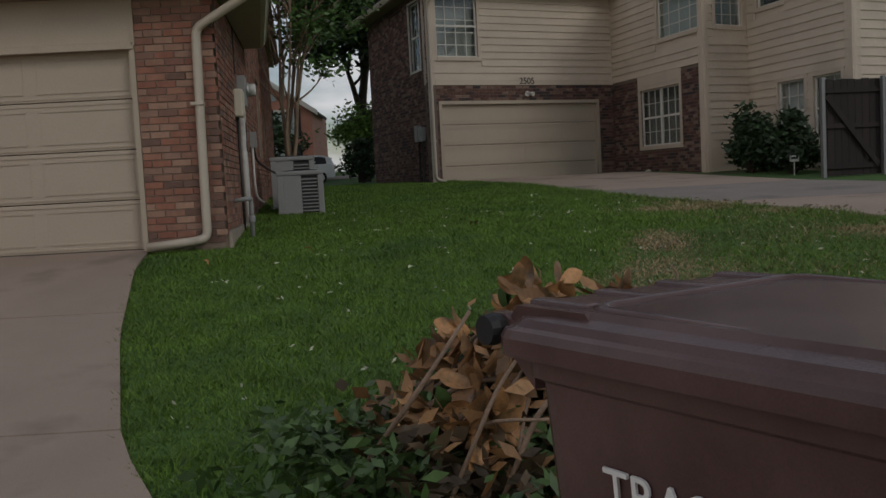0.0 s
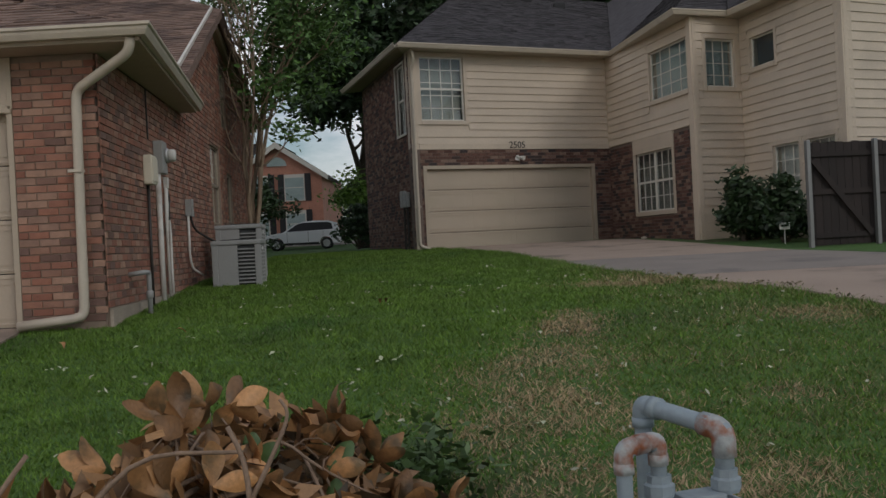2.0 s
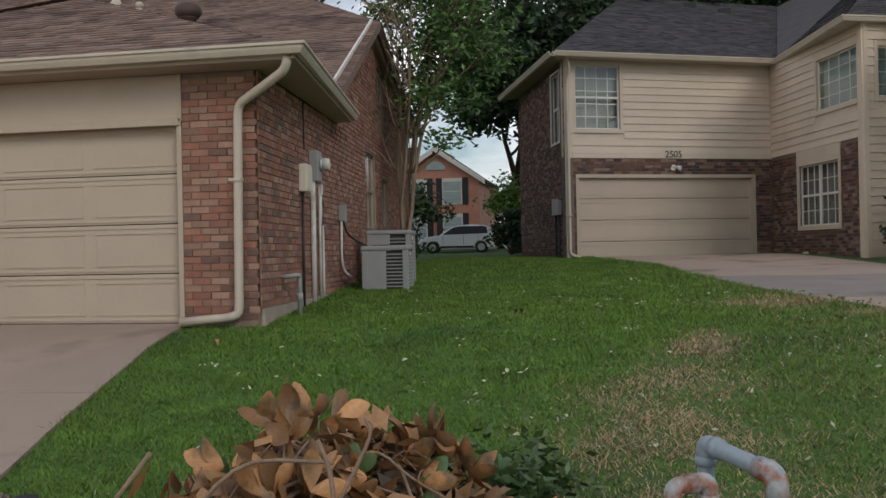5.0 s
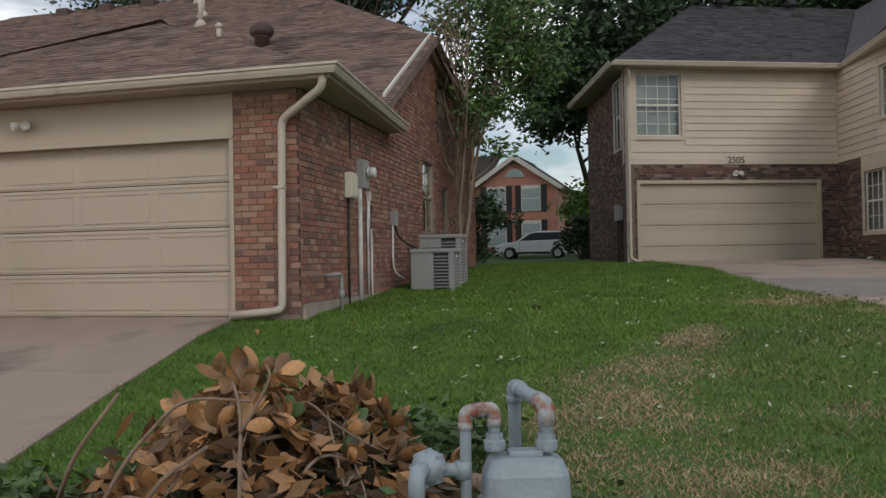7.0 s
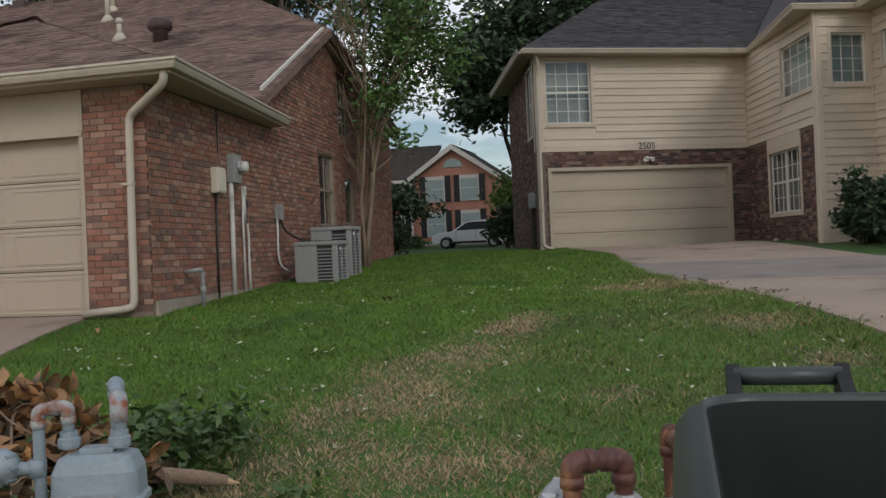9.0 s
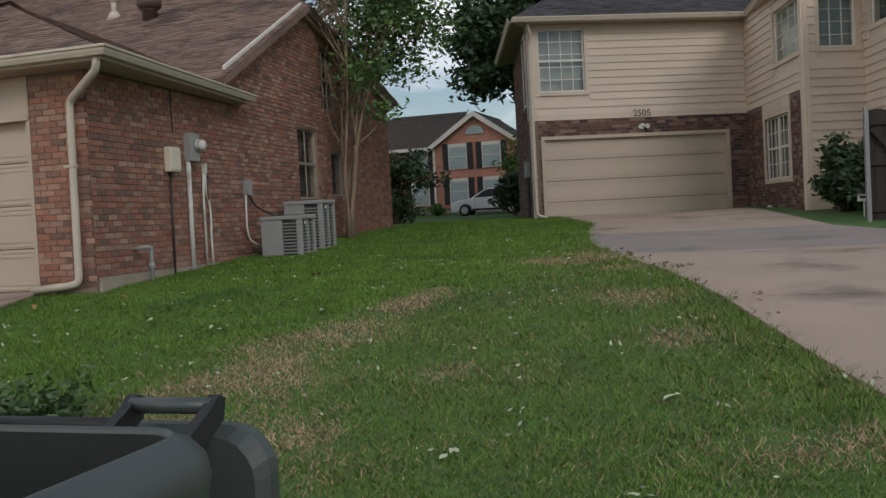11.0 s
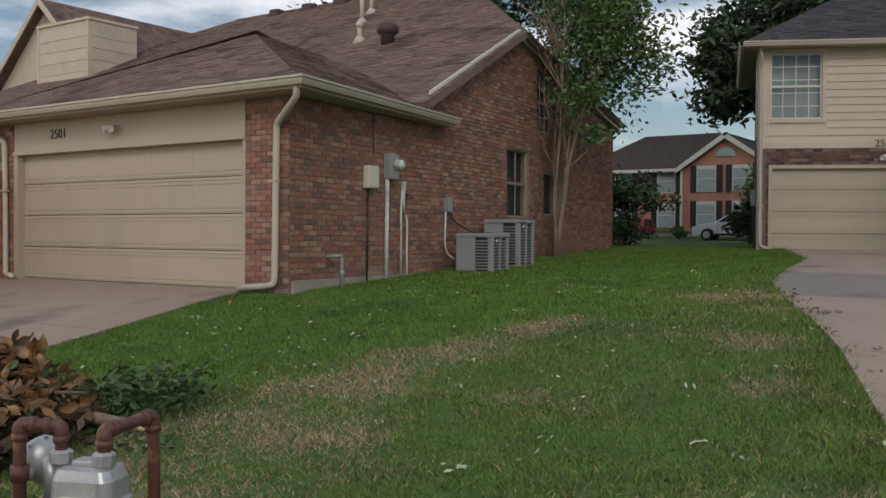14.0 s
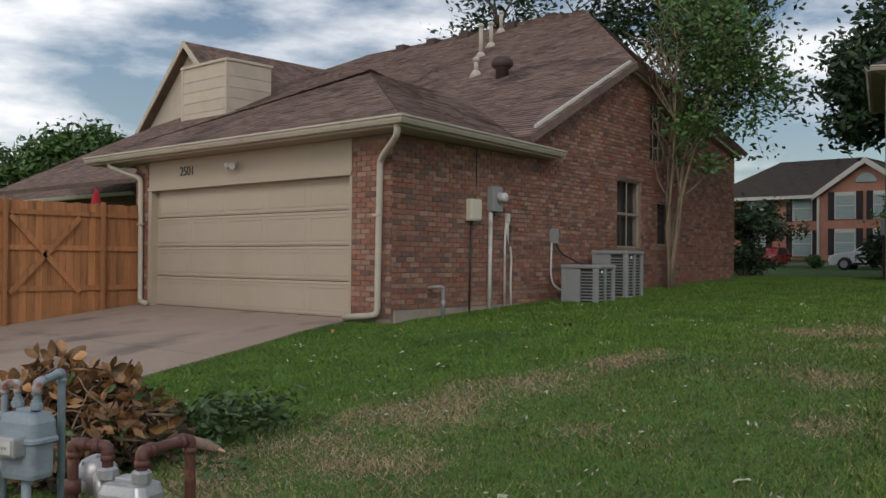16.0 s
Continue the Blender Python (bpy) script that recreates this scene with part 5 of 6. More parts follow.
    part("bumper", one_box(-0.03, 0.12, 0.1, 1.7, 0.35, 0.52, bevel=0.03), M_BLACK, t)
    return t


car("white_car", Matrix.Translation((-3.52, 28.4, 0.62)) @ Matrix.Rotation(radians(6), 4, "Z"), M_CARWHITE, "white estate car parked on the grass verge", 0.72)
car("red_car", Matrix.Translation((-6.3, 29.6, 0.70)) @ Matrix.Rotation(radians(95), 4, "Z"), M_CARRED, "dark red car parked before the far house", 0.55)


# ---- trees and shrubs ----
def leaf_cloud(name, parent, tips, per_tip, spread, size, mat, seed, flat=0.6, droop=0.0):
    """Many small leaves round the tips of the twigs, joined into one mesh."""
    rs = np.random.RandomState(seed)
    tips = np.array([tuple(t) for t in tips])
    n = len(tips) * per_tip
    c = np.repeat(tips, per_tip, 0) + rs.normal(0, 1, (n, 3)) * np.array([spread, spread, spread * flat])
    a = rs.normal(0, 1, (n, 3))
    a[:, 2] = a[:, 2] * 0.6 - droop
    a /= np.linalg.norm(a, axis=1)[:, None]
    b = np.cross(a, rs.normal(0, 1, (n, 3)))
    b /= np.linalg.norm(b, axis=1)[:, None]
    s = size * rs.uniform(0.6, 1.3, (n, 1))
    co = np.stack([c - a * s, c + b * s * 0.42, c + a * s, c - b * s * 0.42], 1).reshape(-1, 3)
    me = bpy.data.meshes.new(name)
    me.vertices.add(len(co))
    me.vertices.foreach_set("co", co.ravel())
    me.loops.add(4 * n)
    me.loops.foreach_set("vertex_index", np.arange(4 * n))
    me.polygons.add(n)
    me.polygons.foreach_set("loop_start", np.arange(n) * 4)
    me.update()
    me.materials.append(mat)
    o = new(name, me)
    if parent is not None:
        o.parent = parent
    return o


def grow(bm, rnd, p, d, length, r, level, tips, split=3, wander=0.25, lift=0.15, shrink=1.0):
    pts, q, dd = [p], p.copy(), d.copy()
    n = 4
    for i in range(n):
        dd = (dd + Vector((rnd.gauss(0, wander), rnd.gauss(0, wander), rnd.gauss(lift, wander * 0.6))) * 0.5).normalized()
        q = q + dd * length / n
        pts.append(q)
    tube(bm, pts, [r * (1 - 0.55 * i / n) for i in range(n + 1)], 6 if r < 0.05 else 8)
    if level == 0:
        tips += [pts[-1], pts[-2], pts[2]]
        return
    for i in range(split):
        at_ = pts[-1] if i == 0 else pts[rnd.choice((2, 3, 4))]
        nd = (dd + Vector((rnd.gauss(0, 0.75), rnd.gauss(0, 0.75), rnd.gauss(0.1, 0.4)))).normalized()
        grow(bm, rnd, at_, nd, length * rnd.uniform(0.55, 0.8) * shrink, r * 0.5, level - 1, tips, split, wander, lift)


def tree(label, base, stems, length, r, levels, split, per_tip, spread, size, leaf, bark, seed, lean=0.25, lift=0.15, flat=0.6, shrink=1.0, crown=None):
    rnd = random.Random(seed)
    t = thing("tree", label, "tree", Matrix.Identity(4))
    tips = []
    for i in range(stems):
        bm = bmesh.new()
        a = 2 * math.pi * (i + 0.3) / stems
        d = Vector((lean * math.cos(a), lean * math.sin(a), 1)).normalized()
        p = Vector(base) + Vector((0.07 * math.cos(a), 0.07 * math.sin(a), -0.15)) * (stems > 1)
        grow(bm, rnd, p, d, length, r, levels, tips, split, 0.16, lift, shrink)
        part("trunk", bm, bark, t, smooth=True)
    for cx, cy, cz, rx, rz, n in crown or ():
        for i in range(n):
            v = Vector((rnd.gauss(0, 1), rnd.gauss(0, 1), rnd.gauss(0, 1))).normalized() * rnd.uniform(0.35, 1.0) ** 0.6
            k = 1 + 0.35 * noise.noise(v * 2.1 + Vector((seed, 0, 0)))
            tips.append(Vector((cx + v.x * rx * k, cy + v.y * rx * k, cz + v.z * rz * k)))
    leaf_cloud("crown", t, tips, per_tip, spread, size, leaf, seed, flat)
    return t


def crape_myrtle(label, base):
    """A bundle of smooth upright stems that part above head height into twigs, under a loose oval crown."""
    rnd = random.Random(12)
    t = thing("tree", label, "tree", Matrix.Identity(4))
    tips, b = [], Vector(base)
    for i in range(6):
        a = 2 * math.pi * i / 6 + 0.4
        out = Vector((math.cos(a), math.sin(a), 0))
        drift = Vector((0.32, 0.32, 0)) + out * rnd.uniform(0.25, 0.6)
        pts = [b + out * 0.07 + Vector((0, 0, -0.12))]
        for h, f in ((0.6, 0.02), (1.3, 0.08), (2.0, 0.2), (2.8, 0.45), (3.6, 0.78), (4.4, 1.05), (5.2, 1.3)):
            pts.append(b + out * 0.07 + drift * f + Vector((rnd.gauss(0, 0.03), rnd.gauss(0, 0.03), h * rnd.uniform(0.97, 1.03))))
        bm = bmesh.new()
        r = rnd.uniform(0.042, 0.062)
        tube(bm, pts, [r * (1 - 0.105 * n) for n in range(len(pts))], 8)
        for q, n in ((pts[3], 1), (pts[4], 2), (pts[5], 3), (pts[6], 3), (pts[7], 2)):
            for _ in range(n):
                d = (out * rnd.uniform(0.2, 1.0) + Vector((rnd.gauss(0, 0.5), rnd.gauss(0, 0.5), rnd.uniform(0.5, 1.2)))).normalized()
                grow(bm, rnd, q, d, rnd.uniform(0.7, 1.15), r * 0.4, 1, tips, 3, 0.2, 0.25)
        part("trunk", bm, M_BARK, t, smooth=True)
    for cx, cy, cz, rx, rz, n in ((0.70, 1.1, 5.3, 1.15, 1.25, 105), (0.9, 1.2, 4.0, 0.75, 0.45, 18), (0.45, 0.9, 6.4, 0.85, 0.8, 45), (1.3, 1.5, 4.8, 0.8, 0.6, 34)):
        for _ in range(n):
            v = Vector((rnd.gauss(0, 1), rnd.gauss(0, 1), rnd.gauss(0, 1))).normalized() * rnd.uniform(0.3, 1.0) ** 0.6
            k_ = 1 + 0.5 * noise.noise(v * 2.3)
            tips.append(b + Vector((cx + v.x * rx * k_, cy + v.y * rx * k_, cz - b.z + v.z * rz * k_)))
    tips = [q for q in tips if q.z > 2.9 and (q - b).dot(Vector((0.83, 0.56, 0))) > (rnd.uniform(0.0, 0.35) if q.z < 5.6 else rnd.uniform(-0.5, 0.2))]
    leaf_cloud("crown", t, tips, 17, 0.20, 0.075, M_LEAF, 12, 0.6)
    return t


crape_myrtle("crape myrtle with several pale bare trunks and leafy crown", (0.45, 8.9, land(0, 8.9)))
tree("tall dark green tree behind the houses", (1.2, 23.0, 0.6), 1, 5.0, 0.24, 3, 4, 32, 0.34, 0.15, M_LEAF2, M_BARK2, 3, lift=0.4, shrink=0.6, crown=[(2.3, 22.4, 8.9, 2.4, 3.0, 210), (0.4, 21.2, 6.9, 1.35, 1.3, 85), (0.2, 21.0, 5.2, 0.85, 0.6, 38), (1.0, 21.6, 6.2, 1.2, 1.0, 60)])
tree("tall dark green tree behind the charcoal roof", (4.6, 29.0, 1.1), 1, 7.4, 0.28, 3, 4, 34, 0.6, 0.18, M_LEAF2, M_BARK2, 5, lift=0.2, crown=[(5.4, 29.0, 10.6, 3.8, 3.0, 260)])
tree("broad green tree behind the charcoal roof", (11.5, 33.0, 1.1), 1, 8.0, 0.28, 4, 4, 30, 0.8, 0.2, M_LEAF2, M_BARK2, 6, lift=0.18, crown=[(12.0, 33.5, 12.0, 4.5, 3.2, 260)])
tree("tall dark tree rising over the brown roof", (-11.0, 27.0, 1.0), 1, 9.0, 0.3, 4, 4, 18, 0.8, 0.22, M_LEAF2, M_BARK2, 8, lift=0.2)
tree("green tree seen above the brown ridge", (-21.0, 30.0, 1.1), 1, 8.4, 0.3, 4, 4, 16, 0.8, 0.2, M_LEAF2, M_BARK2, 9, lift=0.12)
tree("dense green tree behind the fence", (-31.0, 9.0, 0.2), 1, 2.7, 0.25, 4, 4, 26, 0.5, 0.18, M_LEAF, M_BARK2, 14, lift=0.05)
tree("small purple-leaved tree beside the brick house", (-1.6, 17.4, 0.6), 3, 0.95, 0.04, 3, 3, 12, 0.16, 0.09, M_LEAF2, M_BARK, 15, lean=0.3)
tree("bright green young tree before the far house", (1.35, 24.4, 0.85), 3, 1.1, 0.05, 3, 3, 22, 0.3, 0.1, M_LEAF3, M_BARK, 16, lean=0.35)


def shrub(label, base, rx, rz, n, size, leaf, seed, group=""):
    rnd = random.Random(seed)
    t = thing("shrub", label, "shrub", group=group)
    bm, tips = bmesh.new(), []
    for i in range(22):
        a, e = rnd.uniform(0, 2 * math.pi), rnd.uniform(0.25, 1.45)
        d = Vector((math.cos(a) * math.cos(e) * rx, math.sin(a) * math.cos(e) * rx, math.sin(e) * rz)) * rnd.uniform(0.75, 1.05)
        b = Vector(base)
        pts = [b + Vector((0, 0, -0.05)), b + d * 0.5 + Vector((0, 0, 0.1 * rz)), b + d]
        tube(bm, pts, [0.015, 0.01, 0.004], 5)
        tips += [b + d * k + Vector((0, 0, 0.08)) for k in (0.55, 0.8, 1.0)]
    part("stem", bm, M_BARK2, t)
    leaf_cloud("leaves", t, tips, n, 0.16 * rx, size, leaf, seed, 0.7)
    return t


shrub("rounded dark green shrub at the end of the lawn", (-1.55, 16.7, land(0, 16.7)), 0.85, 0.85, 60, 0.06, M_LEAF2, 21)
shrub("dark shrub beside the siding house", (1.3, 20.4, land(0, 20)), 0.7, 1.3, 40, 0.08, M_LEAF2, 22)
for i, (x, y, h) in enumerate(((10.4, 10.2, 1.3), (10.8, 8.9, 1.15), (10.75, 10.4, 0.9))):
    shrub("dark green long-leaved shrub before cream siding", (x, y, land(x, y) - 0.02), 0.6, h, 40, 0.085, M_LEAF2, 30 + i, "shrubs by the drive")
shrub("low shrub by the far kerb", (-4.6, 29.8, land(0, 29.8)), 0.4, 0.45, 30, 0.05, M_LEAF, 41)
t = thing("yard_sign", "small white yard sign on a stake", "sign", Matrix.Translation((10.6, 8.3, land(0, 8.3))) @ Matrix.Scale(0.72, 4))
part("stake", lathe(bmesh.new(), [(0.018, -0.1), (0.018, 0.42)], 8), M_PVC, t)
part("board", one_box(-0.16, 0.16, -0.02, 0.0, 0.38, 0.56, bevel=0.004, m=Matrix.Rotation(radians(20), 4, "Z")), M_WHITE, t)
part("print", one_box(-0.12, 0.12, -0.025, -0.021, 0.46, 0.51, m=Matrix.Rotation(radians(20), 4, "Z")), M_SHUTTER, t)
t = thing("wall_vent", "pale round dryer vent low on dark brick", "vent", wall_frame((I2.x, I2.y), (A2.x, A2.y))[0] @ Matrix.Translation((2.0, -0.012, 0.42)))
part("hood", lathe(bmesh.new(), [(0.1, 0), (0.1, 0.08), (0.06, 0.12)], 14, Matrix.Rotation(radians(100), 4, "X")), M_GUTTER, t, smooth=True)
LM2 = wall_frame((L2.x, L2.y), (O2.x, O2.y))[0]
LL2 = (O2 - L2).length
t = thing("electric_meter", "grey electric meter box with pipes on dark brick", "electric meter")
for dx, h in ((-0.85, 0.42), (-0.5, 0.36)):
    box_on(LM2 @ Matrix.Translation((LL2 + dx, -0.014, 1.55)), "body", M_ACGREY, 0.28, 0.12, h, t)
    part("conduit", tube(bmesh.new(), [LM2 @ Vector((LL2 + dx, -0.06, 1.55)), LM2 @ Vector((LL2 + dx, -0.06, 0.4))], 0.03, 8), M_DARKMETAL, t)


# ---- bins ----
def rounded_loop(w, d, r, z, n=5):
    out = []
    for cx, cy, a0 in ((w - r, r, -90), (w - r, d - r, 0), (r, d - r, 90), (r, r, 180)):
        for i in range(n + 1):
            a = radians(a0 + 90 * i / n)
            out.append((cx + r * math.cos(a), cy + r * math.sin(a), z))
    return out


def loft(bm, loops, close_low=True, close_top=True):
    rings = [[bm.verts.new(p) for p in l] for l in loops]
    k = len(rings[0])
    for r, s in zip(rings, rings[1:]):
        for j in range(k):
            bm.faces.new((r[j], r[(j + 1) % k], s[(j + 1) % k], s[j]))
    if close_low:
        bm.faces.new(rings[0][::-1])
    if close_top:
        bm.faces.new(rings[-1])
    bmesh.ops.recalc_face_normals(bm, faces=bm.faces)
    return bm


def scaled(loop, cx, cy, k, z=None, dx=0, dy=0):
    return [(cx + (x - cx) * k + dx, cy + (y - cy) * k + dy, zz if z is None else z) for x, y, zz in loop]


def wheel(parent, x, y, r, w):
    o = part("wheel", lathe(bmesh.new(), [(r * 0.55, 0), (r * 0.9, 0), (r, 0.015), (r, w - 0.015), (r * 0.9, w), (r * 0.55, w)], 22, Matrix.Translation((x, y, r)) @ Matrix.Rotation(math.pi / 2, 4, "Y")), M_BLACK, parent, smooth=True)
    part("hub", lathe(bmesh.new(), [(0.02, -0.01), (r * 0.5, 0.0), (r * 0.56, w * 0.5), (r * 0.5, w), (0.02, w + 0.01)], 16, Matrix.Translation((x, y, r)) @ Matrix.Rotation(math.pi / 2, 4, "Y")), M_BLACK, o)


def wheelie_bin(name, m, mat, w, d, h, label, lid_open):
    """A wheeled bin: tapered hollow body, rim, hinge bar with lugs, moulded lid, wheels. y = d is the hinge side."""
    t = thing(name, label, "bin", m)
    L = rounded_loop(w, d, 0.07, 0)
    cx, cy = w / 2, d / 2
    bm = bmesh.new()
    loops = [scaled(L, cx, cy, 0.74, 0.03, dy=0.04), scaled(L, cx, cy, 0.78, 0.10, dy=0.04), scaled(L, cx, cy, 0.95, h - 0.14), scaled(L, cx, cy, 0.96, h - 0.10), scaled(L, cx, cy, 1.0, h - 0.09), scaled(L, cx, cy, 1.005, h - 0.04), scaled(L, cx, cy, 0.985, h - 0.035), scaled(L, cx, cy, 0.975, h), scaled(L, cx, cy, 0.945, h), scaled(L, cx, cy, 0.93, h - 0.06), scaled(L, cx, cy, 0.72, 0.08, dy=0.04)]
    part("body", loft(bm, loops), mat, t)
    part("hinge_bar", tube(bmesh.new(), [(0.02, d + 0.075, h - 0.01), (w - 0.02, d + 0.075, h - 0.01)], 0.017, 12), mat, t, smooth=True)
    for x in (0.02, w * 0.36, w * 0.64, w - 0.06):
        part("hinge_lug", prism([(d - 0.03, h - 0.12), (d + 0.07, h - 0.035), (d + 0.105, h - 0.02), (d + 0.10, h + 0.02), (d + 0.06, h + 0.02), (d - 0.03, h - 0.03)], 0, 0.035, Matrix.Translation((x + 0.035, 0, 0)) @ Matrix(((0, -1, 0, 0), (1, 0, 0, 0), (0, 0, 1, 0), (0, 0, 0, 1)))), mat, t)
    for x in (0.0, w):
        part("bar_cap", lathe(bmesh.new(), [(0.03, -0.02), (0.033, 0), (0.03, 0.02)], 14, Matrix.Translation((x, d + 0.075, h - 0.01)) @ Matrix.Rotation(math.pi / 2, 4, "Y")), M_BLACK, t)
    for x in (-0.01, w - 0.05):
        wheel(t, x, d - 0.02, 0.14, 0.06)
    part("axle", tube(bmesh.new(), [(0, d - 0.02, 0.14), (w, d - 0.02, 0.14)], 0.012, 8), M_DARKMETAL, t)
    # lid, built closed about its hinge
    lid_m = Matrix.Translation((0, d + 0.06, h + 0.005)) @ (Matrix.Rotation(radians(97), 4, "X") if lid_open else Matrix.Identity(4))
    e = rounded_loop(w + 0.06, d + 0.10, 0.08, 0)
    e = [(x - 0.03, y - d - 0.10, z) for x, y, z in e]
    ex_, ey_ = w / 2, -(d + 0.10) / 2
    bm = bmesh.new()
    loft(bm, [scaled(e, ex_, ey_, 0.965, -0.05), scaled(e, ex_, ey_, 1.0, -0.055), scaled(e, ex_, ey_, 1.0, -0.02), scaled(e, ex_, ey_, 0.985, -0.004), scaled(e, ex_, ey_, 0.955, 0.002), scaled(e, ex_, ey_, 0.93, 0.016), scaled(e, ex_, ey_, 0.84, 0.024, dy=-0.03), scaled(e, ex_, ey_, 0.81, 0.036, dy=-0.03), scaled(e, ex_, ey_, 0.60, 0.037, dy=-0.03), scaled(e, ex_, ey_, 0.3, 0.038, dy=-0.03)])
    lid = part("lid", bm, mat, t)
    lid.matrix_basis = lid_m
    part("hinge_panel", prism([(-0.26, 0.0), (-0.23, 0.034), (-0.03, 0.034), (0.0, 0.0)], 0.03, w - 0.03, Matrix(((0, 1, 0, 0), (1, 0, 0, 0), (0, 0, 1, 0), (0, 0, 0, 1)))), mat, lid)
    for x in (0.07, 0.24, 0.42, w - 0.13):
        part("lid_rib", one_box(x, x + 0.05, -0.19, -0.015, 0.0, 0.042, bevel=0.012), mat, lid)
    part("lid_ridge", tube(bmesh.new(), bent([(0.07, -d + 0.02, 0.012), (0.07, -0.20, 0.03), (w - 0.07, -0.20, 0.03), (w - 0.07, -d + 0.02, 0.012)], 0.06), 0.016, 8), mat, lid, smooth=True)
    return t, lid


BA = math.atan2(0.40, 0.65)
BX = Vector((math.cos(BA), math.sin(BA), 0))
BY = Vector((-math.sin(BA), math.cos(BA), 0))
BW, BD, BH = 0.74, 0.92, 1.09
b0 = Vector((3.15, -8.76, 0)) - BY * (BD + 0.075) + BX * 0.0
bin_m = Matrix.Translation((b0.x, b0.y, -0.83)) @ Matrix.Rotation(BA, 4, "Z")
brown_bin, brown_lid = wheelie_bin("trash_bin", bin_m, M_BIN, BW, BD, BH, "brown plastic wheeled trash bin, closed, with white lettering", False)
letters("TRASH", 0.092, 0.0006, M_WHITE, "lettering", brown_lid, Matrix.Translation((0.29, -0.80, 0.0384)), "white printed word TRASH")
for i, (txt, sz) in enumerate((("NO HOT ASHES, PAINT, OIL,", 0.021), ("CHEMICALS OR SOLVENT", 0.021), ("CLOSE LID BEFORE MOVING", 0.021))):
    letters(txt, sz, 0.0006, M_WHITE, "lettering", brown_lid, Matrix.Translation((0.34, -0.832 - 0.023 * i, 0.0395)), "white printed warning")
bm = bmesh.new()
for a in ((0.17, 0.51, -0.899, -0.895), (0.17, 0.51, -0.813, -0.809), (0.17, 0.174, -0.895, -0.813), (0.506, 0.51, -0.895, -0.813)):
    box(bm, a[0], a[1], a[2], a[3], 0.036, 0.0402)
part("label_frame", bm, M_WHITE, brown_lid)
letters("TRASH", 0.105, 0.003, M_WHITE, "lettering", brown_bin, Matrix.Translation((0.024, 0.545, 0.79)) @ Matrix.Rotation(-math.pi / 2, 4, "Z") @ Matrix.Rotation(radians(94.2), 4, "X"), "white printed word TRASH on the side")


def open_bin(m, w, d, h):
    """A wheeled bin standing open: broad sloping rim, deep inside, twin bar handles and a lid hanging behind."""
    t = thing("recycling_bin", "dark green plastic wheeled bin standing open with its lid hanging back", "bin", m)
    L = rounded_loop(w, d, 0.085, 0, 8)
    cx, cy = w / 2, d / 2

    def ring(inset, z, dy=0.0):
        return [(cx + (x - cx) * (1 - 2 * inset / w), cy + (y - cy) * (1 - 2 * inset / d) + dy, z) for x, y, _ in L]
    part("body", loft(bmesh.new(), [ring(0.10, 0.02), ring(0.085, 0.08), ring(0.045, h - 0.16), ring(0.028, h - 0.15), ring(0.004, h - 0.10), ring(0.0, h - 0.06), ring(0.004, h - 0.03), ring(0.020, h - 0.006), ring(0.034, h), ring(0.038, h + 0.006), ring(0.042, h + 0.006), ring(0.044, h - 0.004)], close_top=False), M_BING, t, smooth=True)
    # inner wall in the darkened copy, painting the shade of the deep bin
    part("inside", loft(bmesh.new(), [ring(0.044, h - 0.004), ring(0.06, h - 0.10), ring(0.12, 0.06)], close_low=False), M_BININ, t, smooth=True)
    flip = Matrix(((0, 1, 0, 0), (1, 0, 0, 0), (0, 0, 1, 0), (0, 0, 0, 1)))
    for x0, x1 in ((0.09, 0.245), (w - 0.245, w - 0.09)):
        for x in (x0, x1):
            part("handle_bracket", prism([(d - 0.01, h - 0.10), (d + 0.05, h - 0.05), (d + 0.115, h - 0.015), (d + 0.125, h + 0.018), (d + 0.105, h + 0.028), (d + 0.075, h + 0.008), (d - 0.01, h - 0.03)], x - 0.010, x + 0.010, flip), M_BLACK, t)
        part("handle", tube(bmesh.new(), [(x0, d + 0.10, h + 0.010), (x1, d + 0.10, h + 0.010)], 0.014, 12), M_BING, t, smooth=True)
    e = rounded_loop(w - 0.02, d, 0.08, 0)
    lid = part("lid", loft(bmesh.new(), [scaled(e, cx, cy, 0.97, 0.0), scaled(e, cx, cy, 1.0, 0.005), scaled(e, cx, cy, 1.0, 0.035), scaled(e, cx, cy, 0.95, 0.05), scaled(e, cx, cy, 0.6, 0.06)]), M_BING, t)
    lid.matrix_basis = Matrix.Translation((0.01, d + 0.145, h - 0.03 - d)) @ Matrix.Rotation(radians(88), 4, "X")
    part("hinge_bar", tube(bmesh.new(), [(0.30, d + 0.12, h - 0.03), (w - 0.30, d + 0.12, h - 0.03)], 0.014, 10), M_BLACK, t, smooth=True)
    for x in (-0.01, w - 0.05):
        wheel(t, x, d - 0.02, 0.14, 0.06)
    part("axle", tube(bmesh.new(), [(0, d - 0.02, 0.14), (w, d - 0.02, 0.14)], 0.012, 8), M_DARKMETAL, t)
    return t


open_bin(Matrix.Translation((7.165, -9.48, -0.83)) @ Matrix.Rotation(radians(1), 4, "Z"), 0.88, 0.74, 1.165)


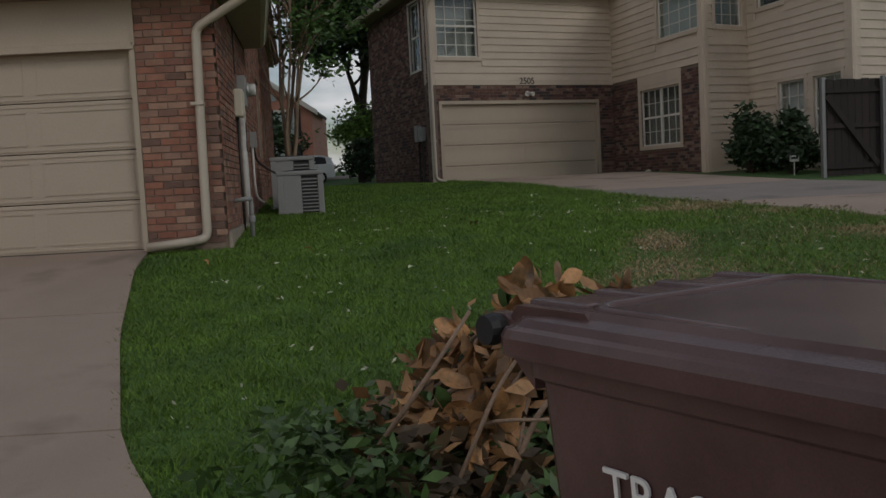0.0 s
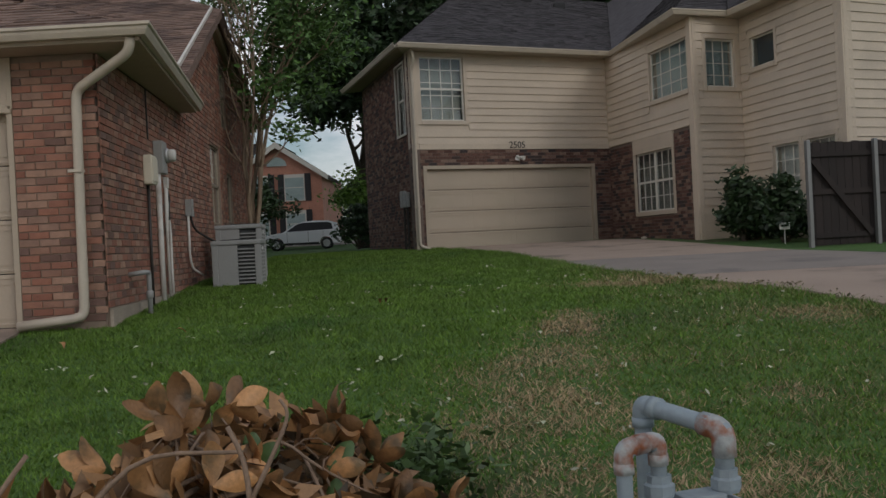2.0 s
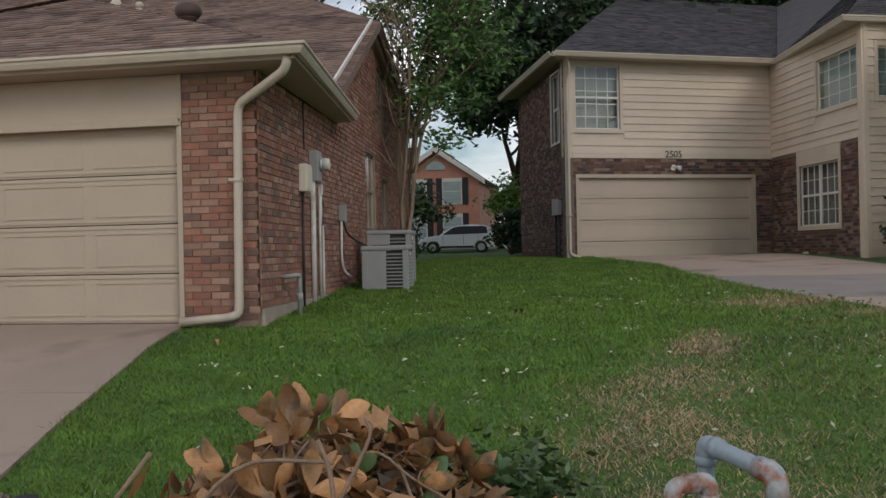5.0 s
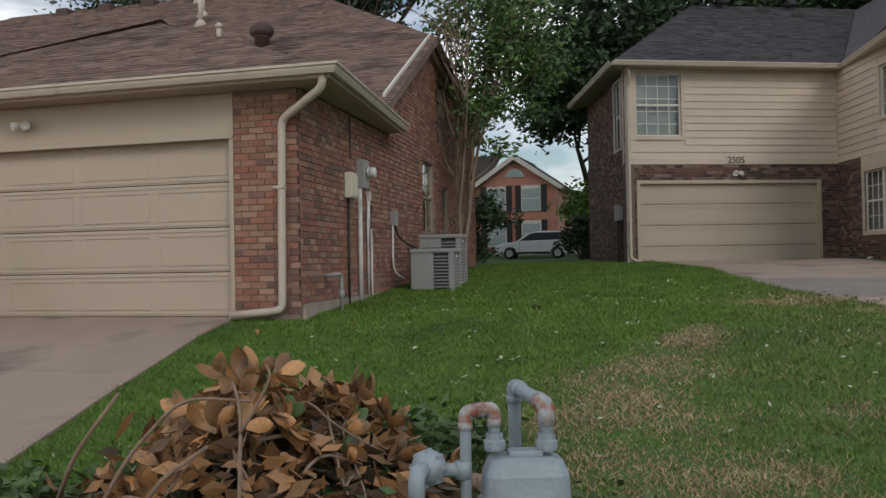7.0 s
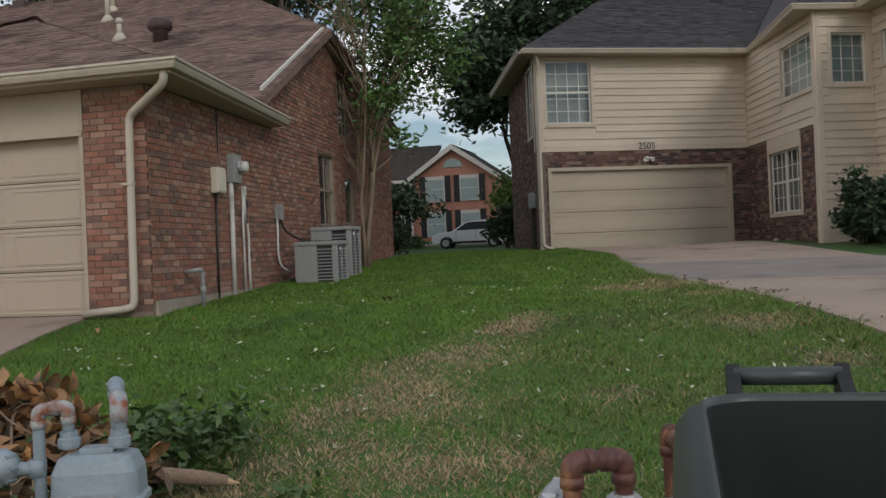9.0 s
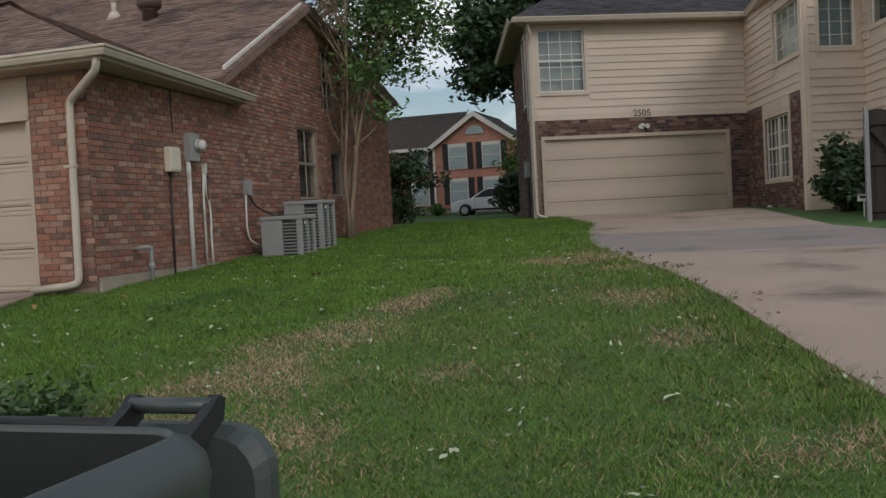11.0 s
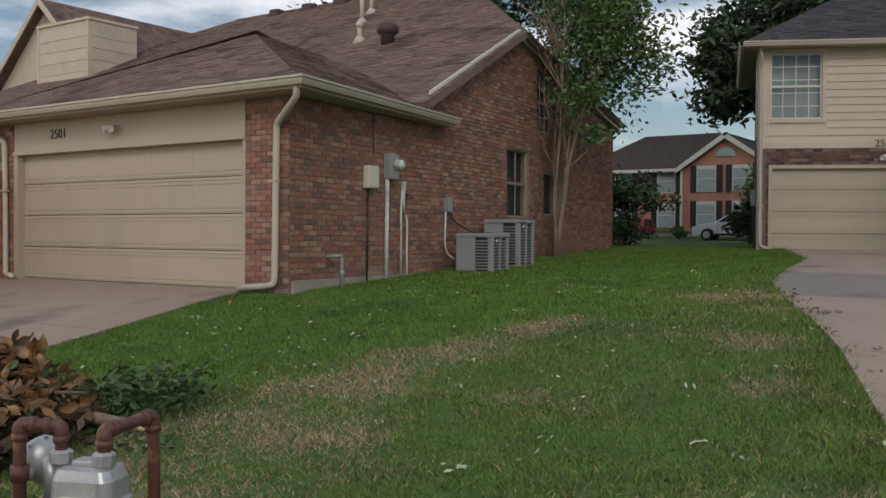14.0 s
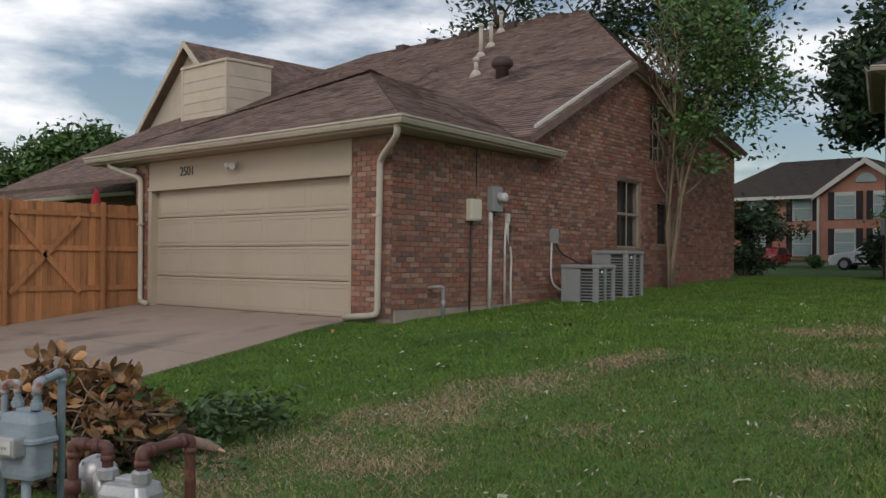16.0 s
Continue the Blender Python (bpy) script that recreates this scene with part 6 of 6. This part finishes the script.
# ---- gas meters ----
def pipe_run(t, pts, r, mat, name="pipe", elbows=True, elbow_mat=None, label=""):
    part(name, tube(bmesh.new(), bent(pts, 0.045, 5), r, 14), mat, t, label, smooth=True)
    if elbows:
        for p in pts[1:-1]:
            i = pts.index(p)
            for q in (pts[i - 1], pts[i + 1]):
                d = (Vector(q) - Vector(p)).normalized()
                c = Vector(p) + d * 0.05
                part("fitting_collar", tube(bmesh.new(), [c - d * 0.014, c + d * 0.014], r * 1.27, 14), elbow_mat or mat, t, smooth=True)
            a, b = (Vector(pts[i - 1]) - Vector(p)).normalized(), (Vector(pts[i + 1]) - Vector(p)).normalized()
            part("elbow", tube(bmesh.new(), bent([Vector(p) + a * 0.05, Vector(p), Vector(p) + b * 0.05], 0.045, 5), r * 1.16, 14), elbow_mat or mat, t, smooth=True)


def regulator(t, c, facing, r, mat):
    m = Matrix.Translation(c) @ Matrix.Rotation(facing, 4, "Z") @ Matrix.Rotation(math.pi / 2, 4, "X")
    part("regulator_disc", lathe(bmesh.new(), [(r * 0.7, -0.045), (r * 0.95, -0.02), (r, -0.01), (r, 0.01), (r * 0.93, 0.018), (r * 0.6, 0.04), (r * 0.35, 0.05)], 26, m), mat, t, smooth=True)
    for i in range(8):
        a = math.pi / 4 * i
        part("bolt", lathe(bmesh.new(), [(0.009, -0.018), (0.009, 0.022)], 6, m @ Matrix.Translation((r * 0.93 * math.cos(a), r * 0.93 * math.sin(a), 0))), mat, t)
    part("regulator_neck", tube(bmesh.new(), [m @ Vector((0, 0, 0.03)), m @ Vector((0, 0, 0.09)), m @ Vector((0, -0.03, 0.10)), m @ Vector((0, -0.13, 0.10))], 0.03, 12), mat, t, smooth=True)


def meter_body(t, m, mat, w=0.24, d=0.19, h=0.30, cover=None, ribs=False):
    L = rounded_loop(w, d, 0.05, 0)
    L = [(x - w / 2, y - d / 2, 0) for x, y, _ in L]
    part("meter_case", loft(bmesh.new(), [scaled(L, 0, 0, 0.82, 0), scaled(L, 0, 0, 0.88, 0.03), scaled(L, 0, 0, 0.88, h * 0.52), scaled(L, 0, 0, 1.05, h * 0.55), scaled(L, 0, 0, 1.05, h * 0.60), scaled(L, 0, 0, 0.98, h * 0.63), scaled(L, 0, 0, 0.95, h * 0.85), scaled(L, 0, 0, 0.82, h * 0.97), scaled(L, 0, 0, 0.6, h)]), mat, t).matrix_basis = m
    part("case_top", one_box(-0.06, 0.06, -0.04, 0.04, h - 0.005, h + 0.02, bevel=0.008), mat, t).matrix_basis = m
    o = part("index_housing", one_box(-w * 0.28, w * 0.28, -d / 2 - 0.08, -d / 2 + 0.03, h * 0.36, h * 0.68, bevel=0.02), cover or mat, t)
    o.matrix_basis = m
    f = part("index_face", one_box(-w * 0.21, w * 0.21, -d / 2 - 0.088, -d / 2 - 0.079, h * 0.42, h * 0.62, bevel=0.004), M_PVC, o)
    for i in range(4):
        part("dial", one_box(-0.041 + i * 0.022, -0.032 + i * 0.022, -d / 2 - 0.092, -d / 2 - 0.089, h * 0.50, h * 0.54), M_ACGREY, o)
    return o


g1 = thing("gas_meter", "grey painted gas meter with looped pipes and rust-stained elbows", "gas meter", Matrix.Translation((0, 0, -0.018)))
Z1 = -0.49
gm = Matrix.Translation((5.11, -7.19, Z1)) @ Matrix.Rotation(radians(20), 4, "Z")
meter_body(g1, gm, M_GREYPAINT, 0.31, 0.22, 0.40, M_ALU)
for x, z in ((5.005, -0.045), (5.185, -0.045)):
    part("union_nut", lathe(bmesh.new(), [(0.036, -0.03), (0.040, -0.02), (0.040, 0.005), (0.032, 0.01), (0.032, 0.03)], 8, Matrix.Translation((x, -7.19 + (x - 5.1) * 0.2, z))), M_GREYPAINT, g1)
pipe_run(g1, [(5.185, -7.17, -0.06), (5.185, -7.17, 0.085), (5.02, -6.94, 0.12), (5.02, -6.93, -0.9)], 0.025, M_GREYPAINT)
part("stained_elbow", tube(bmesh.new(), bent([(5.185, -7.17, 0.015), (5.185, -7.17, 0.085), (5.145, -7.115, 0.093)], 0.045, 5), 0.032, 14), M_RUSTSPOT, g1, "rust-stained elbow", smooth=True)
pipe_run(g1, [(5.005, -7.21, -0.07), (5.005, -7.21, 0.075), (4.91, -7.25, 0.065), (4.91, -7.25, -0.9)], 0.021, M_GREYPAINT, elbow_mat=M_RUSTSPOT)
for z in (-0.14, -0.30, -0.45):
    part("fitting_collar", tube(bmesh.new(), [(4.90, -7.25, z - 0.03), (4.90, -7.25, z + 0.03)], 0.031, 12), M_GREYPAINT, g1, smooth=True)
part("branch_pipe", tube(bmesh.new(), [(4.90, -7.25, -0.14), (4.80, -7.28, -0.14)], 0.025, 12), M_GREYPAINT, g1, smooth=True)
regulator(g1, (4.785, -7.29, -0.13), radians(-8), 0.064, M_GREYPAINT)
part("support_pipe", tube(bmesh.new(), [(5.12, -7.20, Z1 + 0.01), (5.12, -7.20, -0.9)], 0.03, 10), M_GREYPAINT, g1, smooth=True)

g2_ = thing("gas_meter", "aluminium gas meter with rusty brown looped pipes", "gas meter")
E1_, E2_, E3_, E4_ = (6.87, -7.76, 0.01), (6.99, -7.66, 0.0), (7.16, -7.59, -0.01), (7.10, -7.315, 0.0)
Z2 = -0.475
gm2 = Matrix.Translation((7.09, -7.60, Z2)) @ Matrix.Rotation(radians(22), 4, "Z")
meter_body(g2_, gm2, M_ALU, 0.27, 0.20, 0.33, M_BOX)
pipe_run(g2_, [(E1_[0], E1_[1], -0.9), E1_, E2_, (E2_[0], E2_[1], -0.13)], 0.0245, M_RUST)
pipe_run(g2_, [(E3_[0], E3_[1], -0.13), E3_, E4_, (E4_[0] + 0.02, E4_[1] + 0.01, -0.9)], 0.0255, M_RUST)
for e in (E2_, E3_):
    part("union_nut", lathe(bmesh.new(), [(0.034, -0.03), (0.044, -0.02), (0.046, 0.02), (0.034, 0.03)], 8, Matrix.Translation((e[0], e[1], -0.12))), M_ALU, g2_)
for z in (-0.18, -0.34):
    part("fitting_collar", tube(bmesh.new(), [(E1_[0], E1_[1], z - 0.03), (E1_[0], E1_[1], z + 0.03)], 0.036, 12), M_RUST, g2_, smooth=True)
part("branch_pipe", tube(bmesh.new(), [(E1_[0], E1_[1], -0.20), (6.80, -7.66, -0.2)], 0.026, 10), M_PVC, g2_, smooth=True)
regulator(g2_, (6.82, -7.62, -0.16), radians(70), 0.095, M_ALU)
part("support_pipe", tube(bmesh.new(), [(7.09, -7.6, Z2 + 0.01), (7.09, -7.6, -0.9)], 0.03, 10), M_RUST, g2_, smooth=True)


# ---- pile of cut magnolia branches ----
pile = thing("branch_pile", "heap of cut magnolia branches with dry brown and green leaves", "branch pile")
PC = Vector((3.55, -6.25, land(3.5, -6.25)))


def pile_height(x, y):
    """The heap's dome: high in the middle, trailing off towards the lawn."""
    dx, dy = (x - PC.x), (y - PC.y)
    u, v = dx * 0.75 + dy * 0.66, -dx * 0.66 + dy * 0.75
    return 0.77 * math.exp(-((u / (0.95 if u > 0 else 0.75)) ** 2 + (v / 0.62) ** 2))


def big_leaf(rnd, length, curl, mat_i):
    """One magnolia leaf: pointed oval, folded along its rib and curled."""
    n, co, faces = 7, [], []
    for i in range(n + 1):
        s = i / n
        w = length * 0.26 * math.sin(math.pi * min(1, s ** 1.25 * 0.94 + 0.03)) ** 0.75
        z = curl * length * (s - 0.5) ** 2
        lift_ = 0.45 + 0.25 * math.sin(5 * s + 9 * curl)
        co += [(-w, s * length, z + w * lift_), (0, s * length, z), (w, s * length, z + w * (0.9 - lift_))]
    for i in range(n):
        k = 3 * i
        faces += [(k, k + 1, k + 4, k + 3), (k + 1, k + 2, k + 5, k + 4)]
    me = numbers_mesh(co, faces, "leaf", (M_BROWNLEAF, M_GLOSSLEAF)[mat_i])
    me.polygons.foreach_set("use_smooth", [True] * len(me.polygons))
    return me


rnd = random.Random(77)
leaf_kinds = [big_leaf(rnd, rnd.uniform(0.135, 0.20), rnd.uniform(-1.3, 0.9), 0) for _ in range(8)] + [big_leaf(rnd, rnd.uniform(0.13, 0.18), rnd.uniform(-0.8, 0.6), 1) for _ in range(4)]


def twig(pts, r0, r1, mat=M_TWIG, name="branch"):
    pts = bent(pts, 0.12, 3)
    return part(name, tube(bmesh.new(), pts, [r0 + (r1 - r0) * i / (len(pts) - 1) for i in range(len(pts))], 8), mat, pile, smooth=True)


tip_list = []
for i in range(32):
    a = rnd.uniform(0, 2 * math.pi)
    rr = rnd.uniform(0.2, 1.0)
    c = PC + Vector((math.cos(a) * rr * 0.7, math.sin(a) * rr * 0.7, 0))
    d = Vector((rnd.gauss(0.3, 0.6), rnd.gauss(0.5, 0.6), 0)).normalized()
    pts = []
    for k in range(5):
        q = c + d * (k - 2) * 0.27 + Vector((rnd.gauss(0, 0.07), rnd.gauss(0, 0.07), 0))
        q.z = land(q.x, q.y) + 0.05 + max(0.0, pile_height(q.x, q.y) - 0.05) * rnd.uniform(0.55, 1.02) + 0.02 * k
        pts.append(q)
    r = rnd.uniform(0.005, 0.014)
    twig(pts, r, r * 0.4)
    tip_list += [(pts[-2], d), (pts[-3], d), (pts[2], -d), (pts[1], -d)]
# bare forked sticks that stand out at the front of the heap
for pts, r in (([(3.95, -7.15, -0.82), (3.93, -7.10, -0.35), (3.90, -7.02, 0.0), (3.84, -6.98, 0.10)], 0.017), ([(3.91, -7.05, -0.10), (3.97, -7.0, 0.02), (4.02, -6.98, 0.13), (3.99, -6.97, 0.17)], 0.012), ([(3.05, -7.05, -0.75), (3.3, -6.95, -0.25), (3.55, -6.9, 0.02), (3.85, -6.85, 0.0)], 0.016), ([(3.25, -7.0, -0.8), (3.45, -6.98, -0.35), (3.7, -6.95, -0.18)], 0.022), ([(2.75, -6.75, -0.6), (3.0, -6.9, -0.25), (3.2, -6.85, 0.02)], 0.02), ([(2.95, -6.8, -0.55), (3.25, -6.9, -0.42), (3.5, -7.1, -0.38)], 0.018)):
    twig(pts, r * 0.62, r * 0.4)
st = part("log", tube(bmesh.new(), [(4.05, -5.85, -0.52), (4.35, -5.7, -0.56), (4.62, -5.6, -0.60), (4.74, -5.56, -0.62)], [0.05, 0.048, 0.044, 0.03], 10), M_TWIG, pile, "grey log with a splintered pale end", smooth=True)
part("splinter", tube(bmesh.new(), [(4.72, -5.56, -0.62), (4.80, -5.54, -0.635)], [0.022, 0.004], 6), M_CUT, pile)
# leaves stand in whorls round the ends of the twigs
for i in range(62):
    p, d = rnd.choice(tip_list)
    c = p + Vector((rnd.gauss(0, 0.05), rnd.gauss(0, 0.05), 0.02))
    c.z = min(max(c.z, land(c.x, c.y) + 0.06), 0.05)
    axis = (d + Vector((rnd.gauss(0, 0.5), rnd.gauss(0, 0.5), rnd.uniform(-0.35, 0.5)))).normalized()
    turn = axis.to_track_quat("Z", "Y").to_matrix().to_4x4()
    green = rnd.random() < 0.16
    for k in range(rnd.choice((4, 5, 5, 6))):
        me = leaf_kinds[8 + rnd.randrange(4)] if green or rnd.random() < 0.05 else leaf_kinds[rnd.randrange(8)]
        spin = Matrix.Rotation(k * 1.26 + rnd.gauss(0, 0.25), 4, "Z") @ Matrix.Rotation(rnd.uniform(0.05, 0.9), 4, "X") @ Matrix.Rotation(rnd.gauss(0, 0.5), 4, "Y")
        shared("leaf", me, pile, Matrix.Translation(c) @ turn @ spin)
rs = np.random.RandomState(5)
# inner leaves, in the brown that has the heap's shade painted in
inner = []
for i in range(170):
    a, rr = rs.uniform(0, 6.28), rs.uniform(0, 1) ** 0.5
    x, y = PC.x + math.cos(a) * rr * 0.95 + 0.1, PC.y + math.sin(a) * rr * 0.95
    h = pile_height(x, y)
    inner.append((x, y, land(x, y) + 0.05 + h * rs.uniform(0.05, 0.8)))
crust = []
for i in range(120):
    a, rr = rs.uniform(0, 6.28), rs.uniform(0, 1) ** 0.5
    x, y = PC.x + math.cos(a) * rr * 0.85 + 0.1, PC.y + math.sin(a) * rr * 0.85
    crust.append((x, y, land(x, y) + 0.04 + pile_height(x, y) * rs.uniform(0.72, 0.95)))
tagged(leaf_cloud("loose_dry_leaves", pile, crust, 7, 0.07, 0.075, M_CRUST, 8), kind="stuff")
tagged(leaf_cloud("dry_leaves", pile, inner, 11, 0.08, 0.075, M_SHADELEAVES, 6), kind="stuff")
low = [(x, y, land(x, y) + 0.04 + 0.25 * rs.uniform(0, 1)) for x, y in [(PC.x + rs.normal(-0.75, 0.28), PC.y + rs.normal(-0.35, 0.3)) for _ in range(60)] + [(4.15 + rs.normal(0, 0.2), -5.2 + rs.normal(0, 0.24)) for _ in range(45)] + [(3.6 + rs.normal(0, 0.5), -6.3 + rs.normal(0, 0.45)) for _ in range(70)]]
tagged(leaf_cloud("green_leaves", pile, low, 26, 0.09, 0.045, M_GLOSSLEAF, 7), kind="stuff")


# ---- grass, dry patches and litter ----
STRIP = [(6.2, -7.6), (5.55, -5.6), (5.15, -4.5), (5.0, -3.3), (5.25, -1.9), (5.6, -0.6)]
PATCHES = [(7.7, -1.1, 0.35, 0.35), (9.05, -4.8, 0.35, 0.3), (6.4, 2.0, 0.6, 0.5), (6.6, -3.4, 0.22, 0.2), (6.1, -4.9, 0.25, 0.2), (4.7, -5.7, 0.5, 0.4), (7.4, 0.9, 0.3, 0.3), (5.6, -6.6, 0.7, 0.6), (8.2, -2.6, 0.2, 0.25)]


def dryness(x, y, nz):
    sx = np.interp(y, [b for _, b in STRIP], [a for a, _ in STRIP])
    w = np.interp(y, [-7.6, -5.0, -3.0, -0.6], [1.0, 0.75, 0.6, 0.25])
    d = np.exp(-((x - sx) / w) ** 2) * (y < -0.3)
    for a, b, r, s in PATCHES:
        d = np.maximum(d, np.exp(-((x - a) / r) ** 2 - ((y - b) / s) ** 2))
    return np.clip(d * (0.35 + 1.15 * nz) * (0.7 + 0.4 * np.sin(x * 17.0 + 3 * np.sin(y * 11.0)) ** 2), 0, 0.9)


def blades(name, n, y0, y1, falloff, seed, kind_, mat, hgt, wid):
    rs = np.random.RandomState(seed)
    y = y0 + (y1 - y0) * rs.uniform(0, 1, n) ** falloff
    x = rs.uniform(-0.2, 11.6, n)
    edge1 = np.interp(y, [a for a, _ in DRIVE1], [b for _, b in DRIVE1])
    edge2 = np.interp(y, [a for a, _ in DRIVE2], [b for _, b in DRIVE2])
    fuzz = np.abs(rs.normal(0, 0.04, n))
    wall = 0.89 - 0.107 * y
    ok = np.where(y < 0.1, x > edge1 - fuzz, x > wall) & (x < edge2 + fuzz) & (y > -8.38)
    x, y = x[ok], y[ok]
    nz = 0.5 + 0.25 * np.sin(x * 3.1 + np.sin(y * 2.3) * 1.7) + 0.25 * np.sin(y * 4.7 + np.sin(x * 5.9))
    dr = dryness(x, y, nz)
    strip_x = np.interp(y, [b for _, b in STRIP], [a for a, _ in STRIP])
    thin = np.clip((x - strip_x) * 0.9, 0, 1)
    r = rs.uniform(0, 1, len(x))
    if kind_ == "green":
        ok = r > np.clip(dr * 1.35 + thin * (0.30 + 0.30 * nz), 0, 0.97)
    elif kind_ == "pale":
        ok = (r < thin * 0.75 + 0.08) & (r > dr * 0.6)
    else:
        ok = r < np.clip(dr * 1.4 + thin * 0.18 * nz, 0, 1)
    x, y, thin, nz = x[ok], y[ok], thin[ok], nz[ok]
    n = len(x)
    z = np.mean([np.interp(y + dy, GY, GZ) for dy in (-0.8, -0.4, 0.0, 0.4, 0.8)], 0)
    tall = np.where(np.abs(x - np.interp(y, [a for a, _ in DRIVE2], [b for _, b in DRIVE2])) < 0.5, 1.6, 1.0)
    tuft = np.sin(x * 23.0 + 2.0 * np.sin(y * 17.0)) * np.sin(y * 26.0 + 2.0 * np.sin(x * 19.0))
    h = hgt * rs.uniform(0.5, 1.3, n) * tall * (0.75 + 0.5 * nz) * (1.0 + 0.45 * tuft)
    a = rs.uniform(0, 2 * np.pi, n)
    lean = rs.normal(0, 0.75 if kind_ != "dry" else 1.1, (n, 2)) * h[:, None]
    w = wid * rs.uniform(0.7, 1.3, n) * (1 + np.clip((y + 8) / 14, 0, 1.6))
    p0 = np.stack([x - np.cos(a) * w, y - np.sin(a) * w, z - 0.004], 1)
    p1 = np.stack([x + np.cos(a) * w, y + np.sin(a) * w, z - 0.004], 1)
    p2 = np.stack([x + lean[:, 0], y + lean[:, 1], z + h], 1)
    co = np.stack([p0, p1, p2], 1).reshape(-1, 3)
    me = bpy.data.meshes.new(name)
    me.vertices.add(len(co))
    me.vertices.foreach_set("co", co.ravel())
    me.loops.add(3 * n)
    me.loops.foreach_set("vertex_index", np.arange(3 * n))
    me.polygons.add(n)
    me.polygons.foreach_set("loop_start", np.arange(n) * 3)
    me.update()
    me.materials.append(mat)
    return new(name, me)


tagged(blades("grass", 900000, -8.38, 16.0, 1.7, 1, "green", M_GRASS, 0.034, 0.0042), "lush green lawn grass", "grass", kind="stuff")
tagged(blades("thin_grass", 330000, -8.38, 14.0, 1.7, 2, "pale", M_GRASS2, 0.032, 0.004), "thinner pale green lawn grass", "grass", kind="stuff")
tagged(blades("dry_grass", 420000, -8.38, 6.0, 1.3, 3, "dry", M_DRY, 0.029, 0.0044), "dry straw-coloured patches in the lawn", "dry grass", kind="stuff")
edge_pts = [(drive2_edge(y) + abs(rs.normal(0.05, 0.12)), y) for y in rs.uniform(-7.5, 3.0, 36)]
litter = leaf_cloud("leaf_litter", None, [(x, y, land(x, y) + 0.045) for x, y in edge_pts], 5, 0.05, 0.03, M_LITTER, 51, 0.15)
tagged(litter, "dry leaf scraps along the driveway edge", "leaf litter", kind="stuff")
spots = [(rs.uniform(1.5, 9.0), rs.uniform(-7.5, 4.0)) for _ in range(260)]
bits = leaf_cloud("lawn_scraps", None, [(x, y, land(x, y) + 0.05) for x, y in spots if on_lawn(x, y)], 2, 0.03, 0.022, M_SCRAP, 52, 0.2)
tagged(bits, "pale leaf scraps scattered over the lawn", "leaf litter", kind="stuff")
fallen = [(1.6, -1.3), (2.0, -1.0), (2.2, -2.6), (2.9, -1.8), (3.6, -2.9), (3.9, -2.2), (4.4, -3.4), (1.2, -1.9), (4.9, -4.0), (9.3, -3.7), (9.0, -6.0), (8.3, -4.1), (7.2, -5.2), (2.6, 0.6), (4.6, 1.2), (5.5, 2.6), (3.4, 3.2), (8.2, -5.6), (6.9, -6.2), (3.1, -3.9), (5.0, 5.0)]
M_PALELEAF = material("pale_fallen_leaf", (0.42, 0.45, 0.30), rough=0.7, vary=0.2, bump=0.1)
rnd = random.Random(9)
pale_kinds = [big_leaf(rnd, rnd.uniform(0.12, 0.18), rnd.uniform(-0.5, 0.5), 1) for _ in range(3)]
for me in pale_kinds:
    me.materials.clear()
    me.materials.append(M_PALELEAF)
for x, y in fallen:
    t = thing("fallen_twig", "pale fallen sprig of leaves on the lawn", "leaf", Matrix.Translation((x, y, land(x, y) + 0.05)), group="fallen sprigs")
    for i in range(rnd.randint(2, 5)):
        shared("leaf", pale_kinds[rnd.randrange(3)], t, Matrix.Translation((rnd.gauss(0, 0.05), rnd.gauss(0, 0.05), 0.0)) @ Euler((rnd.gauss(0, 0.3), rnd.gauss(0, 0.3), rnd.uniform(0, 6.28))).to_matrix().to_4x4() @ Matrix.Scale(rnd.uniform(0.35, 0.6), 4))
for x, y in ((1.9, -0.75), (0.9, -1.15), (3.62, 0.55), (3.68, 0.58)):
    t = thing("dry_leaf", "single curled brown leaf on the lawn", "leaf", Matrix.Translation((x, y, land(x, y) + 0.06)), group="dry leaves")
    shared("blade", leaf_kinds[0], t, Euler((0.5, 0.2, x)).to_matrix().to_4x4() @ Matrix.Scale(0.55, 4))


# ---- bricks, last ----
for job, (kind_, parent_, m_, mat_one, mat_rows, x0, x1, z0, z1, holes, top_) in enumerate(BRICK_JOBS):
    rows = list(brick_rows(None, m_, x0, x1, z0, z1, holes, top_, seed=job))
    near = [r for r in rows if (kind_ == "pier" and x0 >= 0) or (kind_ == "side" and r[0] < 1.75 and r[4] < 2.7)][:300] if mat_one else []
    picked = set(near)
    joined_bricks("bricks", parent_, m_, mat_rows, [r for r in rows if r not in picked], "courses of bricks in the wall")
    meshes = {}
    for a, b, c, d, e, f in near:
        key_ = (round(b - a, 2), round(-c, 3))
        if key_ not in meshes:
            w, s = b - a, 0.003
            meshes[key_] = numbers_mesh([(0, 0, 0), (w, 0, 0), (w, 0, f - e), (0, 0, f - e), (s, c, s), (w - s, c, s), (w - s, c, f - e - s), (s, c, f - e - s)], [(4, 5, 6, 7), (0, 1, 5, 4), (1, 2, 6, 5), (2, 3, 7, 6), (3, 0, 4, 7)], "brick", mat_one)
        shared("brick", meshes[key_], parent_, m_ @ Matrix.Translation((a, 0, e)))
